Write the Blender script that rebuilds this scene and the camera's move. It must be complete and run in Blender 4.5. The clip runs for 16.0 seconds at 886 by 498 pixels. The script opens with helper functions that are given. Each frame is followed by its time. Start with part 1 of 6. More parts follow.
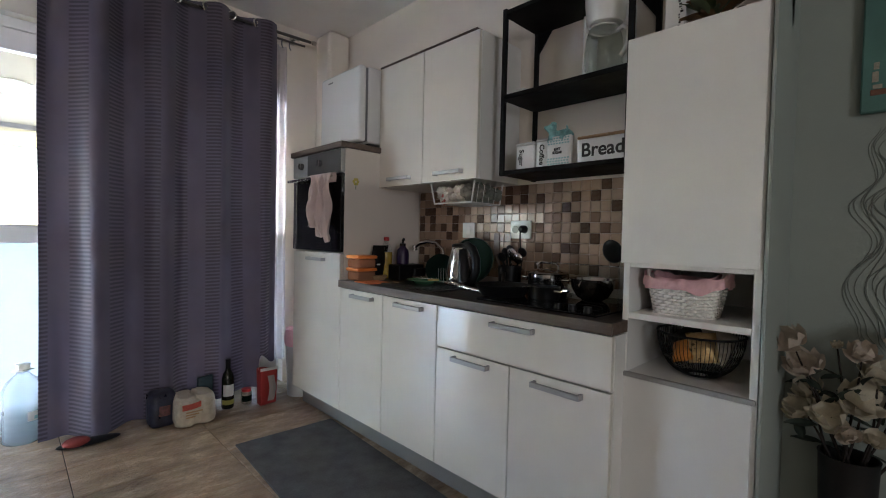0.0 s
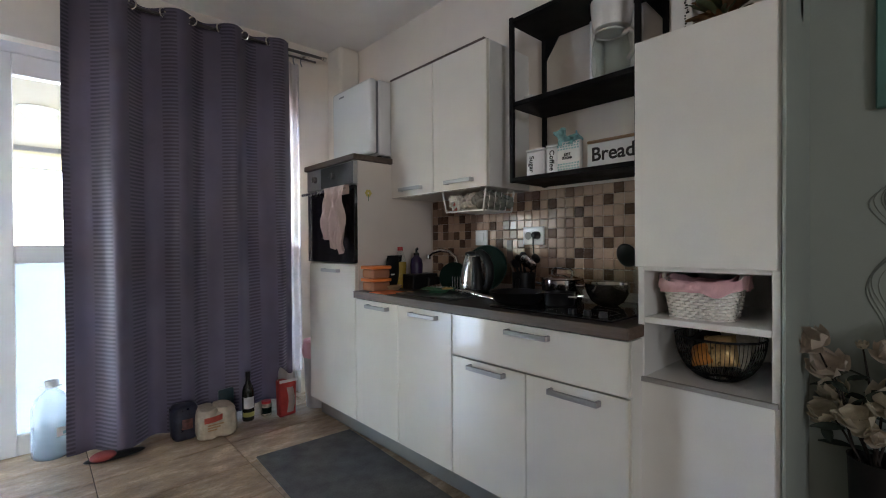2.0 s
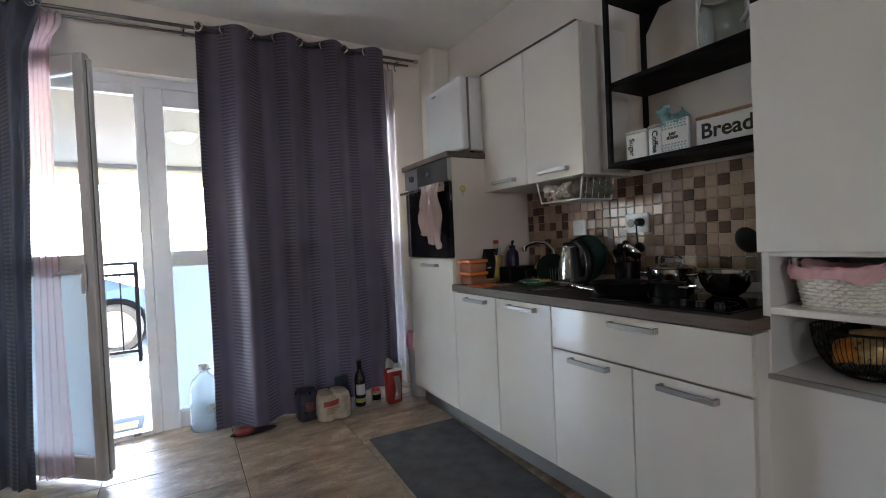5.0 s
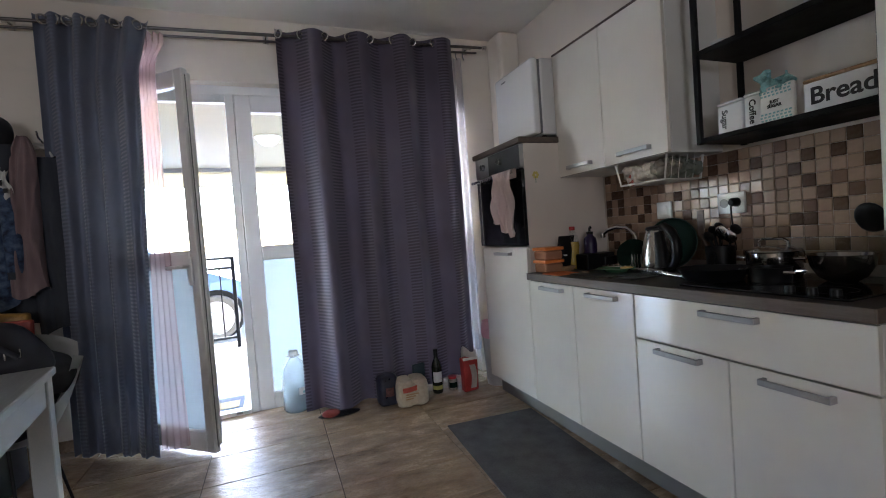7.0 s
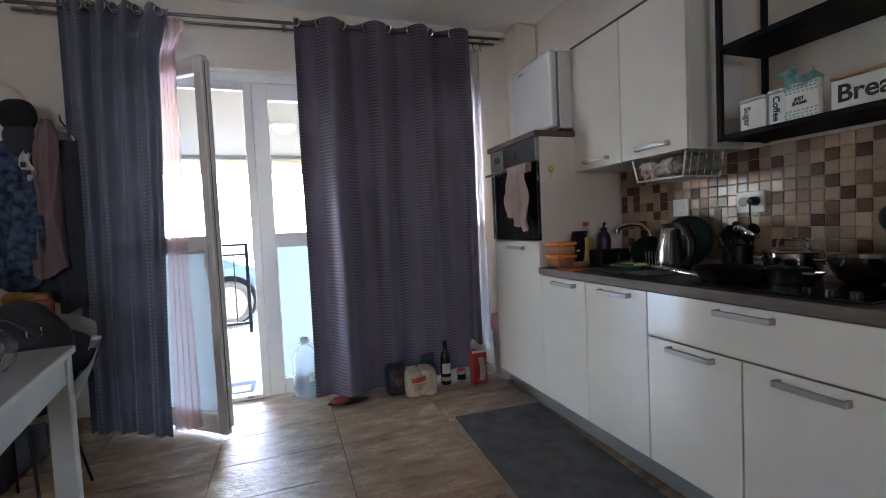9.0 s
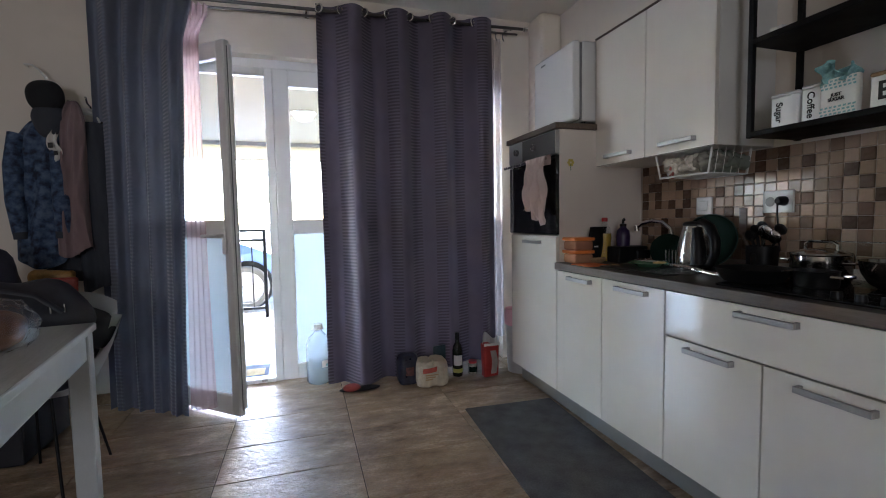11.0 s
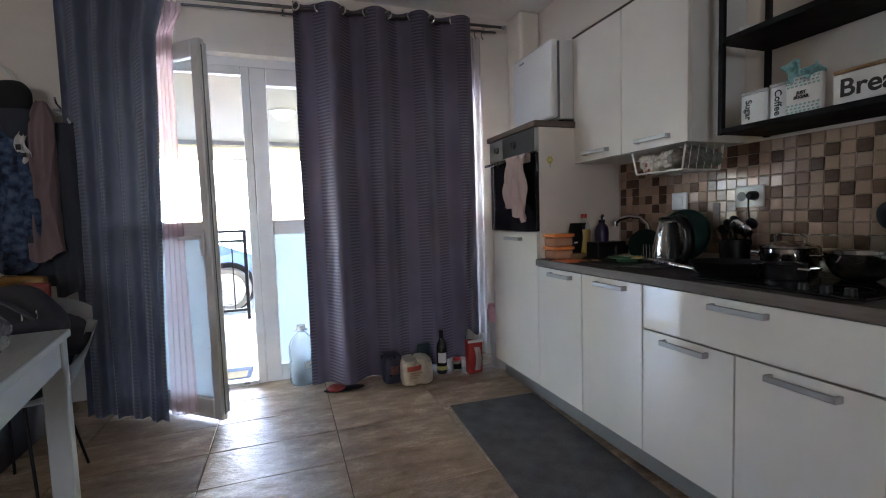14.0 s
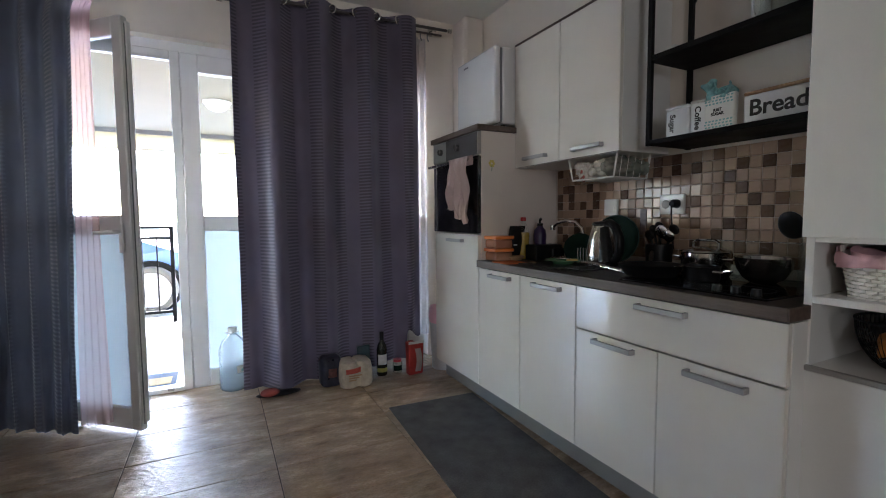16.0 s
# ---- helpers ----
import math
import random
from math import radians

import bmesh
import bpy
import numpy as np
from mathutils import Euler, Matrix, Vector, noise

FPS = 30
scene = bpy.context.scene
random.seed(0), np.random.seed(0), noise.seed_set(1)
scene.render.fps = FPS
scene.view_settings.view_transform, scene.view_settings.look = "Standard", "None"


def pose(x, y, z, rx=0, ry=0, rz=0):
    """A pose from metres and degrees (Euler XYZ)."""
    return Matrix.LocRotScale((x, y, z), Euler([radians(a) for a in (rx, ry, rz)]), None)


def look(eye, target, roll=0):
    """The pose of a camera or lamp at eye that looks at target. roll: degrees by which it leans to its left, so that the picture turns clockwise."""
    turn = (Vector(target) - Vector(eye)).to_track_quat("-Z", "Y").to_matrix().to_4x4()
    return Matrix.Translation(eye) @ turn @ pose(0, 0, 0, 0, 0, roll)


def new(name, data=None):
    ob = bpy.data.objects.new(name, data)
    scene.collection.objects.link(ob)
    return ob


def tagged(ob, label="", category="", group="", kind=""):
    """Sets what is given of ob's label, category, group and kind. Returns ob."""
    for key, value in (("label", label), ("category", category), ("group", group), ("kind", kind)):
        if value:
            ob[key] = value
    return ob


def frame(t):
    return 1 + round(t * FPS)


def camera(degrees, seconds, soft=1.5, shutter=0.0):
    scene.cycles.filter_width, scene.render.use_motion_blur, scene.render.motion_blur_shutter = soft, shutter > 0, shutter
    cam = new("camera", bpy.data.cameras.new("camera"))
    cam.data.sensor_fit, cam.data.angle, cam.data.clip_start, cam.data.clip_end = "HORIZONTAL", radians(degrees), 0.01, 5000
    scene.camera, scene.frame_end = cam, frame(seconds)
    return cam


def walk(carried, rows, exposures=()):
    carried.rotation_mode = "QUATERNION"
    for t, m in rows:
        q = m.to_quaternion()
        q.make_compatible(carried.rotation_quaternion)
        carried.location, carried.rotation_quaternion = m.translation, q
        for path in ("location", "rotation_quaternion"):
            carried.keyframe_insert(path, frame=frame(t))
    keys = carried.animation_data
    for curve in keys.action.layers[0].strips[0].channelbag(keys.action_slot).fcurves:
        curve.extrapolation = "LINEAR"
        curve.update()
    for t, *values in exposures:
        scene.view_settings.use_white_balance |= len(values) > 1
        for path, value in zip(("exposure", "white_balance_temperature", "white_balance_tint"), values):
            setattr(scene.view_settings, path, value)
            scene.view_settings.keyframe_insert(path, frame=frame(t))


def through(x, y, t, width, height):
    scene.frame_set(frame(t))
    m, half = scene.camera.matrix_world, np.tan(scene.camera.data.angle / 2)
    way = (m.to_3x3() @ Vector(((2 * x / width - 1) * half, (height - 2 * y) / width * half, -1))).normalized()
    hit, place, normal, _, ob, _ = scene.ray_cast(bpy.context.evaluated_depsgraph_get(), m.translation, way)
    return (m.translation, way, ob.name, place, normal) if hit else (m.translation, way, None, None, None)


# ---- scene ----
cam = camera(89.64, 16.0, soft=1.05)
PATH = [
    (0.0, -0.1164, -0.0318, 1.1587, 88.468, -1.345, -44.361),
    (0.5, -0.1162, -0.0292, 1.1656, 89.222, -0.481, -44.095),
    (1.0, -0.1174, -0.0322, 1.1618, 89.457, -0.184, -43.530),
    (1.5, -0.1188, -0.0356, 1.1638, 89.500, 0.251, -42.842),
    (2.0, -0.1145, -0.0448, 1.1638, 89.432, 0.340, -42.456),
    (2.5, -0.1157, -0.0611, 1.1713, 89.426, 0.526, -42.254),
    (3.0, -0.1193, -0.0667, 1.1709, 89.610, 0.688, -41.875),
    (3.5, -0.1199, -0.0672, 1.1703, 89.800, 0.741, -41.542),
    (4.0, -0.1181, -0.0619, 1.1622, 89.845, 0.819, -41.295),
    (4.5, -0.1269, -0.0526, 1.1593, 89.668, 0.715, -38.305),
    (5.0, -0.1286, -0.0646, 1.1653, 88.872, 2.578, -30.215),
    (7.5, -0.1345, -0.0543, 1.1610, 88.007, 4.112, -20.803),
    (8.0, -0.1357, -0.0554, 1.1623, 87.685, 3.938, -20.514),
    (8.5, -0.1388, -0.0557, 1.1609, 87.496, 3.752, -20.153),
    (9.0, -0.1418, -0.0544, 1.1571, 87.268, 2.697, -19.577),
    (9.5, -0.1438, -0.0493, 1.1572, 87.182, 0.992, -18.794),
    (10.0, -0.1434, -0.0369, 1.1556, 86.847, 0.787, -18.133),
    (12.5, -0.1231, -0.0499, 1.1498, 85.990, 1.052, -17.256),
    (13.0, -0.1251, -0.0470, 1.1546, 85.903, 1.348, -17.805),
    (13.5, -0.1245, -0.0552, 1.1590, 85.918, 1.742, -18.601),
    (14.0, -0.1269, -0.0535, 1.1569, 85.941, 1.785, -19.574),
    (14.5, -0.1301, -0.0537, 1.1524, 86.133, 1.672, -21.101),
    (15.0, -0.1240, -0.0544, 1.1564, 86.073, 1.333, -22.963),
    (15.5, -0.1200, -0.0511, 1.1509, 86.025, 0.798, -25.260),
    (16.0, -0.1179, -0.0501, 1.1467, 86.092, 0.372, -26.774),
]
walk(cam, [(t, pose(x, y, z, rx, ry, rz)) for t, x, y, z, rx, ry, rz in PATH], [(0.0, 5.12, 5950, 13), (4.3, 5.12, 5950, 13), (5.0, 4.87, 5930, 14), (9.0, 4.87, 5820, 15), (14.0, 4.87, 5820, 15), (16.0, 4.84, 5860, 14)])

# ---- light ----
world = bpy.data.worlds.new("sky_world")
scene.world = world
world.use_nodes = True
wn, wl = world.node_tree.nodes, world.node_tree.links
sky = wn.new("ShaderNodeTexSky")
sky.sky_type = "NISHITA"
sky.sun_disc = False
sky.sun_elevation = radians(34)
sky.sun_rotation = radians(12)
sky.air_density, sky.dust_density = 1.0, 0.7
wn["Background"].inputs["Strength"].default_value = 0.15
wl.new(sky.outputs["Color"], wn["Background"].inputs["Color"])
sun = new("sun", bpy.data.lights.new("sun", "SUN"))
sun.data.energy, sun.data.angle, sun.data.color = 2.1, radians(0.6), (1.0, 0.95, 0.88)
sun.matrix_world = look((2.2, 12.0, 8.2), (0.0, 1.5, 0.0))

# fill lamp added behind the camera, set in an opening made for it
day = new("added_rear_fill", bpy.data.lights.new("added_rear_fill", "AREA"))
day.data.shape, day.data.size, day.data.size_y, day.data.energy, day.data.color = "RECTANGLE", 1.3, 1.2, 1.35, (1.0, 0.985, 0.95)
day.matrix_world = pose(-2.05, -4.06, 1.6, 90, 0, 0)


# ---- materials ----
def nodes_of(name):
    m = bpy.data.materials.new(name)
    m.use_nodes = True
    n, l = m.node_tree.nodes, m.node_tree.links
    return m, n, l, n["Principled BSDF"]


def noise_node(n, l, scale, detail=4.0, vec=None, rough=0.55):
    t = n.new("ShaderNodeTexNoise")
    t.inputs["Scale"].default_value = scale
    t.inputs["Detail"].default_value = detail
    t.inputs["Roughness"].default_value = rough
    if vec is not None:
        l.new(vec, t.inputs["Vector"])
    return t


def ramp(n, l, src, stops):
    r = n.new("ShaderNodeValToRGB")
    e = r.color_ramp.elements
    while len(e) < len(stops):
        e.new(0.5)
    for el, (p, c) in zip(e, stops):
        el.position, el.color = p, (c, c, c, 1) if isinstance(c, (int, float)) else (*c, 1)
    l.new(src, r.inputs["Fac"])
    return r


def mixc(n, l, fac, a, b, kind="MIX"):
    m = n.new("ShaderNodeMix")
    m.data_type, m.blend_type = "RGBA", kind
    for sock, v in ((m.inputs[0], fac), (m.inputs[6], a), (m.inputs[7], b)):
        if hasattr(v, "is_linked"):
            l.new(v, sock)
        elif isinstance(v, (int, float)):
            sock.default_value = v
        else:
            sock.default_value = (*v, 1)
    return m.outputs[2]


def bump(n, l, b, src, strength, dist):
    k = n.new("ShaderNodeBump")
    k.inputs["Strength"].default_value, k.inputs["Distance"].default_value = strength, dist
    l.new(src, k.inputs["Height"])
    l.new(k.outputs["Normal"], b.inputs["Normal"])
    l.new(k.outputs["Normal"], b.inputs["Coat Normal"])


def surface(name, color, rough=0.5, metal=0.0, vary=0.12, scale=6.0, grain=180.0, relief=0.05, coat=0.0, spec=0.5, stretch=None):
    """Paint, plastic, metal and the like: a colour with stains at two scales, uneven gloss and fine relief."""
    m, n, l, b = nodes_of(name)
    tc = n.new("ShaderNodeTexCoord")
    vec = tc.outputs["Object"]
    if stretch:
        mp = n.new("ShaderNodeMapping")
        mp.inputs["Scale"].default_value = stretch
        l.new(vec, mp.inputs["Vector"])
        vec = mp.outputs["Vector"]
    big, fine = noise_node(n, l, scale, 5.0, vec), noise_node(n, l, grain, 3.0, vec)
    dark = [c * (1 - vary) for c in color]
    lite = [min(1.0, c * (1 + vary * 0.6)) for c in color]
    c1 = mixc(n, l, ramp(n, l, big.outputs["Fac"], [(0.3, 0), (0.7, 1)]).outputs["Color"], dark, lite)
    c2 = mixc(n, l, 0.25 * min(1, vary * 5), c1, ramp(n, l, fine.outputs["Fac"], [(0.35, 0.25), (0.65, 0.75)]).outputs["Color"], "OVERLAY")
    l.new(c2, b.inputs["Base Color"])
    rr = ramp(n, l, big.outputs["Fac"], [(0.3, max(0.02, rough * 0.85)), (0.75, min(1, rough * 1.2))])
    l.new(rr.outputs["Color"], b.inputs["Roughness"])
    b.inputs["Metallic"].default_value = metal
    b.inputs["Specular IOR Level"].default_value = spec
    b.inputs["Coat Weight"].default_value = coat
    b.inputs["Coat Roughness"].default_value = 0.05
    if relief:
        bump(n, l, b, fine.outputs["Fac"], relief, 0.002)
    return m


def plaster(name, color):
    m, n, l, b = nodes_of(name)
    tc = n.new("ShaderNodeTexCoord")
    big, mid, fine = (noise_node(n, l, s, 5.0, tc.outputs["Object"]) for s in (0.9, 7.0, 90.0))
    c = mixc(n, l, ramp(n, l, big.outputs["Fac"], [(0.3, 0), (0.7, 1)]).outputs["Color"], [v * 0.93 for v in color], [min(1, v * 1.03) for v in color])
    c = mixc(n, l, ramp(n, l, mid.outputs["Fac"], [(0.55, 0), (0.8, 0.35)]).outputs["Color"], c, [v * 0.85 for v in color])
    l.new(c, b.inputs["Base Color"])
    b.inputs["Roughness"].default_value = 0.85
    bump(n, l, b, fine.outputs["Fac"], 0.18, 0.004)
    return m


def gloss_white(name="white_lacquer"):
    m, n, l, b = nodes_of(name)
    tc = n.new("ShaderNodeTexCoord")
    big, peel = noise_node(n, l, 2.5, 4.0, tc.outputs["Object"]), noise_node(n, l, 34.0, 2.0, tc.outputs["Object"])
    l.new(mixc(n, l, ramp(n, l, big.outputs["Fac"], [(0.35, 0), (0.7, 1)]).outputs["Color"], (0.75, 0.71, 0.635), (0.81, 0.77, 0.695)), b.inputs["Base Color"])
    l.new(ramp(n, l, big.outputs["Fac"], [(0.3, 0.03), (0.7, 0.05)]).outputs["Color"], b.inputs["Roughness"])
    b.inputs["Coat Weight"].default_value, b.inputs["Coat Roughness"].default_value = 0.45, 0.02
    bump(n, l, b, peel.outputs["Fac"], 0.012, 0.004)
    return m


def wood(name, dark, lite, rough=0.45, along="Y", scale=1.0):
    m, n, l, b = nodes_of(name)
    tc, mp = n.new("ShaderNodeTexCoord"), n.new("ShaderNodeMapping")
    k = [16.0 * scale] * 3
    k["XYZ".index(along)] = 1.1 * scale
    mp.inputs["Scale"].default_value = k
    l.new(tc.outputs["Object"], mp.inputs["Vector"])
    g, f = noise_node(n, l, 3.0, 8.0, mp.outputs["Vector"], 0.65), noise_node(n, l, 26.0, 4.0, mp.outputs["Vector"])
    c = mixc(n, l, ramp(n, l, g.outputs["Fac"], [(0.32, 0), (0.68, 1)]).outputs["Color"], dark, lite)
    c = mixc(n, l, ramp(n, l, f.outputs["Fac"], [(0.5, 0), (0.75, 0.5)]).outputs["Color"], c, [v * 0.6 for v in dark])
    l.new(c, b.inputs["Base Color"])
    b.inputs["Roughness"].default_value = rough
    bump(n, l, b, f.outputs["Fac"], 0.15, 0.002)
    return m


def stone_tile(name, shades, rough, relief):
    """Beige slate-look porcelain: long diagonal veins, a tone of its own for each tile and a rippled gloss."""
    m, n, l, b = nodes_of(name)
    info, tc, mp, add = (n.new(k) for k in ("ShaderNodeObjectInfo", "ShaderNodeTexCoord", "ShaderNodeMapping", "ShaderNodeVectorMath"))
    off = n.new("ShaderNodeVectorMath")
    off.operation = "SCALE"
    off.inputs[0].default_value = (19.0, 37.0, 11.0)
    l.new(info.outputs["Random"], off.inputs["Scale"])
    l.new(tc.outputs["Object"], add.inputs[0])
    l.new(off.outputs["Vector"], add.inputs[1])
    mp.inputs["Rotation"].default_value = (0, 0, 0.5)
    mp.inputs["Scale"].default_value = (1.5, 3.4, 1.0)
    l.new(add.outputs["Vector"], mp.inputs["Vector"])
    vein, cloud, rip = noise_node(n, l, 3.0, 12.0, mp.outputs["Vector"], 0.7), noise_node(n, l, 1.3, 3.0, add.outputs["Vector"]), noise_node(n, l, 7.0, 5.0, mp.outputs["Vector"], 0.5)
    c = ramp(n, l, vein.outputs["Fac"], [(0.36, shades[0]), (0.46, shades[1]), (0.54, shades[2]), (0.66, shades[3])]).outputs["Color"]
    speck = noise_node(n, l, 38.0, 6.0, mp.outputs["Vector"], 0.7)
    c = mixc(n, l, ramp(n, l, speck.outputs["Fac"], [(0.48, 0.0), (0.64, 0.5)]).outputs["Color"], c, shades[0])
    c = mixc(n, l, ramp(n, l, cloud.outputs["Fac"], [(0.4, 0), (0.7, 0.4)]).outputs["Color"], c, shades[1])
    tone = ramp(n, l, info.outputs["Random"], [(0.0, 0.82), (1.0, 1.12)]).outputs["Color"]
    c = mixc(n, l, 1.0, c, tone, "MULTIPLY")
    l.new(c, b.inputs["Base Color"])
    l.new(ramp(n, l, vein.outputs["Fac"], [(0.3, rough * 0.8), (0.7, rough * 1.3)]).outputs["Color"], b.inputs["Roughness"])
    b.inputs["Coat Weight"].default_value, b.inputs["Coat Roughness"].default_value, b.inputs["Coat IOR"].default_value = 0.6, 0.24, 1.55
    fine = noise_node(n, l, 26.0, 5.0, mp.outputs["Vector"], 0.6)
    bump(n, l, b, mixc(n, l, 0.4, rip.outputs["Color"], fine.outputs["Color"]), relief, 0.03)
    return m


def cloth(name, color, bands=None, through=0.25, rough=0.8, weave=900.0, sheen=0.2):
    """Woven fabric that lets some light pass; bands: (width, share, shift, depth, gloss) of satin stripes crossed by fine ribs, along the cloth's own map."""
    m, n, l, b = nodes_of(name)
    tc = n.new("ShaderNodeTexCoord")
    fine, big = noise_node(n, l, weave, 2.0, tc.outputs["Object"]), noise_node(n, l, 3.0, 4.0, tc.outputs["Object"])
    c = mixc(n, l, ramp(n, l, big.outputs["Fac"], [(0.3, 0), (0.7, 1)]).outputs["Color"], [v * 0.85 for v in color], [v * 1.12 for v in color])
    c = mixc(n, l, ramp(n, l, fine.outputs["Fac"], [(0.3, 0.0), (0.7, 0.35)]).outputs["Color"], c, [v * 0.5 for v in color])
    if bands:
        sep = n.new("ShaderNodeSeparateXYZ")
        l.new(tc.outputs["UV"], sep.inputs["Vector"])

        def math_node(op, a, bval):
            k = n.new("ShaderNodeMath")
            k.operation = op
            l.new(a, k.inputs[0])
            k.inputs[1].default_value = bval
            return k.outputs[0]
        ph = math_node("FRACT", math_node("DIVIDE", math_node("SUBTRACT", sep.outputs["X"], bands[2]), bands[0]), 0)
        stripe = ramp(n, l, ph, [(0.0, 0.0), (0.02, 1.0), (bands[1], 1.0), (bands[1] + 0.03, 0.0)]).outputs["Color"]
        rib = math_node("FRACT", math_node("DIVIDE", sep.outputs["Y"], 0.0235), 0)
        rb = ramp(n, l, rib, [(0.0, 1.0), (0.42, 1.0), (0.52, 0.0), (0.92, 0.0)]).outputs["Color"]
        k = n.new("ShaderNodeMath")
        k.operation = "MULTIPLY"
        l.new(stripe, k.inputs[0])
        l.new(rb, k.inputs[1])
        c = mixc(n, l, math_node("MULTIPLY", stripe, bands[3]), c, [v * 0.4 for v in color])
        c = mixc(n, l, math_node("MULTIPLY", k.outputs[0], bands[4]), c, [min(1, v * 1.4 + 0.006) for v in color])
        k2 = n.new("ShaderNodeMath")
        k2.operation = "MULTIPLY_ADD"
        l.new(k.outputs[0], k2.inputs[0])
        k2.inputs[1].default_value, k2.inputs[2].default_value = -0.38, rough
        l.new(k2.outputs[0], b.inputs["Roughness"])
    else:
        b.inputs["Roughness"].default_value = rough
    l.new(c, b.inputs["Base Color"])
    b.inputs["Sheen Weight"].default_value = sheen
    bump(n, l, b, fine.outputs["Fac"], 0.15, 0.001)
    if through:
        tr, mx = n.new("ShaderNodeBsdfTranslucent"), n.new("ShaderNodeMixShader")
        l.new(c, tr.inputs["Color"])
        mx.inputs["Fac"].default_value = through
        l.new(b.outputs["BSDF"], mx.inputs[1])
        l.new(tr.outputs["BSDF"], mx.inputs[2])
        l.new(mx.outputs["Shader"], n["Material Output"].inputs["Surface"])
    return m


def sheer_cloth(name, color, clear=0.35):
    m, n, l, b = nodes_of(name)
    tc = n.new("ShaderNodeTexCoord")
    f = noise_node(n, l, 300.0, 2.0, tc.outputs["Object"])
    tr, tp, m1, m2 = (n.new(k) for k in ("ShaderNodeBsdfTranslucent", "ShaderNodeBsdfTransparent", "ShaderNodeMixShader", "ShaderNodeMixShader"))
    c = mixc(n, l, f.outputs["Fac"], [v * 0.85 for v in color], color)
    l.new(c, b.inputs["Base Color"])
    l.new(c, tr.inputs["Color"])
    b.inputs["Roughness"].default_value = 0.9
    m1.inputs["Fac"].default_value, m2.inputs["Fac"].default_value = 0.72, clear
    l.new(b.outputs["BSDF"], m1.inputs[1])
    l.new(tr.outputs["BSDF"], m1.inputs[2])
    l.new(m1.outputs["Shader"], m2.inputs[1])
    l.new(tp.outputs["BSDF"], m2.inputs[2])
    l.new(m2.outputs["Shader"], n["Material Output"].inputs["Surface"])
    return m


def pane_glass(name, tint=(0.97, 0.99, 0.98), gloss=0.03):
    """Clear thin glass: straight through, with a Fresnel sheen."""
    m, n, l, b = nodes_of(name)
    gl, tp, mx, lw, pw, sc_ = (n.new(k) for k in ("ShaderNodeBsdfGlossy", "ShaderNodeBsdfTransparent", "ShaderNodeMixShader", "ShaderNodeLayerWeight", "ShaderNodeMath", "ShaderNodeMath"))
    tp.inputs["Color"].default_value = (*tint, 1)
    gl.inputs["Roughness"].default_value = gloss
    lw.inputs["Blend"].default_value = 0.5
    pw.operation, sc_.operation = "POWER", "MULTIPLY_ADD"
    pw.inputs[1].default_value = 5.0
    sc_.inputs[1].default_value, sc_.inputs[2].default_value = 0.9, 0.04
    l.new(lw.outputs["Facing"], pw.inputs[0])
    l.new(pw.outputs[0], sc_.inputs[0])
    l.new(sc_.outputs[0], mx.inputs["Fac"])
    l.new(tp.outputs["BSDF"], mx.inputs[1])
    l.new(gl.outputs["BSDF"], mx.inputs[2])
    l.new(mx.outputs["Shader"], n["Material Output"].inputs["Surface"])
    return m


def frosted(name, color):
    """Satin glass: scatters the daylight that comes through."""
    m, n, l, b = nodes_of(name)
    tr, mx = n.new("ShaderNodeBsdfTranslucent"), n.new("ShaderNodeMixShader")
    tc = n.new("ShaderNodeTexCoord")
    f = noise_node(n, l, 3.0, 3.0, tc.outputs["Object"])
    c = mixc(n, l, f.outputs["Fac"], [v * 0.94 for v in color], color)
    l.new(c, tr.inputs["Color"])
    l.new(c, b.inputs["Base Color"])
    b.inputs["Roughness"].default_value = 0.25
    mx.inputs["Fac"].default_value = 0.8
    l.new(b.outputs["BSDF"], mx.inputs[1])
    l.new(tr.outputs["BSDF"], mx.inputs[2])
    l.new(mx.outputs["Shader"], n["Material Output"].inputs["Surface"])
    return m


def milky(name, color, clear):
    """Thin cloudy plastic: part clear, part scattering, with a soft gloss."""
    m, n, l, b = nodes_of(name)
    tr, tp, m1, m2 = (n.new(k) for k in ("ShaderNodeBsdfTranslucent", "ShaderNodeBsdfTransparent", "ShaderNodeMixShader", "ShaderNodeMixShader"))
    b.inputs["Base Color"].default_value = (*color, 1)
    b.inputs["Roughness"].default_value = 0.12
    tr.inputs["Color"].default_value = (*color, 1)
    m1.inputs["Fac"].default_value, m2.inputs["Fac"].default_value = 0.5, clear
    l.new(b.outputs["BSDF"], m1.inputs[1])
    l.new(tr.outputs["BSDF"], m1.inputs[2])
    l.new(m1.outputs["Shader"], m2.inputs[1])
    l.new(tp.outputs["BSDF"], m2.inputs[2])
    l.new(m2.outputs["Shader"], n["Material Output"].inputs["Surface"])
    return m


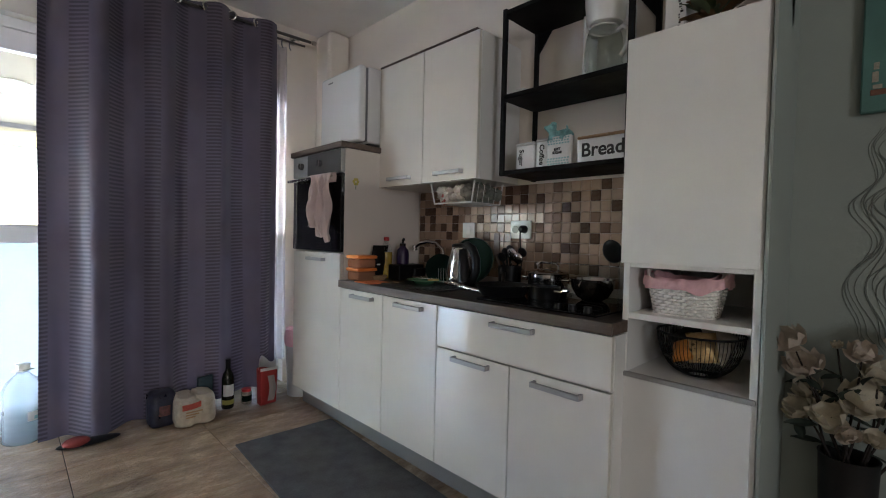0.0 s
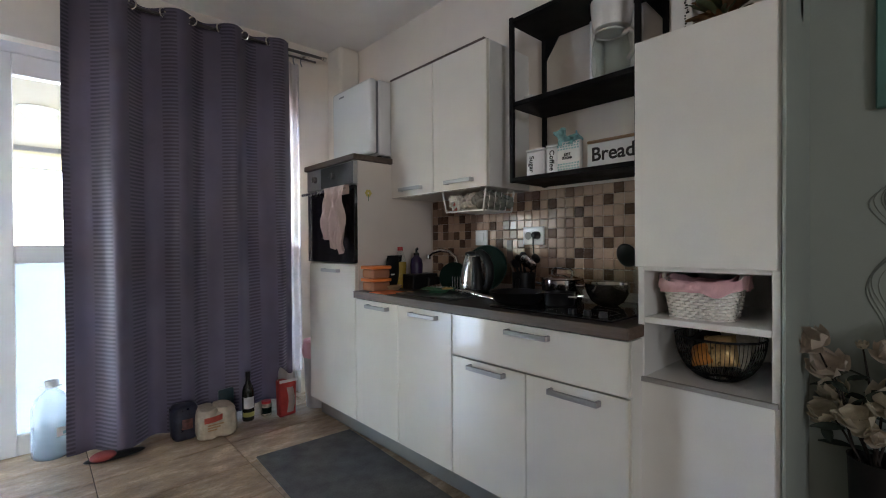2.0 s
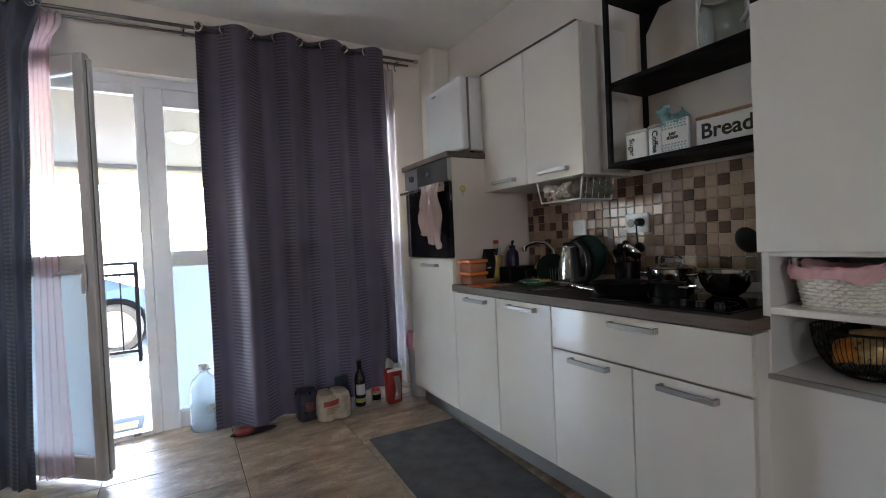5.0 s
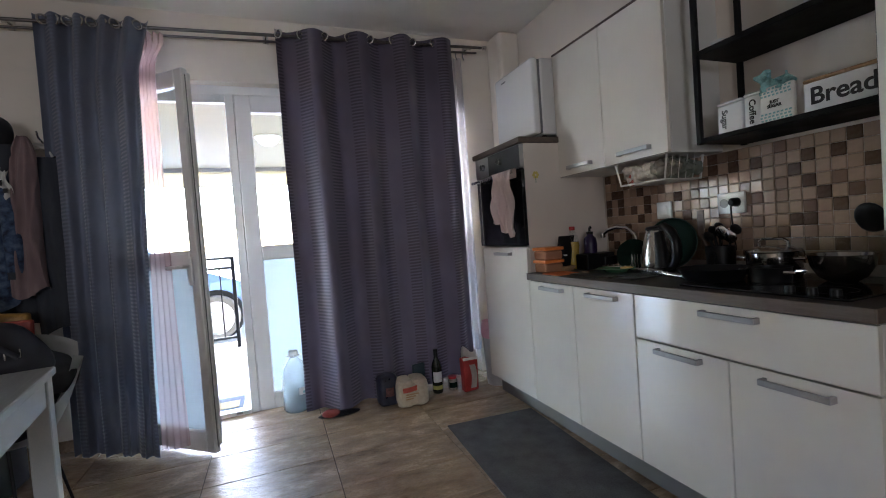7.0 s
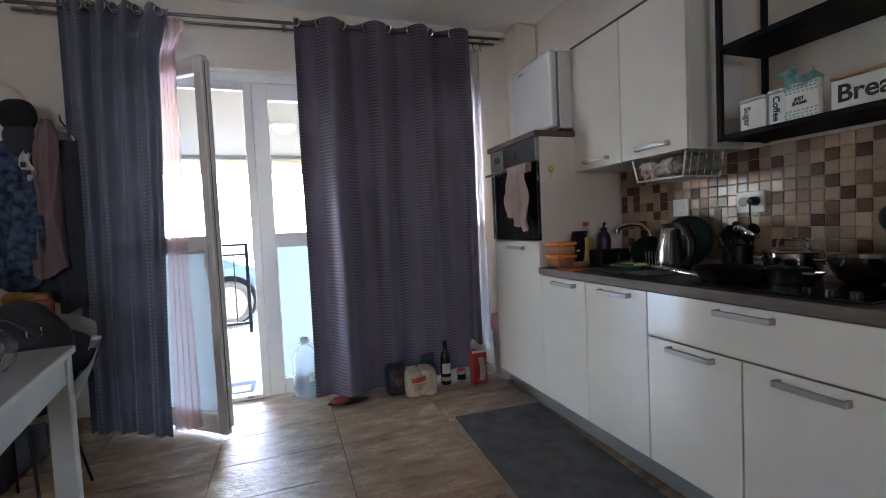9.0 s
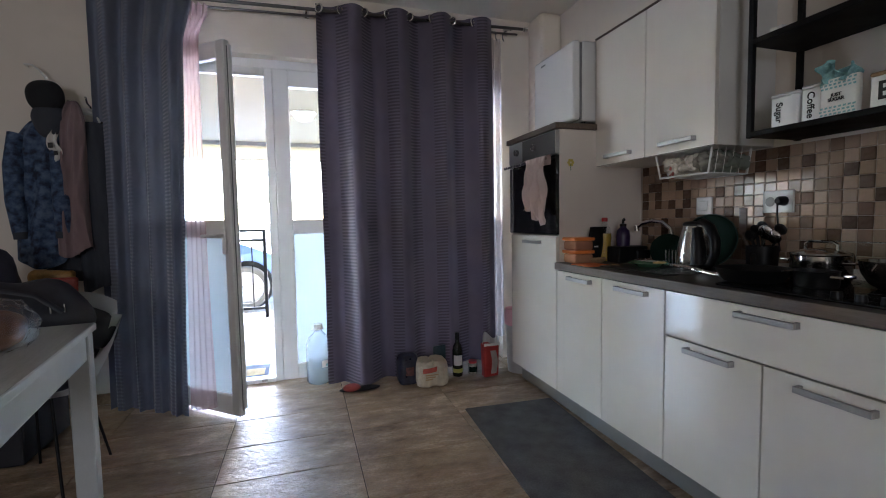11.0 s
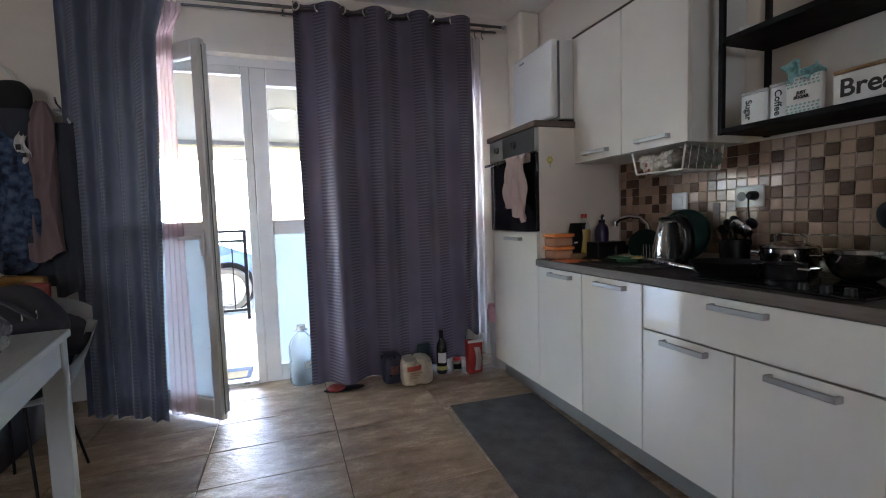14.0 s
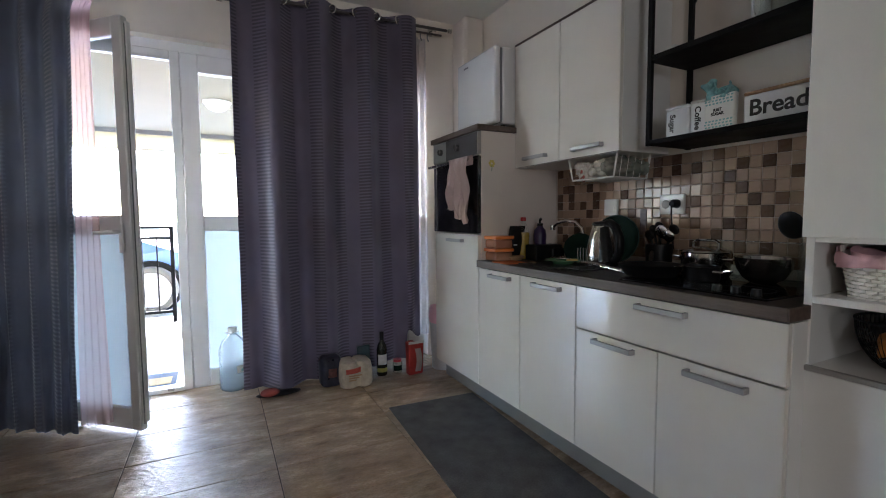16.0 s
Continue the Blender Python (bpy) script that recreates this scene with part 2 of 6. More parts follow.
def mosaic_tile(name, shades):
    """Glazed mosaic: one of a few close shades for each tile, slightly cloudy."""
    m, n, l, b = nodes_of(name)
    info, tc = n.new("ShaderNodeObjectInfo"), n.new("ShaderNodeTexCoord")
    r = n.new("ShaderNodeValToRGB")
    r.color_ramp.interpolation = "CONSTANT"
    e = r.color_ramp.elements
    while len(e) < len(shades):
        e.new(0.5)
    for k, (el, c) in enumerate(zip(e, shades)):
        el.position, el.color = k / len(shades), (*c, 1)
    l.new(info.outputs["Random"], r.inputs["Fac"])
    f = noise_node(n, l, 60.0, 4.0, tc.outputs["Object"])
    c = mixc(n, l, ramp(n, l, f.outputs["Fac"], [(0.35, 0.0), (0.7, 0.18)]).outputs["Color"], r.outputs["Color"], (0.26, 0.2, 0.155))
    l.new(c, b.inputs["Base Color"])
    b.inputs["Roughness"].default_value = 0.16
    b.inputs["Specular IOR Level"].default_value = 0.2
    bump(n, l, b, f.outputs["Fac"], 0.05, 0.003)
    return m


M_WALL = plaster("warm_white_plaster", (0.82, 0.75, 0.665))
M_SAGE = plaster("grey_green_plaster", (0.31, 0.347, 0.315))
M_CEIL = plaster("ceiling_plaster", (0.88, 0.835, 0.775))
M_FLOOR = stone_tile("beige_stone_tile", [(0.24, 0.16, 0.095), (0.42, 0.30, 0.19), (0.53, 0.39, 0.262), (0.80, 0.655, 0.49)], 0.34, 0.65)
M_TERR = stone_tile("terrace_tile", [(0.12, 0.121, 0.122), (0.15, 0.151, 0.152), (0.175, 0.176, 0.176), (0.21, 0.21, 0.208)], 0.5, 0.2)
M_GROUT = surface("dark_grout", (0.09, 0.07, 0.055), 0.85, vary=0.2)
M_GLOSS = gloss_white()
# cream plaster darkened: the dimness under the roof is put into the colour
M_CREAM = plaster("darkened_cream_plaster", (0.2, 0.168, 0.106))
M_MELA = surface("white_melamine", (0.79, 0.78, 0.745), 0.38, vary=0.04, scale=3.0, relief=0.02)
M_EDGE = surface("grey_edge_band", (0.32, 0.31, 0.295), 0.5, vary=0.08)
# slab oak darker than its edge bands: dim reflection put into the colour
M_TOP = wood("shade_darkened_oak", (0.028, 0.02, 0.016), (0.055, 0.041, 0.032), 0.5)
M_CAP = wood("dark_oak_board", (0.085, 0.06, 0.046), (0.16, 0.115, 0.09), 0.5)
M_ALU = surface("brushed_aluminium", (0.4, 0.39, 0.385), 0.42, 0.55, vary=0.06, grain=260, relief=0.03)
M_STEEL = surface("brushed_steel", (0.56, 0.55, 0.53), 0.26, 1.0, vary=0.08, grain=60, relief=0.03, stretch=(12, 12, 0.6))
M_DSTEEL = surface("dull_steel", (0.45, 0.43, 0.41), 0.13, 1.0, vary=0.1, grain=80, relief=0.02)
M_CHROME = surface("chrome", (0.7, 0.7, 0.7), 0.09, 1.0, vary=0.04, relief=0)
M_PLINTH = surface("aluminium_plinth", (0.3, 0.295, 0.29), 0.34, 0.5, vary=0.05, relief=0.01)
M_BLACKM = surface("black_powder_coat", (0.006, 0.006, 0.0065), 0.6, vary=0.2, relief=0.1, spec=0.2)
M_BOARD = surface("black_board", (0.0055, 0.0054, 0.0055), 0.6, vary=0.25, relief=0.06, spec=0.12)
M_BGLASS = surface("black_glass", (0.008, 0.008, 0.009), 0.05, vary=0.1, relief=0)
M_BPLAST = surface("black_plastic", (0.007, 0.007, 0.0075), 0.42, vary=0.2, relief=0.05, spec=0.28)
M_UPVC = surface("white_upvc", (0.84, 0.835, 0.825), 0.32, vary=0.04, relief=0.01)
M_PAINTW = surface("white_painted_wood", (0.62, 0.66, 0.69), 0.42, vary=0.06, relief=0.06)
M_FRIDGE = surface("white_fridge_enamel", (0.82, 0.82, 0.81), 0.16, vary=0.015, scale=1.5, relief=0.0)
M_ROD = surface("dark_nickel", (0.16, 0.15, 0.15), 0.3, 0.9, vary=0.06, relief=0)
M_GREYP = surface("grey_plastic", (0.2, 0.21, 0.22), 0.5, vary=0.1)
M_WPLAST = surface("white_plastic", (0.76, 0.75, 0.72), 0.35, vary=0.05, relief=0.02)
M_CURTAIN = cloth("purple_grey_curtain", (0.135, 0.115, 0.164), (0.232, 0.45, 0.174, 0.75, 0.42), 0.025, 0.72)
# same cloth as the purple one, with bluish light and haze in its colour
M_CURTAIN_HAZE = cloth("haze_tinted_curtain", (0.175, 0.195, 0.265), (0.25, 0.45, 0.1, 0.1, 0.22), 0.04, 0.7)
M_SHEER = sheer_cloth("pink_sheer", (0.88, 0.66, 0.67), 0.42)
M_SHEERW = sheer_cloth("white_sheer", (0.88, 0.82, 0.84), 0.3)
M_RUG = surface("grey_mat", (0.137, 0.133, 0.133), 0.95, vary=0.3, scale=9.0, grain=130.0, relief=0.6, spec=0.15)
M_GLASS = pane_glass("window_glass")
M_FROST = frosted("satin_glass", (0.43, 0.475, 0.51))
M_MOSAIC = {
    ".": mosaic_tile("pale_glazed_mosaic", [(0.469, 0.327, 0.237), (0.384, 0.264, 0.187), (0.427, 0.296, 0.211), (0.330, 0.227, 0.160), (0.448, 0.313, 0.223)]),
    "m": mosaic_tile("taupe_glazed_mosaic", [(0.214, 0.132, 0.089), (0.180, 0.110, 0.073), (0.245, 0.155, 0.106)]),
    "d": mosaic_tile("brown_glazed_mosaic", [(0.091, 0.050, 0.032), (0.112, 0.065, 0.041), (0.074, 0.042, 0.028)]),
}
M_TGROUT = surface("pale_grout", (0.62, 0.54, 0.47), 0.8, vary=0.1)


# ---- building blocks ----
ORIGIN = {}


def thing(name, label, category, at=(0, 0, 0), group="", kind=""):
    ob = new(name)
    ob.empty_display_size = 0.05
    ob.location = at
    ORIGIN[ob] = Vector(at)
    return tagged(ob, label, category, group, kind)


def part(name, bm, material, parent=None, label="", smooth=False, centre=True):
    """Links a bmesh, given in the parent's frame, as one mesh object under it."""
    me = bpy.data.meshes.new(name)
    bmesh.ops.recalc_face_normals(bm, faces=bm.faces)
    base = Vector((0, 0, 0))
    if centre and bm.verts:
        lo = [min(v.co[i] for v in bm.verts) for i in range(3)]
        hi = [max(v.co[i] for v in bm.verts) for i in range(3)]
        base = Vector(((lo[0] + hi[0]) / 2, (lo[1] + hi[1]) / 2, lo[2]))
        bmesh.ops.translate(bm, vec=-base, verts=bm.verts)
    bm.to_mesh(me)
    bm.free()
    if smooth:
        me.shade_smooth()
        me.set_sharp_from_angle(angle=radians(smooth if smooth is not True else 40))
    me.materials.append(material)
    ob = new(name, me)
    ORIGIN[ob] = base
    ob.location = base
    if parent is not None:
        ob.parent = parent
        ob.location = base - ORIGIN[parent]
    if label:
        ob["label"] = label
    return ob


def box(lo, hi, bevel=0.0, segs=1, bm=None):
    own = bm is None
    bm = bm or bmesh.new()
    r = bmesh.ops.create_cube(bm, size=1.0)
    for v in r["verts"]:
        v.co = [lo[i] + (v.co[i] + 0.5) * (hi[i] - lo[i]) for i in range(3)]
    if bevel:
        bmesh.ops.bevel(bm, geom=list({e for v in r["verts"] for e in v.link_edges}), offset=bevel, segments=segs, affect="EDGES", profile=0.5)
    return bm


def lathe(profile, centre=(0, 0, 0), segs=32, bm=None, squash=(1, 1)):
    bm = bm or bmesh.new()
    rings = []
    for r, z in profile:
        if r < 1e-5:
            rings.append([bm.verts.new((centre[0], centre[1], centre[2] + z))])
        else:
            rings.append([bm.verts.new((centre[0] + squash[0] * r * math.cos(2 * math.pi * k / segs), centre[1] + squash[1] * r * math.sin(2 * math.pi * k / segs), centre[2] + z)) for k in range(segs)])
    for a, b in zip(rings, rings[1:]):
        for k in range(segs):
            j = (k + 1) % segs
            q = [a[k % len(a)], a[j % len(a)], b[j % len(b)], b[k % len(b)]]
            q = list(dict.fromkeys(q))
            if len(q) > 2:
                bm.faces.new(q)
    return bm


def tube(points, radius, segs=10, bm=None, closed=False, flat=1.0):
    bm = bm or bmesh.new()
    pts = [Vector(p) for p in points]
    n = len(pts)
    rings, up = [], None
    for i, p in enumerate(pts):
        a, b = pts[(i - 1) % n] if closed or i else p, pts[(i + 1) % n] if closed or i < n - 1 else p
        d = (b - a).normalized()
        if up is None:
            up = d.orthogonal().normalized()
        up = (up - d * up.dot(d)).normalized()
        side = d.cross(up)
        r = radius[i] if isinstance(radius, (list, tuple)) else radius
        rings.append([bm.verts.new(p + r * (math.cos(2 * math.pi * k / segs) * up + flat * math.sin(2 * math.pi * k / segs) * side)) for k in range(segs)])
    for i in range(n if closed else n - 1):
        a, b = rings[i], rings[(i + 1) % n]
        for k in range(segs):
            bm.faces.new((a[k], a[(k + 1) % segs], b[(k + 1) % segs], b[k]))
    if not closed:
        bm.faces.new(rings[0][::-1])
        bm.faces.new(rings[-1])
    return bm


def arc(c, r, a0, a1, n=12, axes=(0, 2)):
    out = []
    for k in range(n + 1):
        a = radians(a0 + (a1 - a0) * k / n)
        p = list(c)
        p[axes[0]] += r * math.cos(a)
        p[axes[1]] += r * math.sin(a)
        out.append(tuple(p))
    return out


def sheet(f, nu, nv, uv=None, bm=None):
    """A grid f(u, v) with u, v in 0..1; uv gives the cloth's own map in metres."""
    bm = bm or bmesh.new()
    lay = bm.loops.layers.uv.verify()
    g = [[bm.verts.new(f(i / nu, j / nv)) for j in range(nv + 1)] for i in range(nu + 1)]
    for i in range(nu):
        for j in range(nv):
            q = bm.faces.new((g[i][j], g[i + 1][j], g[i + 1][j + 1], g[i][j + 1]))
            for lp, (a, b) in zip(q.loops, ((i, j), (i + 1, j), (i + 1, j + 1), (i, j + 1))):
                lp[lay].uv = uv(a / nu, b / nv) if uv else (a / nu, b / nv)
    return bm


def lettering(text, size, material, parent, m, name="lettering", depth=0.0006, bold=0.0, label=""):
    cu = bpy.data.curves.new(name, "FONT")
    cu.body, cu.size, cu.extrude, cu.offset = text, size, depth, bold
    cu.align_x, cu.align_y = "CENTER", "CENTER"
    tmp = bpy.data.objects.new(name, cu)
    scene.collection.objects.link(tmp)
    bpy.context.view_layer.update()
    me = bpy.data.meshes.new_from_object(tmp.evaluated_get(bpy.context.evaluated_depsgraph_get()))
    bpy.data.objects.remove(tmp)
    bpy.data.curves.remove(cu)
    me.materials.clear()
    me.materials.append(material)
    me.transform(m)
    me.name = name
    ob = new(name, me)
    ob.parent = parent
    ob.location = -ORIGIN[parent]
    ORIGIN[ob] = Vector((0, 0, 0))
    if label:
        ob["label"] = label
    return ob


def bumpy(bm, amount, scale, seed=0.0):
    bm.normal_update()
    for v in bm.verts:
        v.co += v.normal * amount * noise.noise(v.co * scale + Vector((seed, seed * 1.7, seed * 0.3)))
    return bm


def structure(name, bm, material, label, category):
    return tagged(part(name, bm, material), label, category, "", "structure")


# ---- the room ----
# LX and RY, both unseen, lie far out to weaken bounced light
WX, WY, LX, RY, CZ = 1.85, 3.30, -3.2, -4.0, 2.74
T = 0.25
structure("wall_kitchen", box((WX, 0.22, 0), (WX + T, WY + T, CZ)), M_WALL, "warm white plastered wall behind the kitchen units", "wall")
SX = 1.665
wf = box((SX, RY - T, 0), (WX + T, 0.218, CZ))
box((1.331, 0.209, 0), (SX + 0.01, 0.2175, CZ - 0.0005), bm=wf)
structure("wall_flowers", wf, M_SAGE, "grey-green painted wall beside the tall cabinet", "wall")
structure("wall_coats", box((LX - 0.45, RY - T, 0), (LX, WY + T, CZ)), M_WALL, "warm white plastered side wall", "wall")
# unseen opening added round the fill lamp; the panel keeps the sky out
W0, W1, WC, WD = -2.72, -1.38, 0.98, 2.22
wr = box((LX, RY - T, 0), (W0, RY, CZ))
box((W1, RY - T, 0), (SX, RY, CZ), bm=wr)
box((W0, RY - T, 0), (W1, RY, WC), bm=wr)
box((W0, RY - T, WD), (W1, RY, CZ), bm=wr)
structure("window_2", box((W0 + 0.002, RY - 0.2, WC + 0.002), (W1 - 0.002, RY - 0.15, WD - 0.002)), M_WPLAST, "white panel closing the added rear wall opening", "window")
# unseen wall, its tone chosen to cut the light bounced forward
structure("wall_rear", wr, M_SAGE, "unseen grey-green rear wall, toned to limit bounced light", "wall")
OX0, OX1, OZ = -1.24, 1.42, 2.30
wb = box((LX, WY, 0), (OX0, WY + T, CZ))
box((OX1, WY, 0), (WX, WY + T, CZ), bm=wb)
box((OX0, WY, OZ), (OX1, WY + T, CZ), bm=wb)
structure("wall_window", wb, M_WALL, "white plastered wall round the balcony door", "wall")
structure("ceiling", box((LX - 0.45, RY - T, CZ), (WX + T, WY + T, CZ + 0.15)), M_CEIL, "white plastered ceiling", "ceiling")
structure("pipe_casing", box((1.66, 3.08, 0), (WX - 0.002, WY - 0.002, CZ - 0.002), 0.035, 4), M_WALL, "white plastered pipe casing in the corner", "casing")
bb = box((LX, WY - 0.012, 0.004), (OX0, WY - 0.001, 0.075), 0.003)
structure("baseboard", bb, M_FLOOR, "beige tile baseboard along the wall", "baseboard")
floor = structure("floor", box((LX - 0.4, RY - 0.2, -0.2), (WX + 0.2, 3.40, -0.006)), M_GROUT, "beige slate-look floor tiles with dark joints", "floor")

# balcony door: outer frame, fixed light, open leaf
FY0, FY1 = 3.375, 3.445
door = tagged(thing("door_1", "white plastic balcony door frame with an opened glazed leaf", "door", (0, FY0, 0)), kind="structure")
JX = -0.36
fr = box((OX0, FY0, -0.02), (OX0 + 0.065, FY1, 2.24), 0.004)
box((JX, FY0, -0.02), (-0.305, FY1, 2.24), 0.004, bm=fr)
box((OX0 + 0.065, FY0, 2.187), (JX, FY1, 2.24), 0.004, bm=fr)
box((OX0 + 0.065, FY0 - 0.01, -0.02), (JX, FY1, 0.028), 0.004, bm=fr)
box((OX0 + 0.065, FY0 - 0.012, 2.175), (JX, FY0 - 0.0005, 2.19), 0.002, bm=fr)
part("door_frame", fr, M_UPVC, door)
part("striker", box((-0.455, FY0 - 0.022, 0.012), (-0.415, FY0 - 0.0105, 0.03), 0.003), M_ALU, door, "small metal striker on the sill")
for z in (0.35, 0.62, 0.78, 1.05, 1.3, 1.75):
    part("keep", box((JX - 0.004, FY0 + 0.02, z), (JX + 0.001, FY0 + 0.04, z + 0.07), 0.001), M_ALU, door, "metal lock keep")
win = tagged(thing("window_1", "white plastic glazed side panel beside the balcony door", "window", (0.5, FY0, 0)), kind="structure")
fw = box((-0.303, FY0 + 0.004, -0.02), (-0.2, FY1, 2.24), 0.005)
box((OX1 - 0.05, FY0 + 0.004, -0.02), (OX1, FY1, 2.24), 0.005, bm=fw)
box((0.52, FY0 + 0.004, -0.02), (0.62, FY1, 2.24), 0.005, bm=fw)
for a, b in ((-0.2, 0.52), (0.62, OX1 - 0.05)):
    for z0, z1 in ((-0.02, 0.112), (1.072, 1.176), (2.122, 2.24)):
        box((a, FY0 + 0.006, z0), (b, FY1 - 0.002, z1), 0.005, bm=fw)
part("window_frame", fw, M_UPVC, win)
for a, b in ((-0.2, 0.52), (0.62, OX1 - 0.05)):
    for z0, z1 in ((0.112, 1.072), (1.176, 2.122)):
        p = part("pane", box((a - 0.005, FY0 + 0.03, z0 - 0.005), (b + 0.005, FY0 + 0.036, z1 + 0.005)), M_GLASS if z0 > 1 else M_FROST, win)
        p.visible_shadow = False
structure("lintel_lining", box((OX0, FY0 + 0.008, 2.242), (OX1, FY1, OZ - 0.001)), M_UPVC, "white lining above the door frame", "trim")

LW = 0.88
leaf = tagged(thing("door_leaf", "white plastic glazed door leaf standing open into the room", "door"), kind="structure")
lf = bmesh.new()
ST = 0.064
for a, b in ((0.0, ST), (LW - ST, LW)):
    box((a, -0.021, 0.018), (b, 0.021, 2.185), 0.006, bm=lf)
for z0, z1 in ((0.018, 0.14), (1.072, 1.176), (2.09, 2.185)):
    box((ST, -0.0195, z0), (LW - ST, 0.0195, z1), 0.006, bm=lf)
box((LW - 0.002, 0.004, 0.06), (LW + 0.01, 0.028, 2.16), 0.003, bm=lf)
part("leaf_frame", lf, M_UPVC, leaf)
part("seal", box((LW + 0.0, -0.002, 0.05), (LW + 0.003, 0.003, 2.15)), M_GREYP, leaf, "grey rubber seal on the leaf's edge")
for z0, z1 in ((0.14, 1.072), (1.176, 2.09)):
    p = part("pane", box((ST - 0.005, -0.004, z0 - 0.005), (LW - ST + 0.005, 0.004, z1 + 0.005)), M_GLASS if z0 > 1 else M_FROST, leaf)
    p.visible_shadow = False
hd = part("door_handle", box((LW - 0.06, -0.044, 0.98), (LW - 0.028, -0.034, 1.13), 0.004), M_UPVC, leaf, "white door handle")
part("lever", tube([(LW - 0.047, -0.04, 1.09), (LW - 0.047, -0.085, 1.09), (LW - 0.06, -0.09, 1.09), (LW - 0.16, -0.09, 1.085)], 0.009, 8), M_UPVC, hd)
leaf.matrix_basis = pose(-1.163, 3.355, 0, 0, 0, -42.0)


# ---- curtains ----
def rod_z(x):
    return 2.588 + 0.0255 * x


def hanging(name, label, material, x0, x1, folds, amp, top, bottom, lean=0.0, nu=260, nv=50, hem=0.0, seed=1.0, stretch=1.35, y0=3.18, spread=0.0, push=0.0, bulge=0.0):
    """An eyelet curtain: waves round the rod that loosen and wander on the way down."""
    def f(u, v):
        x = x0 + (x1 - x0) * u
        z = (top + rod_z(x)) * (1 - v) + (bottom + hem * max(0.0, (u - 0.45) / 0.55)) * v
        ph = 2 * math.pi * folds * u
        wob = noise.noise(Vector((u * 5 + seed, v * 1.3, seed)))
        a = amp * (1 - 0.35 * v) * (1 + 0.5 * wob)
        y = y0 + a * math.sin(ph + 1.1 * v * wob) + 0.25 * amp * v * math.sin(2.3 * ph + seed) + lean * v - push * u ** 1.5 * min(1.0, v / 0.16) - bulge * math.exp(-((u - 0.19) / 0.055) ** 2) * min(1.0, 1.4 * v)
        x += 0.018 * v * noise.noise(Vector((u * 7, v * 2, seed + 4))) + spread * v * u
        return (x, y, z)
    width = (x1 - x0) * stretch
    ob = thing(name, label, "curtain", ((x0 + x1) / 2, y0, 0))
    part("fabric", sheet(f, nu, nv, lambda u, v: (u * width, 2.7 * (1 - v))), material, ob, smooth=180)
    return ob


def eyelets(parent, xs, y=3.155, r=0.027):
    for x in xs:
        z = rod_z(x)
        side = -1 if xs.index(x) % 2 else 1
        ring = [(x + side * 0.75 * r * math.cos(a), y + 0.66 * r * math.cos(a), z + r * math.sin(a)) for a in [2 * math.pi * k / 20 for k in range(20)]]
        part("eyelet", tube(ring, 0.006, 8, closed=True), M_CHROME, parent, "chrome eyelet", smooth=True)


big = hanging("eyelet_curtain", "purple-grey eyelet curtain with ribbed satin stripes hanging to the floor", M_CURTAIN, 0.0, 1.29, 4.0, 0.052, 0.045, 0.004, -0.03, hem=0.08, seed=2.0, bulge=0.1)
eyelets(big, [0.0 + 1.29 * (k / 8.0) for k in range(1, 8)] + [0.02])
small = hanging("eyelet_curtain", "blue-grey eyelet curtain gathered in deep folds, haze put into its colour", M_CURTAIN_HAZE, -1.31, -0.735, 4.5, 0.04, 0.045, 0.012, -0.02, nu=260, seed=5.0, stretch=2.0, push=0.29, spread=-0.085)
eyelets(small, [-1.31 + 0.575 * k / 10 for k in range(1, 10)])

rail = thing("curtain_rail", "double chrome curtain rail below the ceiling", "curtain rail", (0, 3.2, 2.55))
part("front_rod", tube([(-1.55, 3.18, rod_z(-1.55)), (0, 3.18, rod_z(0)), (1.555, 3.18, rod_z(1.555))], 0.011, 12), M_ROD, rail, smooth=True)
part("rear_rod", tube([(-1.55, 3.255, rod_z(-1.55) - 0.012), (1.545, 3.255, rod_z(1.545) - 0.012)], 0.008, 10), M_ROD, rail, smooth=True)
for x, s in ((1.555, 1), (-1.55, -1)):
    part("finial", tube([(x, 3.18, rod_z(x)), (x + s * 0.012, 3.18, rod_z(x)), (x + s * 0.014, 3.18, rod_z(x)), (x + s * 0.04, 3.18, rod_z(x))], [0.011, 0.011, 0.017, 0.017], 14), M_CHROME, rail, smooth=True)
for x in (1.46, -0.06, -1.45):
    br = tube([(x, 3.297, rod_z(x) + 0.02), (x, 3.24, rod_z(x) + 0.012), (x, 3.18, rod_z(x) - 0.014)], 0.006, 8)
    box((x - 0.018, 3.29, rod_z(x) - 0.015), (x + 0.018, 3.298, rod_z(x) + 0.05), 0.002, bm=br)
    part("bracket", br, M_CHROME, rail)
for x in (1.36, 1.42):
    part("glider", tube([(x, 3.255, rod_z(x) - 0.02), (x, 3.256, rod_z(x) - 0.05), (x + 0.008, 3.25, rod_z(x) - 0.075)], 0.005, 6), M_GREYP, rail)

# sheer beside the open leaf, and the white one behind the big curtain's far edge
sh = thing("sheer_curtain", "pale pink sheer curtain bunched beside the open door", "curtain", (-0.8, 3.1, 0))
d = Vector((0.7431, -0.6691, 0))
nrm = Vector((-0.6691, -0.7431, 0))


def sheer_f(u, v):
    w = (0.10 + 0.13 * v ** 1.3) * u
    p = Vector((-0.88, 3.08, 0)) + d * (0.26 - 0.12 * v + w) + nrm * (0.06 + (0.014 - 0.006 * v) * math.sin(26 * u + 2 * v))
    s = max(0.0, 1 - v / 0.16)
    s = s * s * (3 - 2 * s)
    p = p * (1 - s) + s * Vector((-0.775 + 0.11 * u, 3.2 + 0.02 * math.sin(20 * u), 0))
    return (p.x, p.y, 2.55 * (1 - v) + (0.035 + 0.05 * u * u) * v)


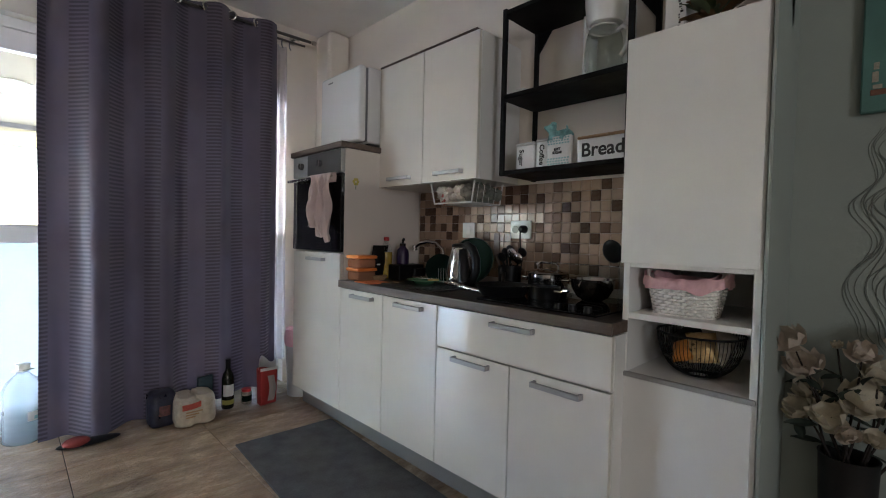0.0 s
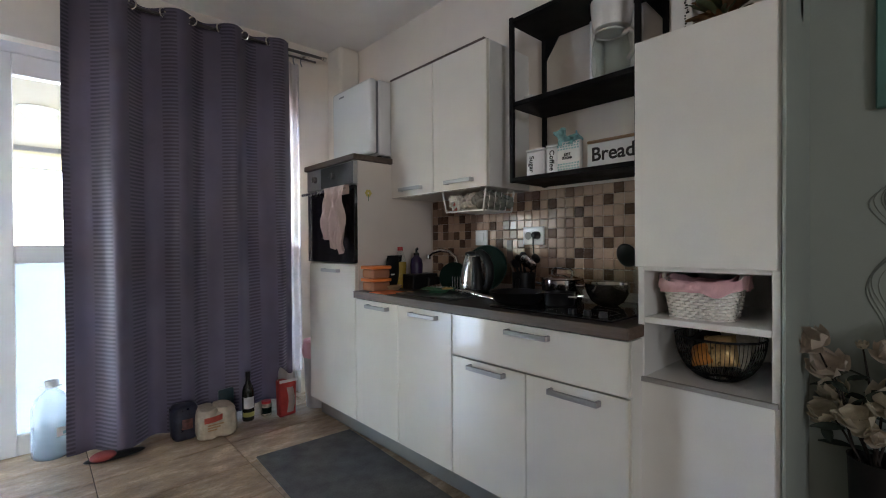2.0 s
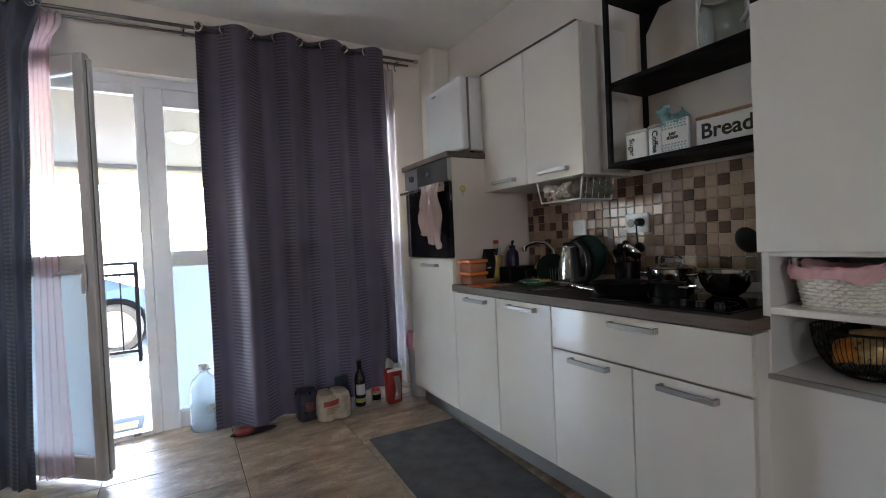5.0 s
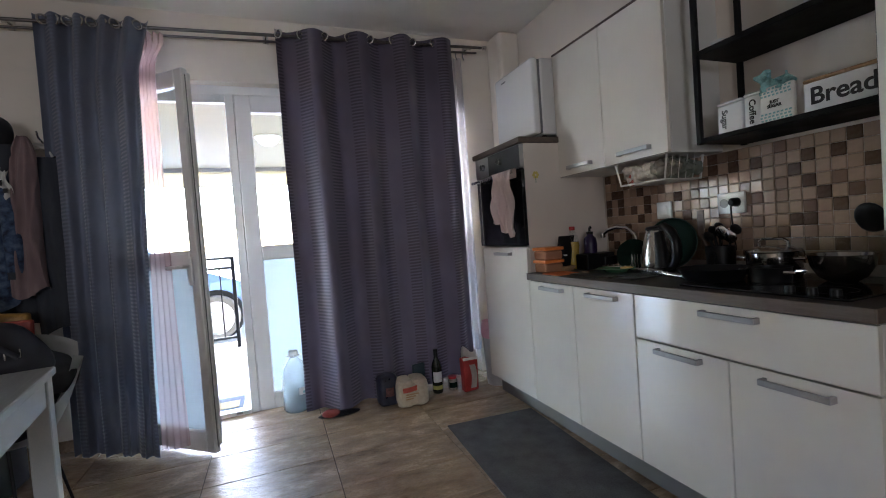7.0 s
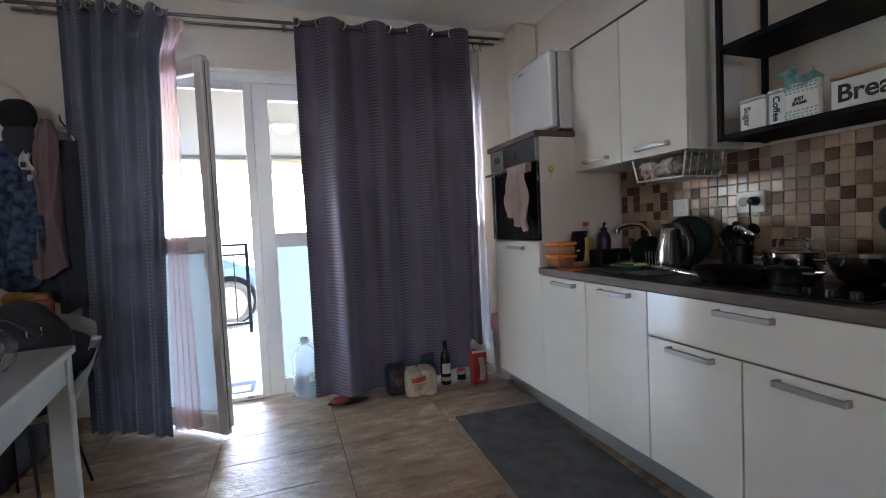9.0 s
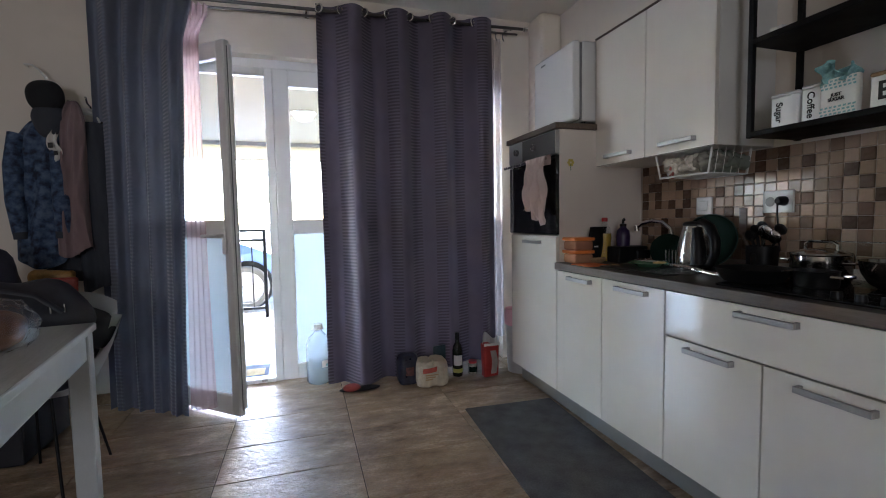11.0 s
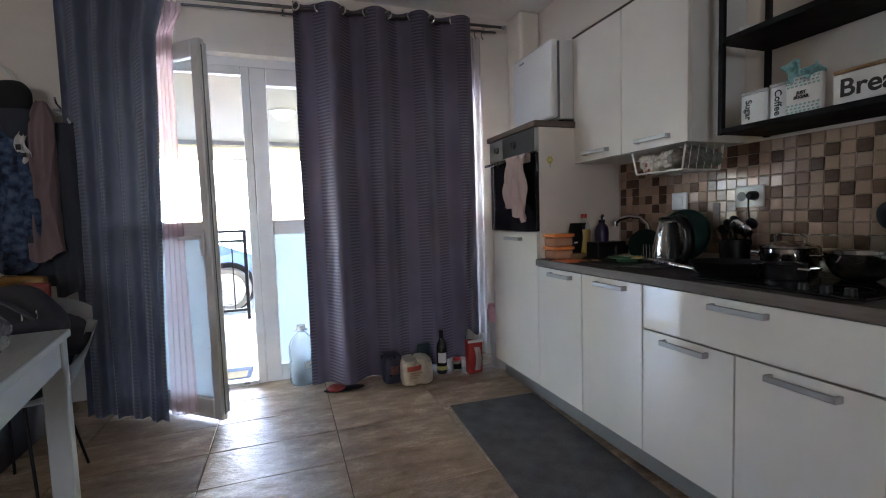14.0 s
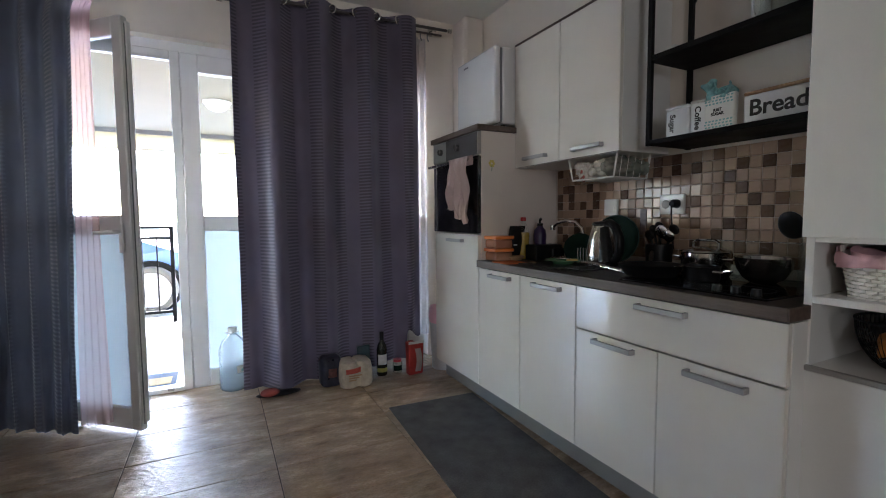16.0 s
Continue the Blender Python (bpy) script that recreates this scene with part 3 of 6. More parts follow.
part("fabric", sheet(sheer_f, 90, 30), M_SHEER, sh, smooth=180)
sw = thing("sheer_curtain", "white and pink sheer curtain behind the purple one", "curtain", (1.36, 3.25, 0))
part("fabric", sheet(lambda u, v: (1.22 + 0.19 * u + 0.01 * v, 3.255 + 0.016 * math.sin(20 * u + v), 2.56 * (1 - v) + 0.2 * v), 60, 20), M_SHEERW, sw, smooth=180)


# ---- kitchen units ----
XF, XB = 1.25, 1.838


def bar_handle(parent, y, z, x=XF, length=0.195):
    bm = box((x - 0.03, y - length / 2, z - 0.009), (x - 0.02, y + length / 2, z + 0.011), 0.002)
    for s in (-1, 1):
        box((x - 0.021, y + s * (length / 2 - 0.006) - 0.006, z - 0.009), (x + 0.001, y + s * (length / 2 - 0.006) + 0.006, z + 0.011), 0.0015, bm=bm)
    return part("handle", bm, M_ALU, parent, "brushed aluminium bar handle")


def carcass(parent, y0, y1, z0, z1, x0=1.2695, x1=XB, t=0.016):
    part("side_panel", box((x0, y0, z0), (x1, y0 + t, z1)), M_MELA, parent)
    part("side_panel", box((x0, y1 - t, z0), (x1, y1, z1)), M_MELA, parent)
    part("bottom_panel", box((x0 + 0.002, y0 + t, z0), (x1, y1 - t, z0 + t)), M_MELA, parent)
    part("top_panel", box((x0 + 0.002, y0 + t, z1 - t), (x1, y1 - t, z1)), M_MELA, parent)
    part("back_panel", box((x1 - 0.006, y0 + t, z0 + t), (x1, y1 - t, z1 - t)), M_MELA, parent)


def front(name, y0, y1, z0, z1, parent, hy, hz, x=XF):
    p = part(name, box((x, y0 + 0.003, z0 + 0.0025), (x + 0.019, y1 - 0.003, z1 - 0.0025), 0.0012), M_GLOSS, parent)
    bar_handle(p, hy, hz, x)
    return p


Y1, Y2, Y3, Y4, Y5, Y6 = 2.2, 1.794, 1.393, 0.989, 0.587, 2.80
for y0, y1, h in ((Y2, Y1, 1.966), (Y3, Y2, 1.579)):
    u = thing("base_cabinet", "glossy white base cabinet with one door", "cabinet", (1.5, (y0 + y1) / 2, 0.14), "base cabinets")
    carcass(u, y0 + 0.0005, y1 - 0.0005, 0.145, 0.855)
    front("door", y0, y1, 0.145, 0.857, u, h, 0.824)
u = thing("base_cabinet", "glossy white base cabinet with a wide drawer over two doors", "cabinet", (1.5, 0.99, 0.14), "base cabinets")
carcass(u, Y5 + 0.0005, Y3 - 0.0005, 0.145, 0.855)
front("drawer", Y5, Y3, 0.675, 0.857, u, 0.976, 0.822)
front("door", Y4, Y3, 0.145, 0.673, u, 1.182, 0.643)
front("door", Y5, Y4, 0.145, 0.673, u, 0.78, 0.637)
pl = thing("plinth", "brushed aluminium plinth under the kitchen units", "plinth", (1.31, 1.7, 0))
part("board", box((1.338, Y5, 0.0115), (1.35, Y6, 0.143), 0.002), M_PLINTH, pl)
for y in (0.65, 1.4, 1.8, 2.24, 2.7):
    part("leg", lathe([(0.02, 0), (0.02, 0.01), (0.014, 0.012), (0.014, 0.144), (0.0, 0.144)], (1.40, y, 0), 12), M_BPLAST, pl)
tagged(pl, kind="structure")

wt = thing("worktop", "dark brown oak-look worktop along the base units", "worktop", (1.54, 1.4, 0.86))
part("slab", box((1.24, Y5, 0.8605), (WX - 0.006, Y1 - 0.001, 0.9), 0.002, 2), M_TOP, wt)
part("edge_band", box((1.236, Y5, 0.861), (1.2398, Y1 - 0.001, 0.8995), 0.0012), M_CAP, wt)
part("end_band", box((1.237, Y5 - 0.004, 0.861), (WX - 0.008, Y5 - 0.0002, 0.8995), 0.0012), M_CAP, wt)

M_WARM = surface("warm_white_melamine", (0.79, 0.715, 0.645), 0.42, vary=0.04, scale=3.0, relief=0.02)
tall = thing("oven_cabinet", "tall glossy white cabinet with built-in oven and dark top board", "cabinet", (1.5, 2.5, 0.14))
part("side_panel", box((1.272, Y1 + 0.0008, 0.145), (XB, Y1 + 0.018, 1.657)), M_WARM, tall)
part("side_panel", box((1.272, Y6 - 0.018, 0.145), (XB, Y6, 1.657)), M_WARM, tall)
for z in (0.145, 1.034, 1.64):
    part("shelf", box((1.274, Y1 + 0.018, z), (XB, Y6 - 0.018, z + 0.016)), M_WARM, tall)
front("door", Y1, Y6 - 0.02, 0.145, 1.046, tall, 2.47, 1.007)
part("top_board", box((1.236, Y1 - 0.012, 1.6585), (WX - 0.008, Y6 + 0.02, 1.692), 0.003), M_CAP, tall, "dark brown board")

M_DMETAL = surface("dark_brushed_metal", (0.12, 0.113, 0.11), 0.36, 0.85, vary=0.1, grain=80, relief=0.02)
ov = thing("oven", "built-in electric oven with black glass door and two knobs", "oven", (1.5, 2.5, 1.06))
part("body", box((1.28, Y1 + 0.03, 1.056), (1.8, Y6 - 0.03, 1.632), 0.003), M_GREYP, ov)
cp = part("control_panel", box((1.246, Y1 + 0.004, 1.52), (1.28, Y6 - 0.004, 1.654), 0.003), M_ALU, ov, "brushed steel control panel")
# darker metal laid on for the panel's unlit, dim-reflecting part
part("dark_band", box((1.2445, Y1 + 0.008, 1.522), (1.2462, 2.60, 1.650), 0.0004), M_DMETAL, cp, "darker part of the panel, dim reflection put into its metal")
for y in (2.67, 2.44):
    kn = tube([(1.245, y, 1.588), (1.232, y, 1.588), (1.226, y, 1.588)], [0.021, 0.021, 0.018], 24)
    box((1.219, y - 0.004, 1.57), (1.2265, y + 0.004, 1.606), 0.001, bm=kn)
    part("knob", kn, M_DMETAL, cp, smooth=True)
    part("knob_ring", tube([(1.2252, y + 0.018 * math.cos(a), 1.588 + 0.018 * math.sin(a)) for a in [2 * math.pi * k / 20 for k in range(20)]], 0.0016, 6, closed=True), M_STEEL, cp, smooth=True)
odr = part("oven_door", box((1.25, Y1 + 0.006, 1.058), (1.28, Y6 - 0.006, 1.515), 0.003), M_BGLASS, ov, "black glass oven door")
# steel strip added for the bright reflection at the glass's left edge
part("side_trim", box((1.248, Y6 - 0.05, 1.06), (1.2498, Y6 - 0.008, 1.5), 0.0005), M_STEEL, odr)
hb = tube([(1.205, Y1 + 0.04, 1.495), (1.205, Y6 - 0.02, 1.495)], 0.009, 12)
for y in (Y1 + 0.07, Y6 - 0.07):
    tube([(1.252, y, 1.495), (1.205, y, 1.495)], 0.007, 8, bm=hb)
part("handle", hb, M_STEEL, odr, smooth=True)

M_TOWEL = cloth("faded_pink_towel", (0.66, 0.52, 0.48), None, 0.05, 0.95, 260.0)
tw = thing("towel", "faded pink striped towel hanging over the oven handle", "towel", (1.2, 2.45, 1.15))


def towel_f(u, v):
    y = 2.335 + (u - 0.5) * (0.25 - 0.02 * math.sin(3 * v) + 0.03 * v) + 0.012 * math.sin(9 * v + 3 * u)
    x = 1.186 - (0.017 * math.sin(17 * u + 1.5 * v) + 0.015 * math.sin(37 * u - 2.5 * v) + 0.008 * math.sin(67 * u + 9 * v)) * min(1, v * 4) - 0.008 * v
    return (x, y, 1.508 - (0.34 + 0.045 * math.sin(4.4 * u + 1) + 0.012 * math.sin(19 * u)) * v)


part("cloth", sheet(towel_f, 90, 40), M_TOWEL, tw, smooth=180)
part("fold", sheet(lambda u, v: (1.189 + 0.012 * math.sin(v * math.pi) + 0.03 * v * 0.9, 2.335 + (u - 0.5) * 0.26, 1.508 + 0.006 * math.sin(v * math.pi) - 0.1 * max(0, v - 0.5)), 20, 10), M_TOWEL, tw, smooth=180)

fg = thing("mini_fridge", "small white fridge with rounded door standing on the oven cabinet", "fridge", (1.6, 2.45, 1.69))
fx0, fy0, fy1, fz0, fz1 = 1.375, 2.222, 2.68, 1.715, 2.172
part("body", box((fx0 + 0.062, fy0 + 0.002, fz0), (1.82, fy1 - 0.002, fz1), 0.012, 3), M_FRIDGE, fg)
part("door", box((fx0, fy0, fz0 + 0.004), (fx0 + 0.05, fy1, fz1), 0.018, 4), M_FRIDGE, fg, smooth=True)
part("seal", box((fx0 + 0.05, fy0 + 0.008, fz0 + 0.01), (fx0 + 0.062, fy1 - 0.008, fz1 - 0.01)), M_GREYP, fg, "grey door seal")
part("badge", box((fx0 - 0.002, 2.53, 2.122), (fx0 + 0.001, 2.585, 2.132), 0.0005), M_GREYP, fg, "small dark badge")
for x in (fx0 + 0.09, 1.78):
    for y in (fy0 + 0.04, fy1 - 0.04):
        part("foot", lathe([(0.015, 0), (0.015, 0.024), (0, 0.024)], (x, y, 1.6925), 12), M_BPLAST, fg)

XU = 1.512
for y0, y1, h in ((1.811, 2.209, 2.0), (1.41, 1.811, 1.6)):
    u = thing("wall_cabinet", "glossy white wall cabinet with one door", "cabinet", (1.68, (y0 + y1) / 2, 1.447), "wall cabinets")
    carcass(u, y0 + 0.0005, y1 - 0.0005, 1.449, 2.166, XU + 0.0195, 1.846)
    front("door", y0, y1, 1.447, 2.169, u, h, 1.49, XU)
cap = thing("cornice_board", "dark brown board lying on the wall cabinets", "board", (1.7, 1.8, 2.17))
part("board", box((XU - 0.001, 1.43, 2.1695), (1.846, 2.21, 2.179), 0.001), M_CAP, cap)

# open black shelf rack
rk = thing("shelf_rack", "black metal wall rack with three black shelves", "shelf", (1.7, 1.0, 1.46))
RY0, RY1, RX0 = 0.69, 1.31, 1.557
for x in (RX0 + 0.01, 1.83):
    for y in (RY0 + 0.01, RY1 - 0.01):
        part("post", box((x - 0.01, y - 0.01, 1.455), (x + 0.01, y + 0.01, 2.235), 0.001), M_BLACKM, rk)
for z, t in ((1.458, 0.02), (1.812, 0.022), (2.205, 0.022)):
    part("shelf", box((RX0 + 0.002, RY0 + 0.002, z), (1.838, RY1 - 0.002, z + t), 0.001), M_BOARD, rk)
for y in (RY1 - 0.02, RY0 + 0.02):
    gs = bmesh.new()
    vs = [gs.verts.new((1.832 + s * 0.004, y, z)) for s in (-1, 1) for z in (2.205, 2.10)] + [gs.verts.new((1.832 + s * 0.004, y + (0.075 if y < 1 else -0.075), 2.205)) for s in (-1, 1)]
    for q in ((0, 1, 4), (2, 3, 5), (0, 2, 5, 4), (1, 3, 5, 4), (0, 1, 3, 2)):
        gs.faces.new([vs[k] for k in q])
    part("gusset", gs, M_BLACKM, rk)

# tall narrow cabinet with open niche
PX, PY0, PY1 = 1.344, 0.222, 0.602
pc = thing("tall_cabinet", "matt white tall cabinet with two open shelves between its doors", "cabinet", (1.6, 0.41, 0))
for y in (PY0, PY1 - 0.02):
    part("side_panel", box((PX + 0.001, y, 0.0), (1.846, y + 0.02, 1.806), 0.001), M_MELA, pc)
part("back_panel", box((1.838, PY0 + 0.02, 0.0), (1.846, PY1 - 0.02, 1.806)), M_MELA, pc)
for z in (0.715, 1.075, 1.788, 0.08):
    part("panel", box((PX + 0.004, PY0 + 0.02, z), (1.838, PY1 - 0.02, z + 0.016), 0.0008), M_MELA, pc)
part("shelf", box((PX + 0.002, PY0 + 0.02, 0.906), (1.838, PY1 - 0.02, 0.926), 0.0015), M_MELA, pc)
part("door", box((PX - 0.018, PY0 + 0.005, 1.089), (PX, PY1 + 0.003, 1.811), 0.002, 2), M_MELA, pc)
part("door", box((PX - 0.006, PY0 + 0.012, 0.085), (PX + 0.012, PY1 - 0.012, 0.716), 0.002, 2), M_MELA, pc)
part("edge_strip", box((PX - 0.012, PY0 + 0.004, 0.718), (PX + 0.004, PY1 - 0.001, 0.732), 0.001), M_EDGE, pc, "dark grey edge strip")
part("kick", box((PX + 0.02, PY0 + 0.02, 0.0), (PX + 0.035, PY1 - 0.02, 0.08)), M_EDGE, pc)


# ---- outside ----
TZ = -0.03
structure("ground", box((-600, 3.8, -0.5), (600, 1200, -0.16)), surface("pale_concrete", (0.30, 0.295, 0.28), 0.8, vary=0.15, scale=0.4), "pale sunlit concrete ground reaching to the horizon", "ground")
terr = structure("terrace", box((-6, 3.402, -0.159), (6, 6.3, TZ - 0.006)), M_TGROUT, "pale stone tiles on the terrace", "terrace")
structure("terrace_roof", box((-6, 3.6, 2.5), (6, 7.998, 2.62)), M_CREAM, "cream plastered terrace roof, shade put into its colour", "roof")
structure("terrace_beam", box((-6, 8.0, 2.44), (6, 8.1, 2.535)), surface("grey_beam", (0.13, 0.13, 0.14), 0.5), "grey steel beam under the terrace roof's edge", "beam")
structure("outer_wall", box((-8, 3.552, -0.3), (LX - 0.46, 3.75, 3.0)), M_WALL, "white plastered outer wall", "wall")
structure("terrace_valance", box((-5.9, 8.03, 2.215), (5.9, 8.034, 2.4395)), milky("cream_valance", (0.42, 0.38, 0.28), 0.02), "pale cream fabric valance under the roof beam", "valance")
structure("valance_bar", box((-5.9, 8.025, 2.196), (5.9, 8.04, 2.2148)), M_GREYP, "thin grey bar along the valance's lower edge", "bar")
for x in (-5.0, 5.0):
    structure("terrace_post", box((x - 0.1, 7.9, -0.16), (x + 0.1, 8.1, 2.41), 0.01), M_BLACKM, "dark steel terrace post", "post")
LP = (-0.075, 5.78, 2.5)
lamp = thing("ceiling_lamp", "round opal glass ceiling lamp, unlit", "lamp", LP)
part("shade", lathe([(0.0, -0.105), (0.06, -0.1), (0.105, -0.075), (0.13, -0.035), (0.135, -0.005)], LP, 36), M_WPLAST, lamp, smooth=True)
part("rim", lathe([(0.136, -0.02), (0.15, -0.016), (0.15, -0.001), (0.13, -0.001)], LP, 36), M_WPLAST, lamp, smooth=True)

rl = thing("railing", "dark steel terrace railing", "railing", (-2.0, 5.96, TZ))
for a, b in ((-3.2, -0.6),):
    for z in (1.065, 0.945, 0.09):
        part("rail", box((a, 5.945, z - 0.015), (b, 5.975, z + 0.015), 0.002), M_BLACKM, rl)
for x in (-3.2, -1.9, -0.6):
    part("post", box((x - 0.02, 5.94, TZ), (x + 0.02, 5.98, 1.08), 0.002), M_BLACKM, rl)
for k in range(17):
    x = -3.07 + k * 0.145
    part("baluster", box((x - 0.007, 5.953, 0.1), (x + 0.007, 5.967, 0.94)), M_BLACKM, rl)
mat = thing("doormat", "blue and yellow doormat on the terrace tiles", "doormat", (-0.7, 3.75, TZ))
part("pile", box((-1.05, 3.56, TZ), (-0.43, 3.90, TZ + 0.012), 0.004), surface("blue_pile", (0.05, 0.075, 0.12), 0.95, vary=0.3, grain=400, relief=0.4), mat)
part("stripe", box((-1.02, 3.62, TZ + 0.012), (-0.46, 3.78, TZ + 0.0145), 0.001), surface("yellow_pile", (0.28, 0.22, 0.12), 0.95, vary=0.3, grain=400, relief=0.4), mat)

# parked car behind the railing
M_CARB = surface("blue_car_paint", (0.2, 0.32, 0.6), 0.22, 0.3, vary=0.05, coat=0.8, relief=0)
# tyre rubber paled: sun glare and overexposure are put into its colour
M_TYRE = surface("glare_paled_tyre", (0.16, 0.145, 0.125), 0.8, vary=0.2)
car = thing("parked_car", "blue hatchback parked behind the terrace railing", "car", (-2.3, 8.35, -0.16))
prof = [(-4.55, 0.12), (-4.6, 0.45), (-4.5, 0.68), (-4.2, 0.78), (-3.7, 1.15), (-3.2, 1.32), (-2.0, 1.34), (-1.5, 1.0), (-0.75, 0.72), (-0.42, 0.6), (-0.36, 0.35), (-0.42, 0.1)]
cb = bmesh.new()
rows = []
for y, k in ((7.5, 0.0), (7.47, 1.0), (9.15, 1.0), (9.12, 0.0)):
    rows.append([cb.verts.new((x * 1.0, y + (0.16 if (z > 0.85 and y < 8) else -0.16 if z > 0.85 else 0), z)) for x, z in prof])
for a, b in zip(rows, rows[1:]):
    for i in range(len(prof)):
        j = (i + 1) % len(prof)
        cb.faces.new((a[i], a[j], b[j], b[i]))
cb.faces.new(rows[0][::-1])
cb.faces.new(rows[-1])
part("body", cb, M_CARB, car)
for cx in (-0.98, -3.65):
    for cy in (7.52, 9.06):
        part("wheel_arch", lathe([(0.0, -0.02), (0.37, -0.02), (0.385, 0.0), (0.37, 0.02), (0, 0.02)], (0, 0, 0), 32), M_BPLAST, car, "black wheel arch").matrix_local = Matrix.Translation(Vector((cx, cy - 0.045 if cy < 8 else cy + 0.06, 0.19)) - ORIGIN[car]) @ pose(0, 0, 0, 90)
        w = part("wheel", lathe([(0.25, -0.1), (0.305, -0.1), (0.325, -0.08), (0.325, 0.08), (0.305, 0.1), (0.25, 0.1)], (0, 0, 0), 36), M_TYRE, car, "black tyre on a pale alloy rim", smooth=True)
        w.matrix_local = Matrix.Translation(Vector((cx, cy - 0.06 if cy < 8 else cy + 0.06, 0.17)) - ORIGIN[car]) @ pose(0, 0, 0, 90)
        ORIGIN[w] = Vector((0, 0, 0))
        rim = lathe([(0.25, -0.09), (0.262, 0.1), (0.252, 0.103), (0.238, 0.07), (0.238, -0.09)], (0, 0, 0), 36)
        lathe([(0, 0.06), (0.05, 0.06), (0.05, 0.09), (0, 0.095)], (0, 0, 0), 16, bm=rim)
        for k in range(5):
            a = 2 * math.pi * k / 5
            tube([(0.04 * math.cos(a), 0.04 * math.sin(a), 0.08), (0.25 * math.cos(a), 0.25 * math.sin(a), 0.085)], 0.03, 6, bm=rim)
        lathe([(0.0, 0.03), (0.24, 0.03), (0.24, 0.04), (0.0, 0.04)], (0, 0, 0), 24, bm=rim)
        r_ = part("rim", rim, M_FRIDGE, w, smooth=True)
        r_.location = (0, 0, -0.09)
for x0, x1 in ((-2.95, -2.15), (-3.7, -3.05)):
    part("side_window", box((x0, 7.612, 0.9), (x1, 7.618, 1.25), 0.002), M_BGLASS, car)
part("sill", box((-4.2, 7.455, 0.08), (-0.6, 7.475, 0.16), 0.004), M_BPLAST, car)


# ---- on the worktop ----
M_ORANGE = surface("orange_plastic", (0.8, 0.24, 0.05), 0.35, vary=0.06, relief=0.02)
M_CLEARP = milky("milky_plastic", (0.86, 0.46, 0.28), 0.4)
M_OPAPER = surface("orange_sponge_cloth", (0.78, 0.20, 0.06), 0.9, vary=0.12, grain=300, relief=0.3)
M_DGREEN = surface("dark_green_enamel", (0.004, 0.012, 0.008), 0.5, vary=0.15, relief=0.02, spec=0.04)
M_GREENP = surface("green_glazed_plate", (0.10, 0.24, 0.13), 0.18, vary=0.15, relief=0.01)
M_FOOD = surface("yellow_food_scraps", (0.6, 0.42, 0.14), 0.7, vary=0.3, relief=0.3)
M_OILC = surface("yellow_oil", (0.5, 0.33, 0.06), 0.12, vary=0.06, relief=0)
M_RED = surface("red_plastic", (0.5, 0.03, 0.03), 0.35, vary=0.1)
M_PURPLE = surface("purple_plastic", (0.02, 0.008, 0.05), 0.4, vary=0.1)
M_CARAMEL = wood("pale_wood", (0.34, 0.2, 0.1), (0.5, 0.33, 0.18), 0.6, "Z", 3.0)
M_CLEAR = pane_glass("clear_glass", (0.95, 0.97, 0.96), 0.02)
M_PAPERW = surface("white_paper", (0.74, 0.73, 0.70), 0.75, vary=0.06, grain=90, relief=0.1)
CT = 0.9005

ob_ = thing("food_container", "stacked clear plastic boxes with orange lids", "container", (1.36, 2.09, CT))
for z in (0.9005, 0.9725):
    bm = bmesh.new()
    box((1.285, 2.07, z), (1.405, 2.185, z + 0.052), 0.012, 3, bm=bm)
    part("tub", bm, M_CLEARP, ob_, "milky clear plastic tub", smooth=True)
    part("lid", box((1.279, 2.064, z + 0.0525), (1.411, 2.191, z + 0.0715), 0.006, 2), M_ORANGE, ob_, "orange lid", smooth=True)
sp = thing("cleaning_cloth", "flat orange sponge cloth on the worktop", "cloth", (1.33, 1.96, CT))
bm = box((1.246, 1.895, 0.9006), (1.39, 2.05, 0.905), 0.0015)
part("cloth", bm, M_OPAPER, sp)
ck = thing("table_knife", "steel knife lying on the worktop edge", "knife", (1.36, 1.86, CT))
part("blade", box((1.395, 1.80, CT), (1.41, 1.86, CT + 0.002), 0.0008), M_STEEL, ck)
part("grip", box((1.392, 1.86, CT), (1.412, 1.90, CT + 0.009), 0.003), M_CARAMEL, ck)

pk = thing("coffee_packet", "black packet with small pale print leaning in a wooden dish", "packet", (1.5, 2.10, CT + 0.03))
bm = bmesh.new()
for side in (-1, 1):
    sheet(lambda u, v: (1.375 + 0.112 * u + 0.055 * v, 2.115 + 0.02 * v + side * 0.02 * (math.sin(u * math.pi) * math.sin(v * math.pi)) ** 0.7, 0.925 + 0.175 * v), 14, 14, bm=bm)
bmesh.ops.remove_doubles(bm, verts=bm.verts, dist=0.001)
part("pouch", bm, M_BPLAST, pk, smooth=True)
part("print", box((1.432, 2.0985, 0.985), (1.456, 2.1005, 0.993)), M_PAPERW, pk, "small pale print")
dsh = thing("wooden_dish", "small round wooden dish", "dish", (1.45, 2.09, CT))
part("bowl", lathe([(0.0, 0.0), (0.05, 0.0), (0.068, 0.022), (0.064, 0.026), (0.048, 0.008), (0.0, 0.006)], (1.435, 2.11, CT), 28), M_CARAMEL, dsh, smooth=True)


def bottle(name, label, category, at, profile, material, cap_prof, cap_mat, segs=28):
    t_ = thing(name, label, category, at)
    part("body", lathe(profile, at, segs), material, t_, smooth=True)
    part("cap", lathe(cap_prof, at, 20), cap_mat, t_, smooth=True)
    return t_


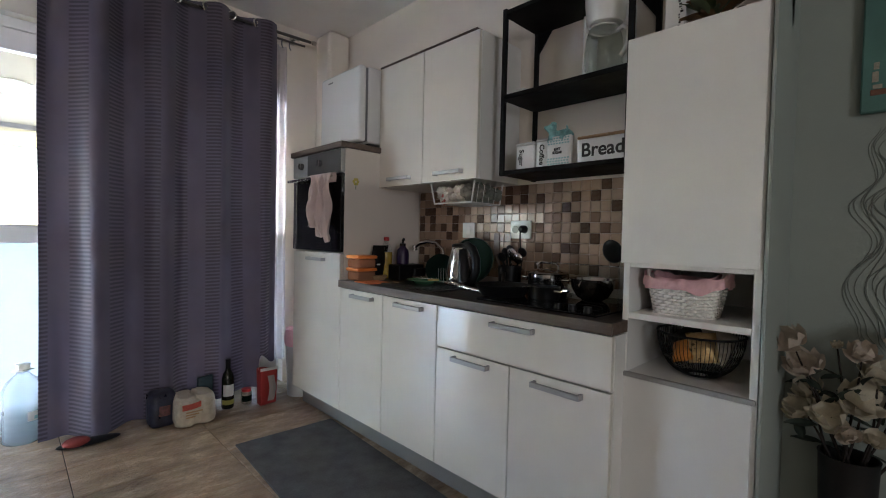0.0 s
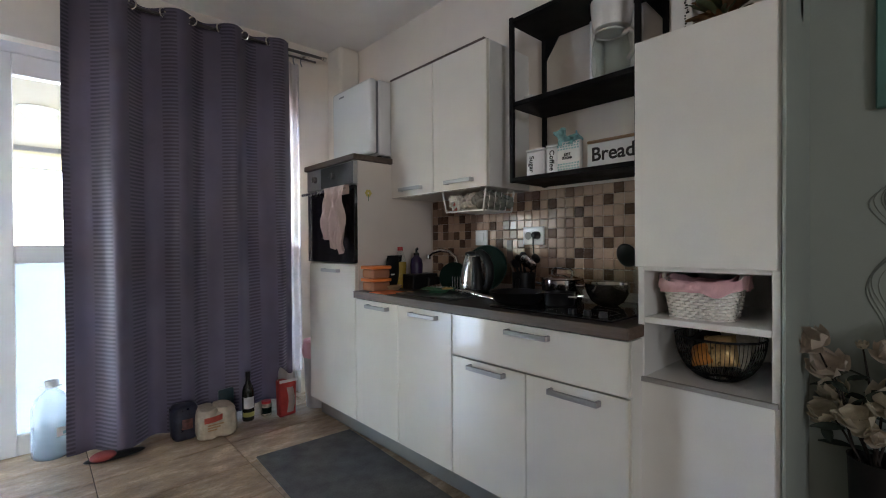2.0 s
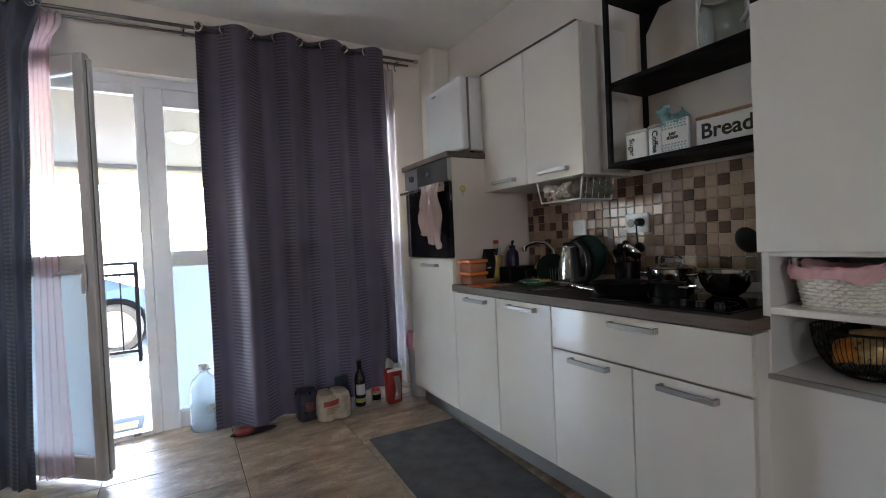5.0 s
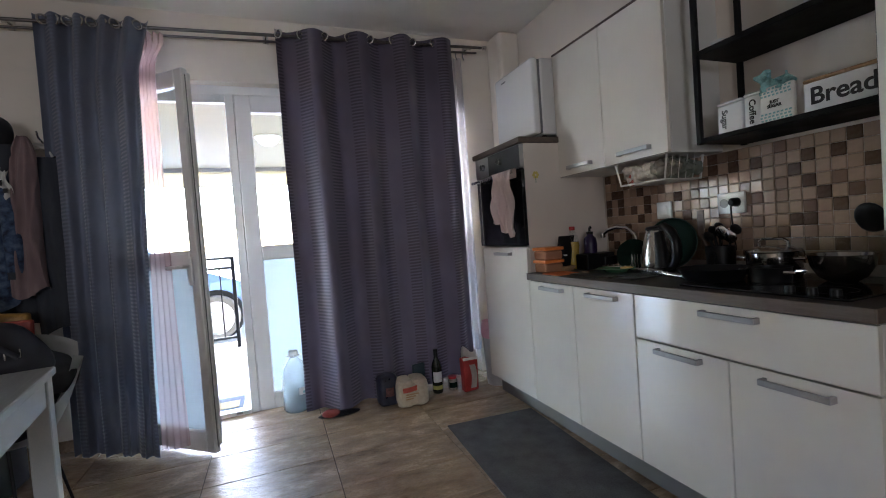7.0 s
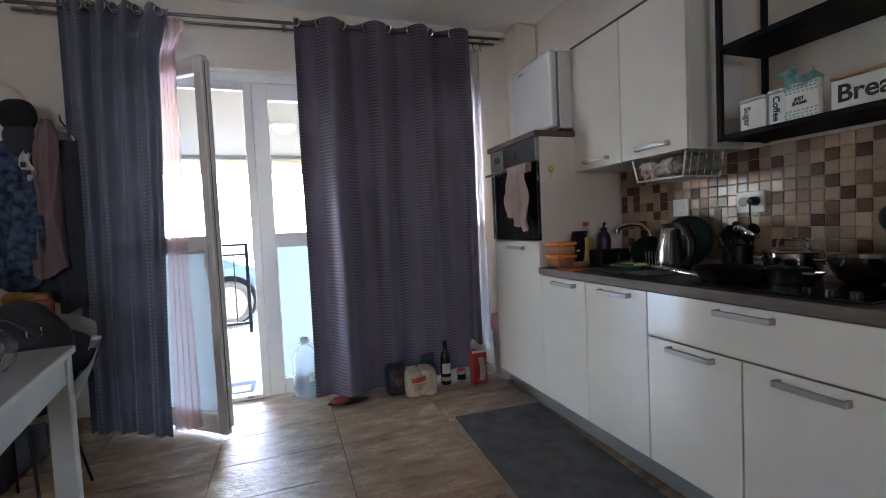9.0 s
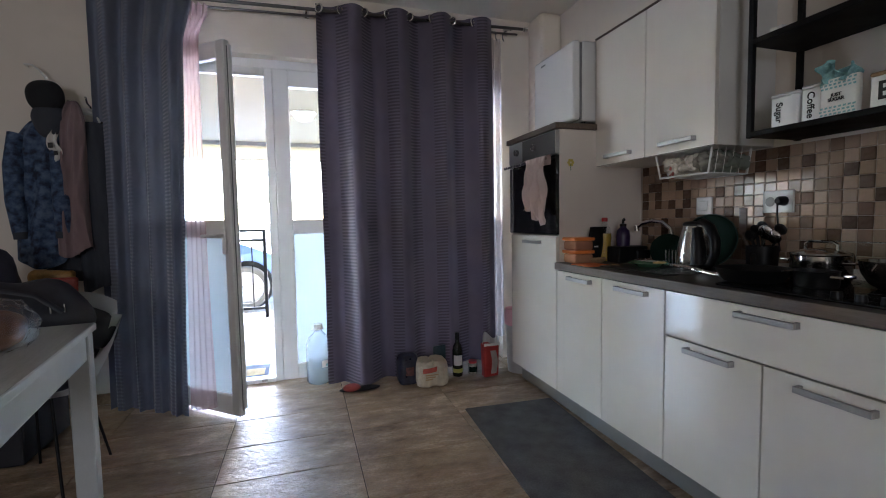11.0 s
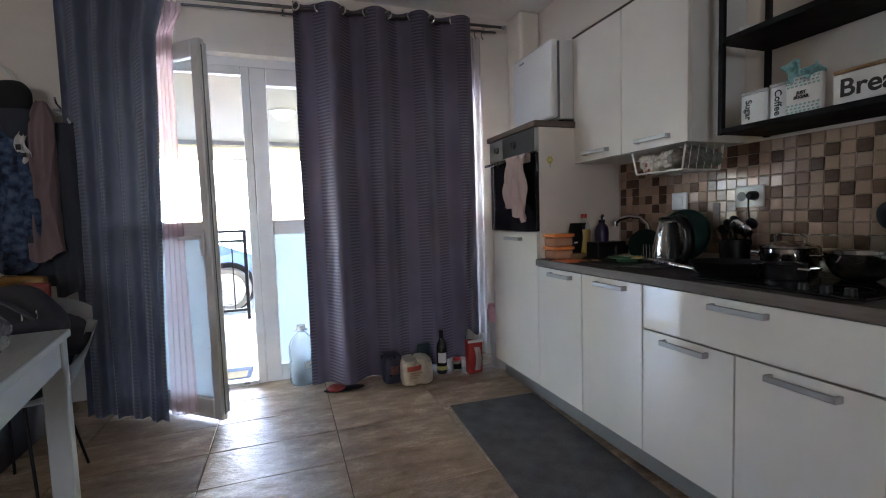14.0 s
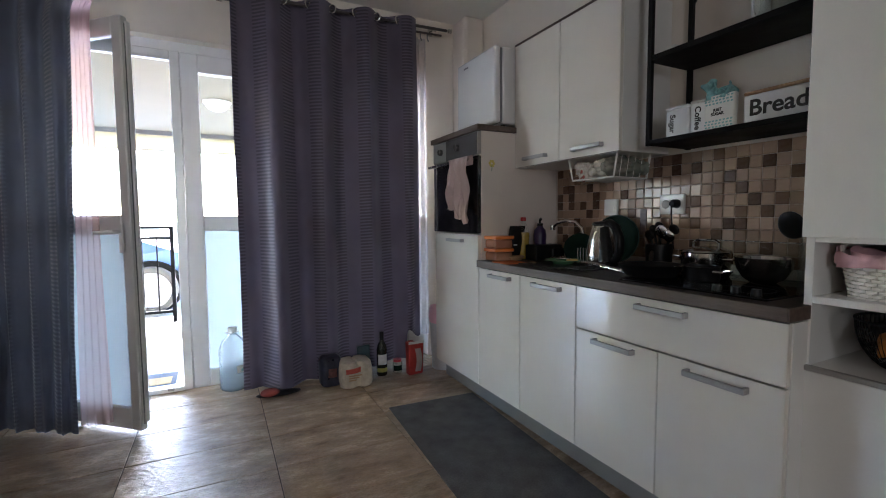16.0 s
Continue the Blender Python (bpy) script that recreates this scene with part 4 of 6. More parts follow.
oil = bottle("oil_bottle", "half-full sunflower oil bottle with a red cap", "bottle", (1.53, 2.14, CT), [(0, 0), (0.036, 0), (0.04, 0.01), (0.04, 0.05), (0.037, 0.1), (0.04, 0.14), (0.03, 0.19), (0.015, 0.22), (0.014, 0.235), (0, 0.235)], M_CLEAR, [(0.0165, 0.228), (0.0165, 0.25), (0, 0.252)], M_RED)
part("oil", lathe([(0, 0.003), (0.036, 0.003), (0.0375, 0.05), (0.0345, 0.1), (0.0375, 0.138), (0.0365, 0.16), (0, 0.16)], (1.53, 2.14, CT), 24), M_OILC, oil, "yellow oil", smooth=True)
so = bottle("soap_dispenser", "dark purple pump bottle of dish soap", "bottle", (1.58, 2.045, CT + 0.092), [(0, 0), (0.036, 0), (0.038, 0.05), (0.033, 0.085), (0.018, 0.1), (0.016, 0.112), (0, 0.112)], M_PURPLE, [(0.018, 0.108), (0.018, 0.122), (0.007, 0.124), (0.006, 0.145), (0, 0.145)], M_BPLAST)
part("spout", tube([(1.58, 2.045, CT + 0.237), (1.572, 2.027, CT + 0.242), (1.56, 2.01, CT + 0.236)], 0.006, 8), M_BPLAST, so)
cd = thing("sink_caddy", "black plastic sink caddy", "caddy", (1.68, 2.01, CT))
part("tub", box((1.505, 1.985, CT), (1.70, 2.088, CT + 0.09), 0.008, 2), M_BPLAST, cd)
part("divider", box((1.60, 1.953, CT + 0.001), (1.69, 1.983, CT + 0.07), 0.005), M_BPLAST, cd)

sink = thing("sink", "dark composite kitchen sink set into the worktop", "sink", (1.55, 1.75, CT))
M_SINK = surface("black_composite", (0.018, 0.017, 0.016), 0.3, vary=0.3, grain=500, relief=0.08)
bm = box((1.31, 1.46, CT), (1.79, 1.895, CT + 0.006), 0.003)
part("rim", bm, M_SINK, sink)
for k in range(5):
    part("rib", box((1.36 + 0.03 * k, 1.49, CT + 0.006), (1.368 + 0.03 * k, 1.62, CT + 0.009), 0.001), M_SINK, sink)
fc = thing("faucet", "chrome kitchen faucet with a swan neck", "faucet", (1.77, 1.87, CT))
part("base", lathe([(0, 0), (0.027, 0), (0.027, 0.01), (0.02, 0.02), (0.018, 0.06), (0, 0.062)], (1.775, 1.885, CT), 20), M_CHROME, fc, smooth=True)
part("neck", tube([(1.775, 1.885, CT + 0.05), (1.775, 1.886, CT + 0.13), (1.77, 1.90, CT + 0.185), (1.755, 1.94, CT + 0.22), (1.735, 1.995, CT + 0.228), (1.715, 2.05, CT + 0.215), (1.705, 2.075, CT + 0.195)], 0.011, 12), M_CHROME, fc, smooth=True)
part("aerator", lathe([(0, 0), (0.015, 0), (0.015, 0.03), (0, 0.03)], (1.703, 2.08, CT + 0.172), 16), M_CHROME, fc, smooth=True)
part("lever", tube([(1.775, 1.885, CT + 0.05), (1.74, 1.855, CT + 0.075)], 0.006, 8), M_CHROME, fc)


def plate(name, label, m, r, material):
    t_ = thing(name, label, "plate")
    part("dish", lathe([(0, 0), (r * 0.55, 0), (r * 0.62, 0.006), (r, 0.018), (r * 0.99, 0.021), (r * 0.6, 0.01), (0, 0.006)], (0, 0, 0), 40), material, t_, smooth=True)
    t_.matrix_basis = m
    return t_


plate("dinner_plate", "green glazed plate with leftover food beside the sink", pose(1.50, 1.76, CT + 0.0062), 0.095, M_GREENP)
fd = thing("food_scraps", "yellow leftover food on the green plate", "food", (1.53, 1.72, CT + 0.02))
for k in range(7):
    bm = bmesh.new()
    bmesh.ops.create_icosphere(bm, subdivisions=2, radius=random.uniform(0.008, 0.014))
    bumpy(bm, 0.004, 60, k)
    bmesh.ops.scale(bm, vec=(1, 1.3, 0.6), verts=bm.verts)
    bmesh.ops.translate(bm, vec=(1.52 + random.uniform(-0.03, 0.03), 1.72 + random.uniform(-0.025, 0.025), CT + 0.024), verts=bm.verts)
    part("scrap", bm, M_FOOD, fd, smooth=True)
plate("dinner_plate", "dark green plate leaning in the dish rack", pose(1.66, 1.80, CT + 0.075, 12, -72, 20), 0.085, M_DGREEN)
plate("soup_plate", "steel plate lying behind the green one", pose(1.60, 1.86, CT + 0.0062), 0.075, M_STEEL)
fk = thing("fork_group", "steel forks standing in the dish rack", "cutlery", (1.62, 1.74, CT))
for k in range(4):
    part("tine", tube([(1.60 + 0.006 * k, 1.752 - 0.014 * k, CT + 0.0065), (1.603 + 0.006 * k, 1.756 - 0.014 * k, CT + 0.085)], 0.0022, 6), M_STEEL, fk)

K = (1.60, 1.585, CT)
ket = thing("kettle", "brushed steel electric kettle with a black handle", "kettle", K)
part("base", lathe([(0, 0), (0.077, 0), (0.079, 0.01), (0.074, 0.02), (0, 0.02)], K, 36), M_BPLAST, ket, smooth=True)
part("body", lathe([(0.0, 0.022), (0.073, 0.022), (0.076, 0.032), (0.073, 0.08), (0.066, 0.13), (0.055, 0.178), (0.045, 0.208), (0, 0.209)], K, 48), M_STEEL, ket, smooth=True)
part("lid", lathe([(0.049, 0.207), (0.05, 0.214), (0.045, 0.222), (0.03, 0.226), (0.0, 0.227)], K, 32), M_BPLAST, ket, smooth=True)
hp = [(1.59, 1.563, CT + 0.213), (1.577, 1.515, CT + 0.222), (1.565, 1.47, CT + 0.2), (1.557, 1.44, CT + 0.15), (1.557, 1.437, CT + 0.09), (1.562, 1.46, CT + 0.045), (1.578, 1.52, CT + 0.032)]
part("handle", tube(hp, [0.014, 0.018, 0.021, 0.022, 0.021, 0.019, 0.016], 12, flat=1.1), M_BPLAST, ket, smooth=True)
part("window_strip", tube([(1.56, 1.522, CT + 0.03), (1.565, 1.53, CT + 0.1), (1.578, 1.552, CT + 0.195)], [0.036, 0.03, 0.022], 14), M_BPLAST, ket, "black plastic back strip", smooth=True)
part("beak", tube([(1.612, 1.622, CT + 0.19), (1.62, 1.64, CT + 0.207)], [0.02, 0.012], 10), M_STEEL, ket, smooth=True)

tr_ = thing("round_tray", "dark green round tray leaning against the splashback", "tray")
part("disc", lathe([(0, 0), (0.12, 0), (0.145, 0.012), (0.15, 0.016), (0.144, 0.018), (0.118, 0.006), (0, 0.005)], (0, 0, 0), 44), M_DGREEN, tr_, smooth=True)
part("rim", tube([(0.149 * math.cos(2 * math.pi * k / 48), 0.149 * math.sin(2 * math.pi * k / 48), 0.0165) for k in range(48)], 0.0028, 6, closed=True), surface("pale_green_rim", (0.035, 0.065, 0.055), 0.3, vary=0.2), tr_, "paler green rim", smooth=True)
tr_.matrix_basis = pose(1.772, 1.655, CT + 0.127, 0, -78, 6) @ Matrix.Diagonal((0.87, 0.98, 1, 1))
ldl = thing("ladle", "long steel ladle lying on the worktop", "ladle", (1.5, 1.45, CT))
part("stem", tube([(1.53, 1.68, CT + 0.018), (1.5, 1.61, CT + 0.026), (1.475, 1.51, CT + 0.028), (1.47, 1.41, CT + 0.018), (1.475, 1.335, CT + 0.011)], [0.006, 0.008, 0.0095, 0.01, 0.0095], 10, flat=0.6), M_STEEL, ldl, smooth=True)
part("tip", tube([(1.475, 1.34, CT + 0.011), (1.476, 1.322, CT + 0.011), (1.477, 1.318, CT + 0.011)], [0.0095, 0.0105, 0.006], 12), M_ALU, ldl, smooth=True)

ut = thing("utensil_holder", "black utensil pot with wooden and steel kitchen tools", "utensils", (1.74, 1.38, CT))
part("pot", lathe([(0, 0), (0.055, 0), (0.06, 0.12), (0.056, 0.12), (0.051, 0.008), (0, 0.008)], (1.73, 1.36, CT), 28), M_BPLAST, ut, smooth=True)
bm = tube([(1.735, 1.40, CT + 0.02), (1.765, 1.475, CT + 0.17)], 0.007, 8)
box((1.766, 1.462, CT + 0.16), (1.772, 1.5, CT + 0.285), 0.004, 2, bm=bm)
part("spatula", bm, M_CAP, ut, "dark brown wooden spatula")
for y, z, r in ((1.335, 0.178, 0.034), (1.30, 0.16, 0.03)):
    bm = tube([(1.73, 1.36, CT + 0.03), (1.72, y + 0.008, CT + z - r)], 0.004, 8)
    bmesh.ops.create_uvsphere(bm, u_segments=20, v_segments=12, radius=r, matrix=pose(1.715, y, CT + z, 0, 70, 0) @ Matrix.Diagonal((1, 1, 0.4, 1)))
    part("spoon", bm, M_CHROME, ut, "polished steel serving spoon", smooth=True)
for y, a in ((1.405, 0.185), (1.375, 0.2), (1.30, 0.19), (1.43, 0.16)):
    bm = tube([(1.735, 1.36, CT + 0.03), (1.75, y, CT + a)], 0.006, 8)
    bmesh.ops.create_uvsphere(bm, u_segments=14, v_segments=8, radius=0.026, matrix=pose(1.75, y, CT + a, 0, 70, 0) @ Matrix.Diagonal((1, 1, 0.35, 1)))
    part("black_spoon", bm, M_BPLAST, ut, "black plastic spoon", smooth=True)

hob = thing("hob", "black glass hob with four burners set in the worktop", "hob", (1.55, 0.93, CT))
part("glass", box((1.29, 0.665, CT), (1.79, 1.20, CT + 0.008), 0.003, 2), M_BGLASS, hob)
for x, y, r in ((1.42, 0.80, 0.085), (1.66, 0.80, 0.1), (1.42, 1.06, 0.1), (1.66, 1.06, 0.085)):
    part("cooking_zone", lathe([(r - 0.002, 0), (r, 0), (r, 0.0004), (r - 0.002, 0.0004)], (x, y, CT + 0.0081), 48), M_BLACKM, hob, "thin grey ring of a cooking zone")
for k in range(3):
    part("knob", lathe([(0, 0), (0.015, 0), (0.0135, 0.018), (0, 0.02)], (1.335, 0.72 + 0.06 * k, CT + 0.008), 18), M_BPLAST, hob, smooth=True)
part("glass_cover", box((1.80, 0.665, CT + 0.006), (1.806, 1.20, CT + 0.145), 0.001), M_CLEAR, hob, "raised clear glass hob cover")
part("cover_edge", box((1.7985, 0.665, CT + 0.1452), (1.8065, 1.20, CT + 0.1475), 0.0008), M_STEEL, hob)
gg = thing("glass_splash_guard", "small clear glass splash guard with steel bolts at the hob's end", "glass panel", (1.5, 0.645, CT))
part("pane", box((1.40, 0.64, CT), (1.60, 0.646, CT + 0.185), 0.001), M_CLEAR, gg)
for z in (0.02, 0.165):
    part("bolt", tube([(1.50, 0.65, CT + z), (1.50, 0.634, CT + z)], 0.007, 12), M_CHROME, gg, smooth=True)

pan = thing("frying_pan", "black frying pan on the hob", "pan", (1.45, 1.14, CT))
part("dish", lathe([(0, 0), (0.095, 0), (0.125, 0.045), (0.128, 0.047), (0.12, 0.046), (0.092, 0.004), (0, 0.004)], (1.46, 1.19, CT + 0.009), 40), M_BPLAST, pan, smooth=True)
part("handle", tube([(1.555, 1.265, CT + 0.05), (1.62, 1.315, CT + 0.075), (1.69, 1.365, CT + 0.085)], [0.008, 0.011, 0.01], 10), M_BPLAST, pan, smooth=True)


def cooking_pot(name, label, x, y, r, h, mat_, z0=CT + 0.009, lidded=True):
    t_ = thing(name, label, "pot", (x, y, z0))
    part("body", lathe([(0, 0), (r * 0.95, 0), (r, 0.012), (r, h), (r * 1.04, h + 0.003), (r * 0.98, h + 0.004), (r * 0.96, 0.01), (0, 0.008)], (x, y, z0), 40), mat_, t_, smooth=True)
    if lidded:
        part("lid", lathe([(r * 1.02, h + 0.004), (r * 0.98, h + 0.01), (r * 0.5, h + 0.024), (0, h + 0.028)], (x, y, z0), 40), M_DSTEEL, t_, "dull steel lid", smooth=True)
        part("knob", tube([(x, y + 0.054, z0 + h + 0.012), (x, y + 0.052, z0 + h + 0.04), (x, y + 0.038, z0 + h + 0.05), (x, y - 0.038, z0 + h + 0.05), (x, y - 0.052, z0 + h + 0.04), (x, y - 0.054, z0 + h + 0.012)], 0.0055, 8), M_CHROME, t_, "bent steel lid handle", smooth=True)
    for s in (-1, 1):
        part("side_handle", tube([(x - 0.03, y + s * r, z0 + h * 0.75), (x - 0.028, y + s * (r + 0.03), z0 + h * 0.78), (x + 0.028, y + s * (r + 0.03), z0 + h * 0.78), (x + 0.03, y + s * r, z0 + h * 0.75)], 0.006, 8), M_CHROME, t_, smooth=True)
    return t_


cooking_pot("cooking_pot", "steel cooking pot with a lid on the hob", 1.66, 1.09, 0.09, 0.092, M_DSTEEL)
cooking_pot("cooking_pot", "small dark saucepan without a lid beside the frying pan", 1.50, 1.0, 0.062, 0.05, M_BPLAST, lidded=False)
bwl = thing("mixing_bowl", "polished steel mixing bowl on the hob", "bowl", (1.62, 0.84, CT))
part("bowl", lathe([(0, 0), (0.04, 0), (0.064, 0.016), (0.084, 0.05), (0.092, 0.09), (0.098, 0.091), (0.09, 0.089), (0.08, 0.05), (0.06, 0.018), (0, 0.004)], (1.63, 0.855, CT + 0.009), 44), M_DSTEEL, bwl, smooth=True)
sc = thing("skimmer_group", "black plastic ladles standing in a pot beside the tall cabinet", "utensils", (1.68, 0.655, CT))
part("pot", lathe([(0, 0), (0.038, 0), (0.042, 0.11), (0.039, 0.11), (0.035, 0.006), (0, 0.006)], (1.70, 0.655, CT), 24), M_STEEL, sc, smooth=True)
bm = tube([(1.70, 0.655, CT + 0.02), (1.67, 0.72, CT + 0.17), (1.66, 0.75, CT + 0.205)], 0.006, 8)
bmesh.ops.create_uvsphere(bm, u_segments=20, v_segments=10, radius=0.055, matrix=pose(1.655, 0.785, CT + 0.215, 20, 60, 20) @ Matrix.Diagonal((1, 0.8, 0.3, 1)))
part("ladle", bm, M_BPLAST, sc, smooth=True)
bm = tube([(1.71, 0.65, CT + 0.02), (1.69, 0.675, CT + 0.2)], 0.005, 8)
box((1.685, 0.66, CT + 0.2), (1.69, 0.72, CT + 0.285), 0.002, bm=bm)
part("turner", bm, M_BPLAST, sc)

# wall plates
def wall_plate(name, label, y0, y1, z0, z1):
    t_ = thing(name, label, "socket" if "socket" in name else "switch", (1.84, (y0 + y1) / 2, z0))
    part("plate", box((1.829, y0, z0), (1.8405, y1, z1), 0.003, 2), M_WPLAST, t_)
    return t_


sw1 = wall_plate("light_switch", "white square light switch on the mosaic", 1.70, 1.792, 1.158, 1.247)
part("rocker", box((1.825, 1.722, 1.178), (1.829, 1.77, 1.227), 0.0015), M_WPLAST, sw1)
sk = wall_plate("double_socket", "white double socket with a black plug in it", 1.308, 1.438, 1.16, 1.255)
for y in (1.405, 1.345):
    part("outlet", tube([(1.8285, y, 1.208), (1.827, y, 1.208)], [0.021, 0.0205], 24), M_EDGE, sk, "recessed round outlet")
part("plug", tube([(1.829, 1.345, 1.21), (1.80, 1.345, 1.21), (1.788, 1.345, 1.208)], [0.02, 0.019, 0.012], 18), M_BPLAST, sk, "black plug", smooth=True)
part("cable", tube([(1.79, 1.345, 1.205), (1.787, 1.343, 1.16), (1.79, 1.338, 1.08), (1.79, 1.33, 1.0), (1.76, 1.36, 0.93), (1.72, 1.44, 0.908)], 0.0035, 8), M_BPLAST, sk, smooth=True)
st = thing("flower_sticker", "small yellow flower sticker on the cabinet's side", "sticker", (1.343, 2.199, 1.45))
M_YEL = surface("yellow_print", (0.62, 0.5, 0.12), 0.5, vary=0.1)
for k in range(6):
    a = k * math.pi / 3
    part("petal", lathe([(0, 0), (0.009, 0), (0.009, 0.0006), (0, 0.0008)], (0, 0, 0), 12), M_YEL, st).matrix_local = Matrix.Translation((0.014 * math.cos(a), 0.0005, 0.02 + 0.014 * math.sin(a))) @ pose(0, 0, 0, 90)
part("stalk", box((1.341, 2.1985, 1.425), (1.345, 2.1995, 1.46)), M_GREENP, st)

# wire basket under the wall cabinet
wbk = thing("wire_basket", "white wire basket hung under the wall cabinet and filled with bags", "basket", (1.66, 1.58, 1.33))
M_WIRE = surface("white_coated_wire", (0.78, 0.77, 0.74), 0.35, vary=0.05)
bx0, bx1 = 1.535, 1.76
part("front_hoop", tube([(bx0, 1.758, 1.444), (bx0, 1.728, 1.337), (bx0, 1.46, 1.337), (bx0, 1.443, 1.444)], 0.005, 8), M_WIRE, wbk)
part("rear_hoop", tube([(bx1, 1.758, 1.444), (bx1, 1.728, 1.337), (bx1, 1.46, 1.337), (bx1, 1.443, 1.444)], 0.004, 8), M_WIRE, wbk)
for k in range(10):
    y = 1.725 - 0.0292 * k
    part("wire", tube([(bx0, y, 1.337), (bx1, y, 1.337)], 0.0022, 6), M_WIRE, wbk)
for k in range(5):
    x = bx0 + 0.045 * (k + 0.8)
    part("wire", tube([(x, 1.46, 1.337), (x, 1.4515, 1.39), (x, 1.443, 1.444)], 0.0013, 6), M_WIRE, wbk)
M_BAGS = [surface("cream_bag", (0.56, 0.50, 0.42), 0.5, vary=0.3, grain=60, relief=0.3), milky("grey_green_bag", (0.36, 0.39, 0.34), 0.2), surface("reddish_bag", (0.45, 0.12, 0.09), 0.5, vary=0.3), milky("clear_bag", (0.5, 0.48, 0.42), 0.4)]
BAGS = ((1.585, 1.675, 1.385, 0.05, 0), (1.59, 1.575, 1.392, 0.052, 0), (1.585, 1.51, 1.388, 0.046, 3), (1.562, 1.668, 1.36, 0.028, 2), (1.665, 1.505, 1.392, 0.056, 1), (1.72, 1.5, 1.39, 0.05, 1), (1.69, 1.62, 1.388, 0.052, 0), (1.62, 1.492, 1.39, 0.04, 3), (1.735, 1.56, 1.39, 0.045, 3))
for k, (x, y, z, r, m_) in enumerate(BAGS):
    bm = bmesh.new()
    bmesh.ops.create_icosphere(bm, subdivisions=4, radius=r, matrix=Matrix.Translation((x, y, z)) @ Matrix.Diagonal((1.0, 1.1, 0.85, 1)))
    bumpy(bm, 0.024, 26, k * 3.1)
    bumpy(bm, 0.012, 60, k * 1.3)
    bumpy(bm, 0.005, 130, k * 2.2)
    part("bag", bm, M_BAGS[m_], wbk, "crumpled plastic bag", smooth=50)


# ---- on the rack ----
M_PRINT = surface("black_print", (0.015, 0.015, 0.015), 0.6, vary=0.05)
M_TIN = surface("white_tin", (0.74, 0.74, 0.74), 0.32, vary=0.03, relief=0.01)
S1, S2 = 1.4785, 1.8345
FACE = Matrix(((0, 0, -1, 0), (-1, 0, 0, 0), (0, 1, 0, 0), (0, 0, 0, 1)))


def tin(name, label, x, y0, y1, h, text, size, deep, turn):
    t_ = thing(name, label, "tin", (x + deep / 2, (y0 + y1) / 2, S1))
    part("body", box((x, y0, S1), (x + deep, y1, S1 + h), 0.008, 3), M_TIN, t_, smooth=True)
    part("lid", box((x - 0.001, y0 - 0.001, S1 + h + 0.0005), (x + deep + 0.001, y1 + 0.001, S1 + h + 0.012), 0.004), M_TIN if turn else M_CARAMEL, t_)
    m = Matrix.Translation((x - 0.0008, (y0 + y1) / 2 + (0.018 if turn else 0), S1 + h / 2)) @ FACE @ pose(0, 0, 0, 0, 0, -90 if turn else 0)
    lettering(text, size, M_PRINT, t_, m, bold=0.0007 if turn else 0.0016)
    return t_


tin("sugar_tin", "white tin lettered with a word in black", 1.60, 1.145, 1.245, 0.115, "Sugar", 0.034, 0.1, True)
tin("coffee_tin", "white tin lettered with a word in black", 1.60, 1.035, 1.135, 0.12, "Coffee", 0.034, 0.1, True)
tin("bread_tin", "long white bread tin with a wooden lid", 1.59, 0.70, 0.925, 0.1, "Bread", 0.078, 0.16, False)
sg = thing("sugar_packet", "opened white and turquoise paper packet of sugar", "packet", (1.56, 1.0, S1))
M_TURQ = surface("turquoise_print", (0.28, 0.52, 0.52), 0.7, vary=0.35, scale=40, relief=0.2)
part("bag", bumpy(box((1.572, 0.945, S1), (1.597, 1.058, S1 + 0.125), 0.008, 3), 0.004, 30, 4), M_PAPERW, sg, smooth=True)
for z in (0.004, 0.09):
    for k in range(8):
        for q in range(3):
            part("dot", box((1.5705, 0.95 + 0.0135 * k + 0.003 * (q % 2), S1 + z + 0.011 * q), (1.5713, 0.958 + 0.0135 * k + 0.003 * (q % 2), S1 + z + 0.006 + 0.011 * q)), M_TURQ, sg)
bm = sheet(lambda u, v: (1.578 + 0.018 * math.sin(13 * u + 5 * v) + 0.008 * math.sin(31 * u), 0.945 + 0.115 * u + 0.008 * math.sin(8 * v), S1 + 0.108 + (0.072 * v) * (0.5 + 0.6 * u + 0.25 * math.sin(11 * u))), 24, 10)
part("crumpled_top", bm, M_TURQ, sg, "crumpled turquoise bag top", smooth=True)
lettering("JUST", 0.015, M_PRINT, sg, Matrix.Translation((1.5685, 1.005, S1 + 0.068)) @ FACE, bold=0.0006)
lettering("SUGAR", 0.015, M_PRINT, sg, Matrix.Translation((1.5685, 1.005, S1 + 0.053)) @ FACE, bold=0.0006)
rb = thing("paper_roll_end", "crumpled white paper scrap on the rack", "paper", (1.6, 1.24, S2))
part("scrap", bumpy(box((1.58, 1.20, S2), (1.61, 1.245, S2 + 0.022), 0.004, 2), 0.003, 60), M_PAPERW, rb)

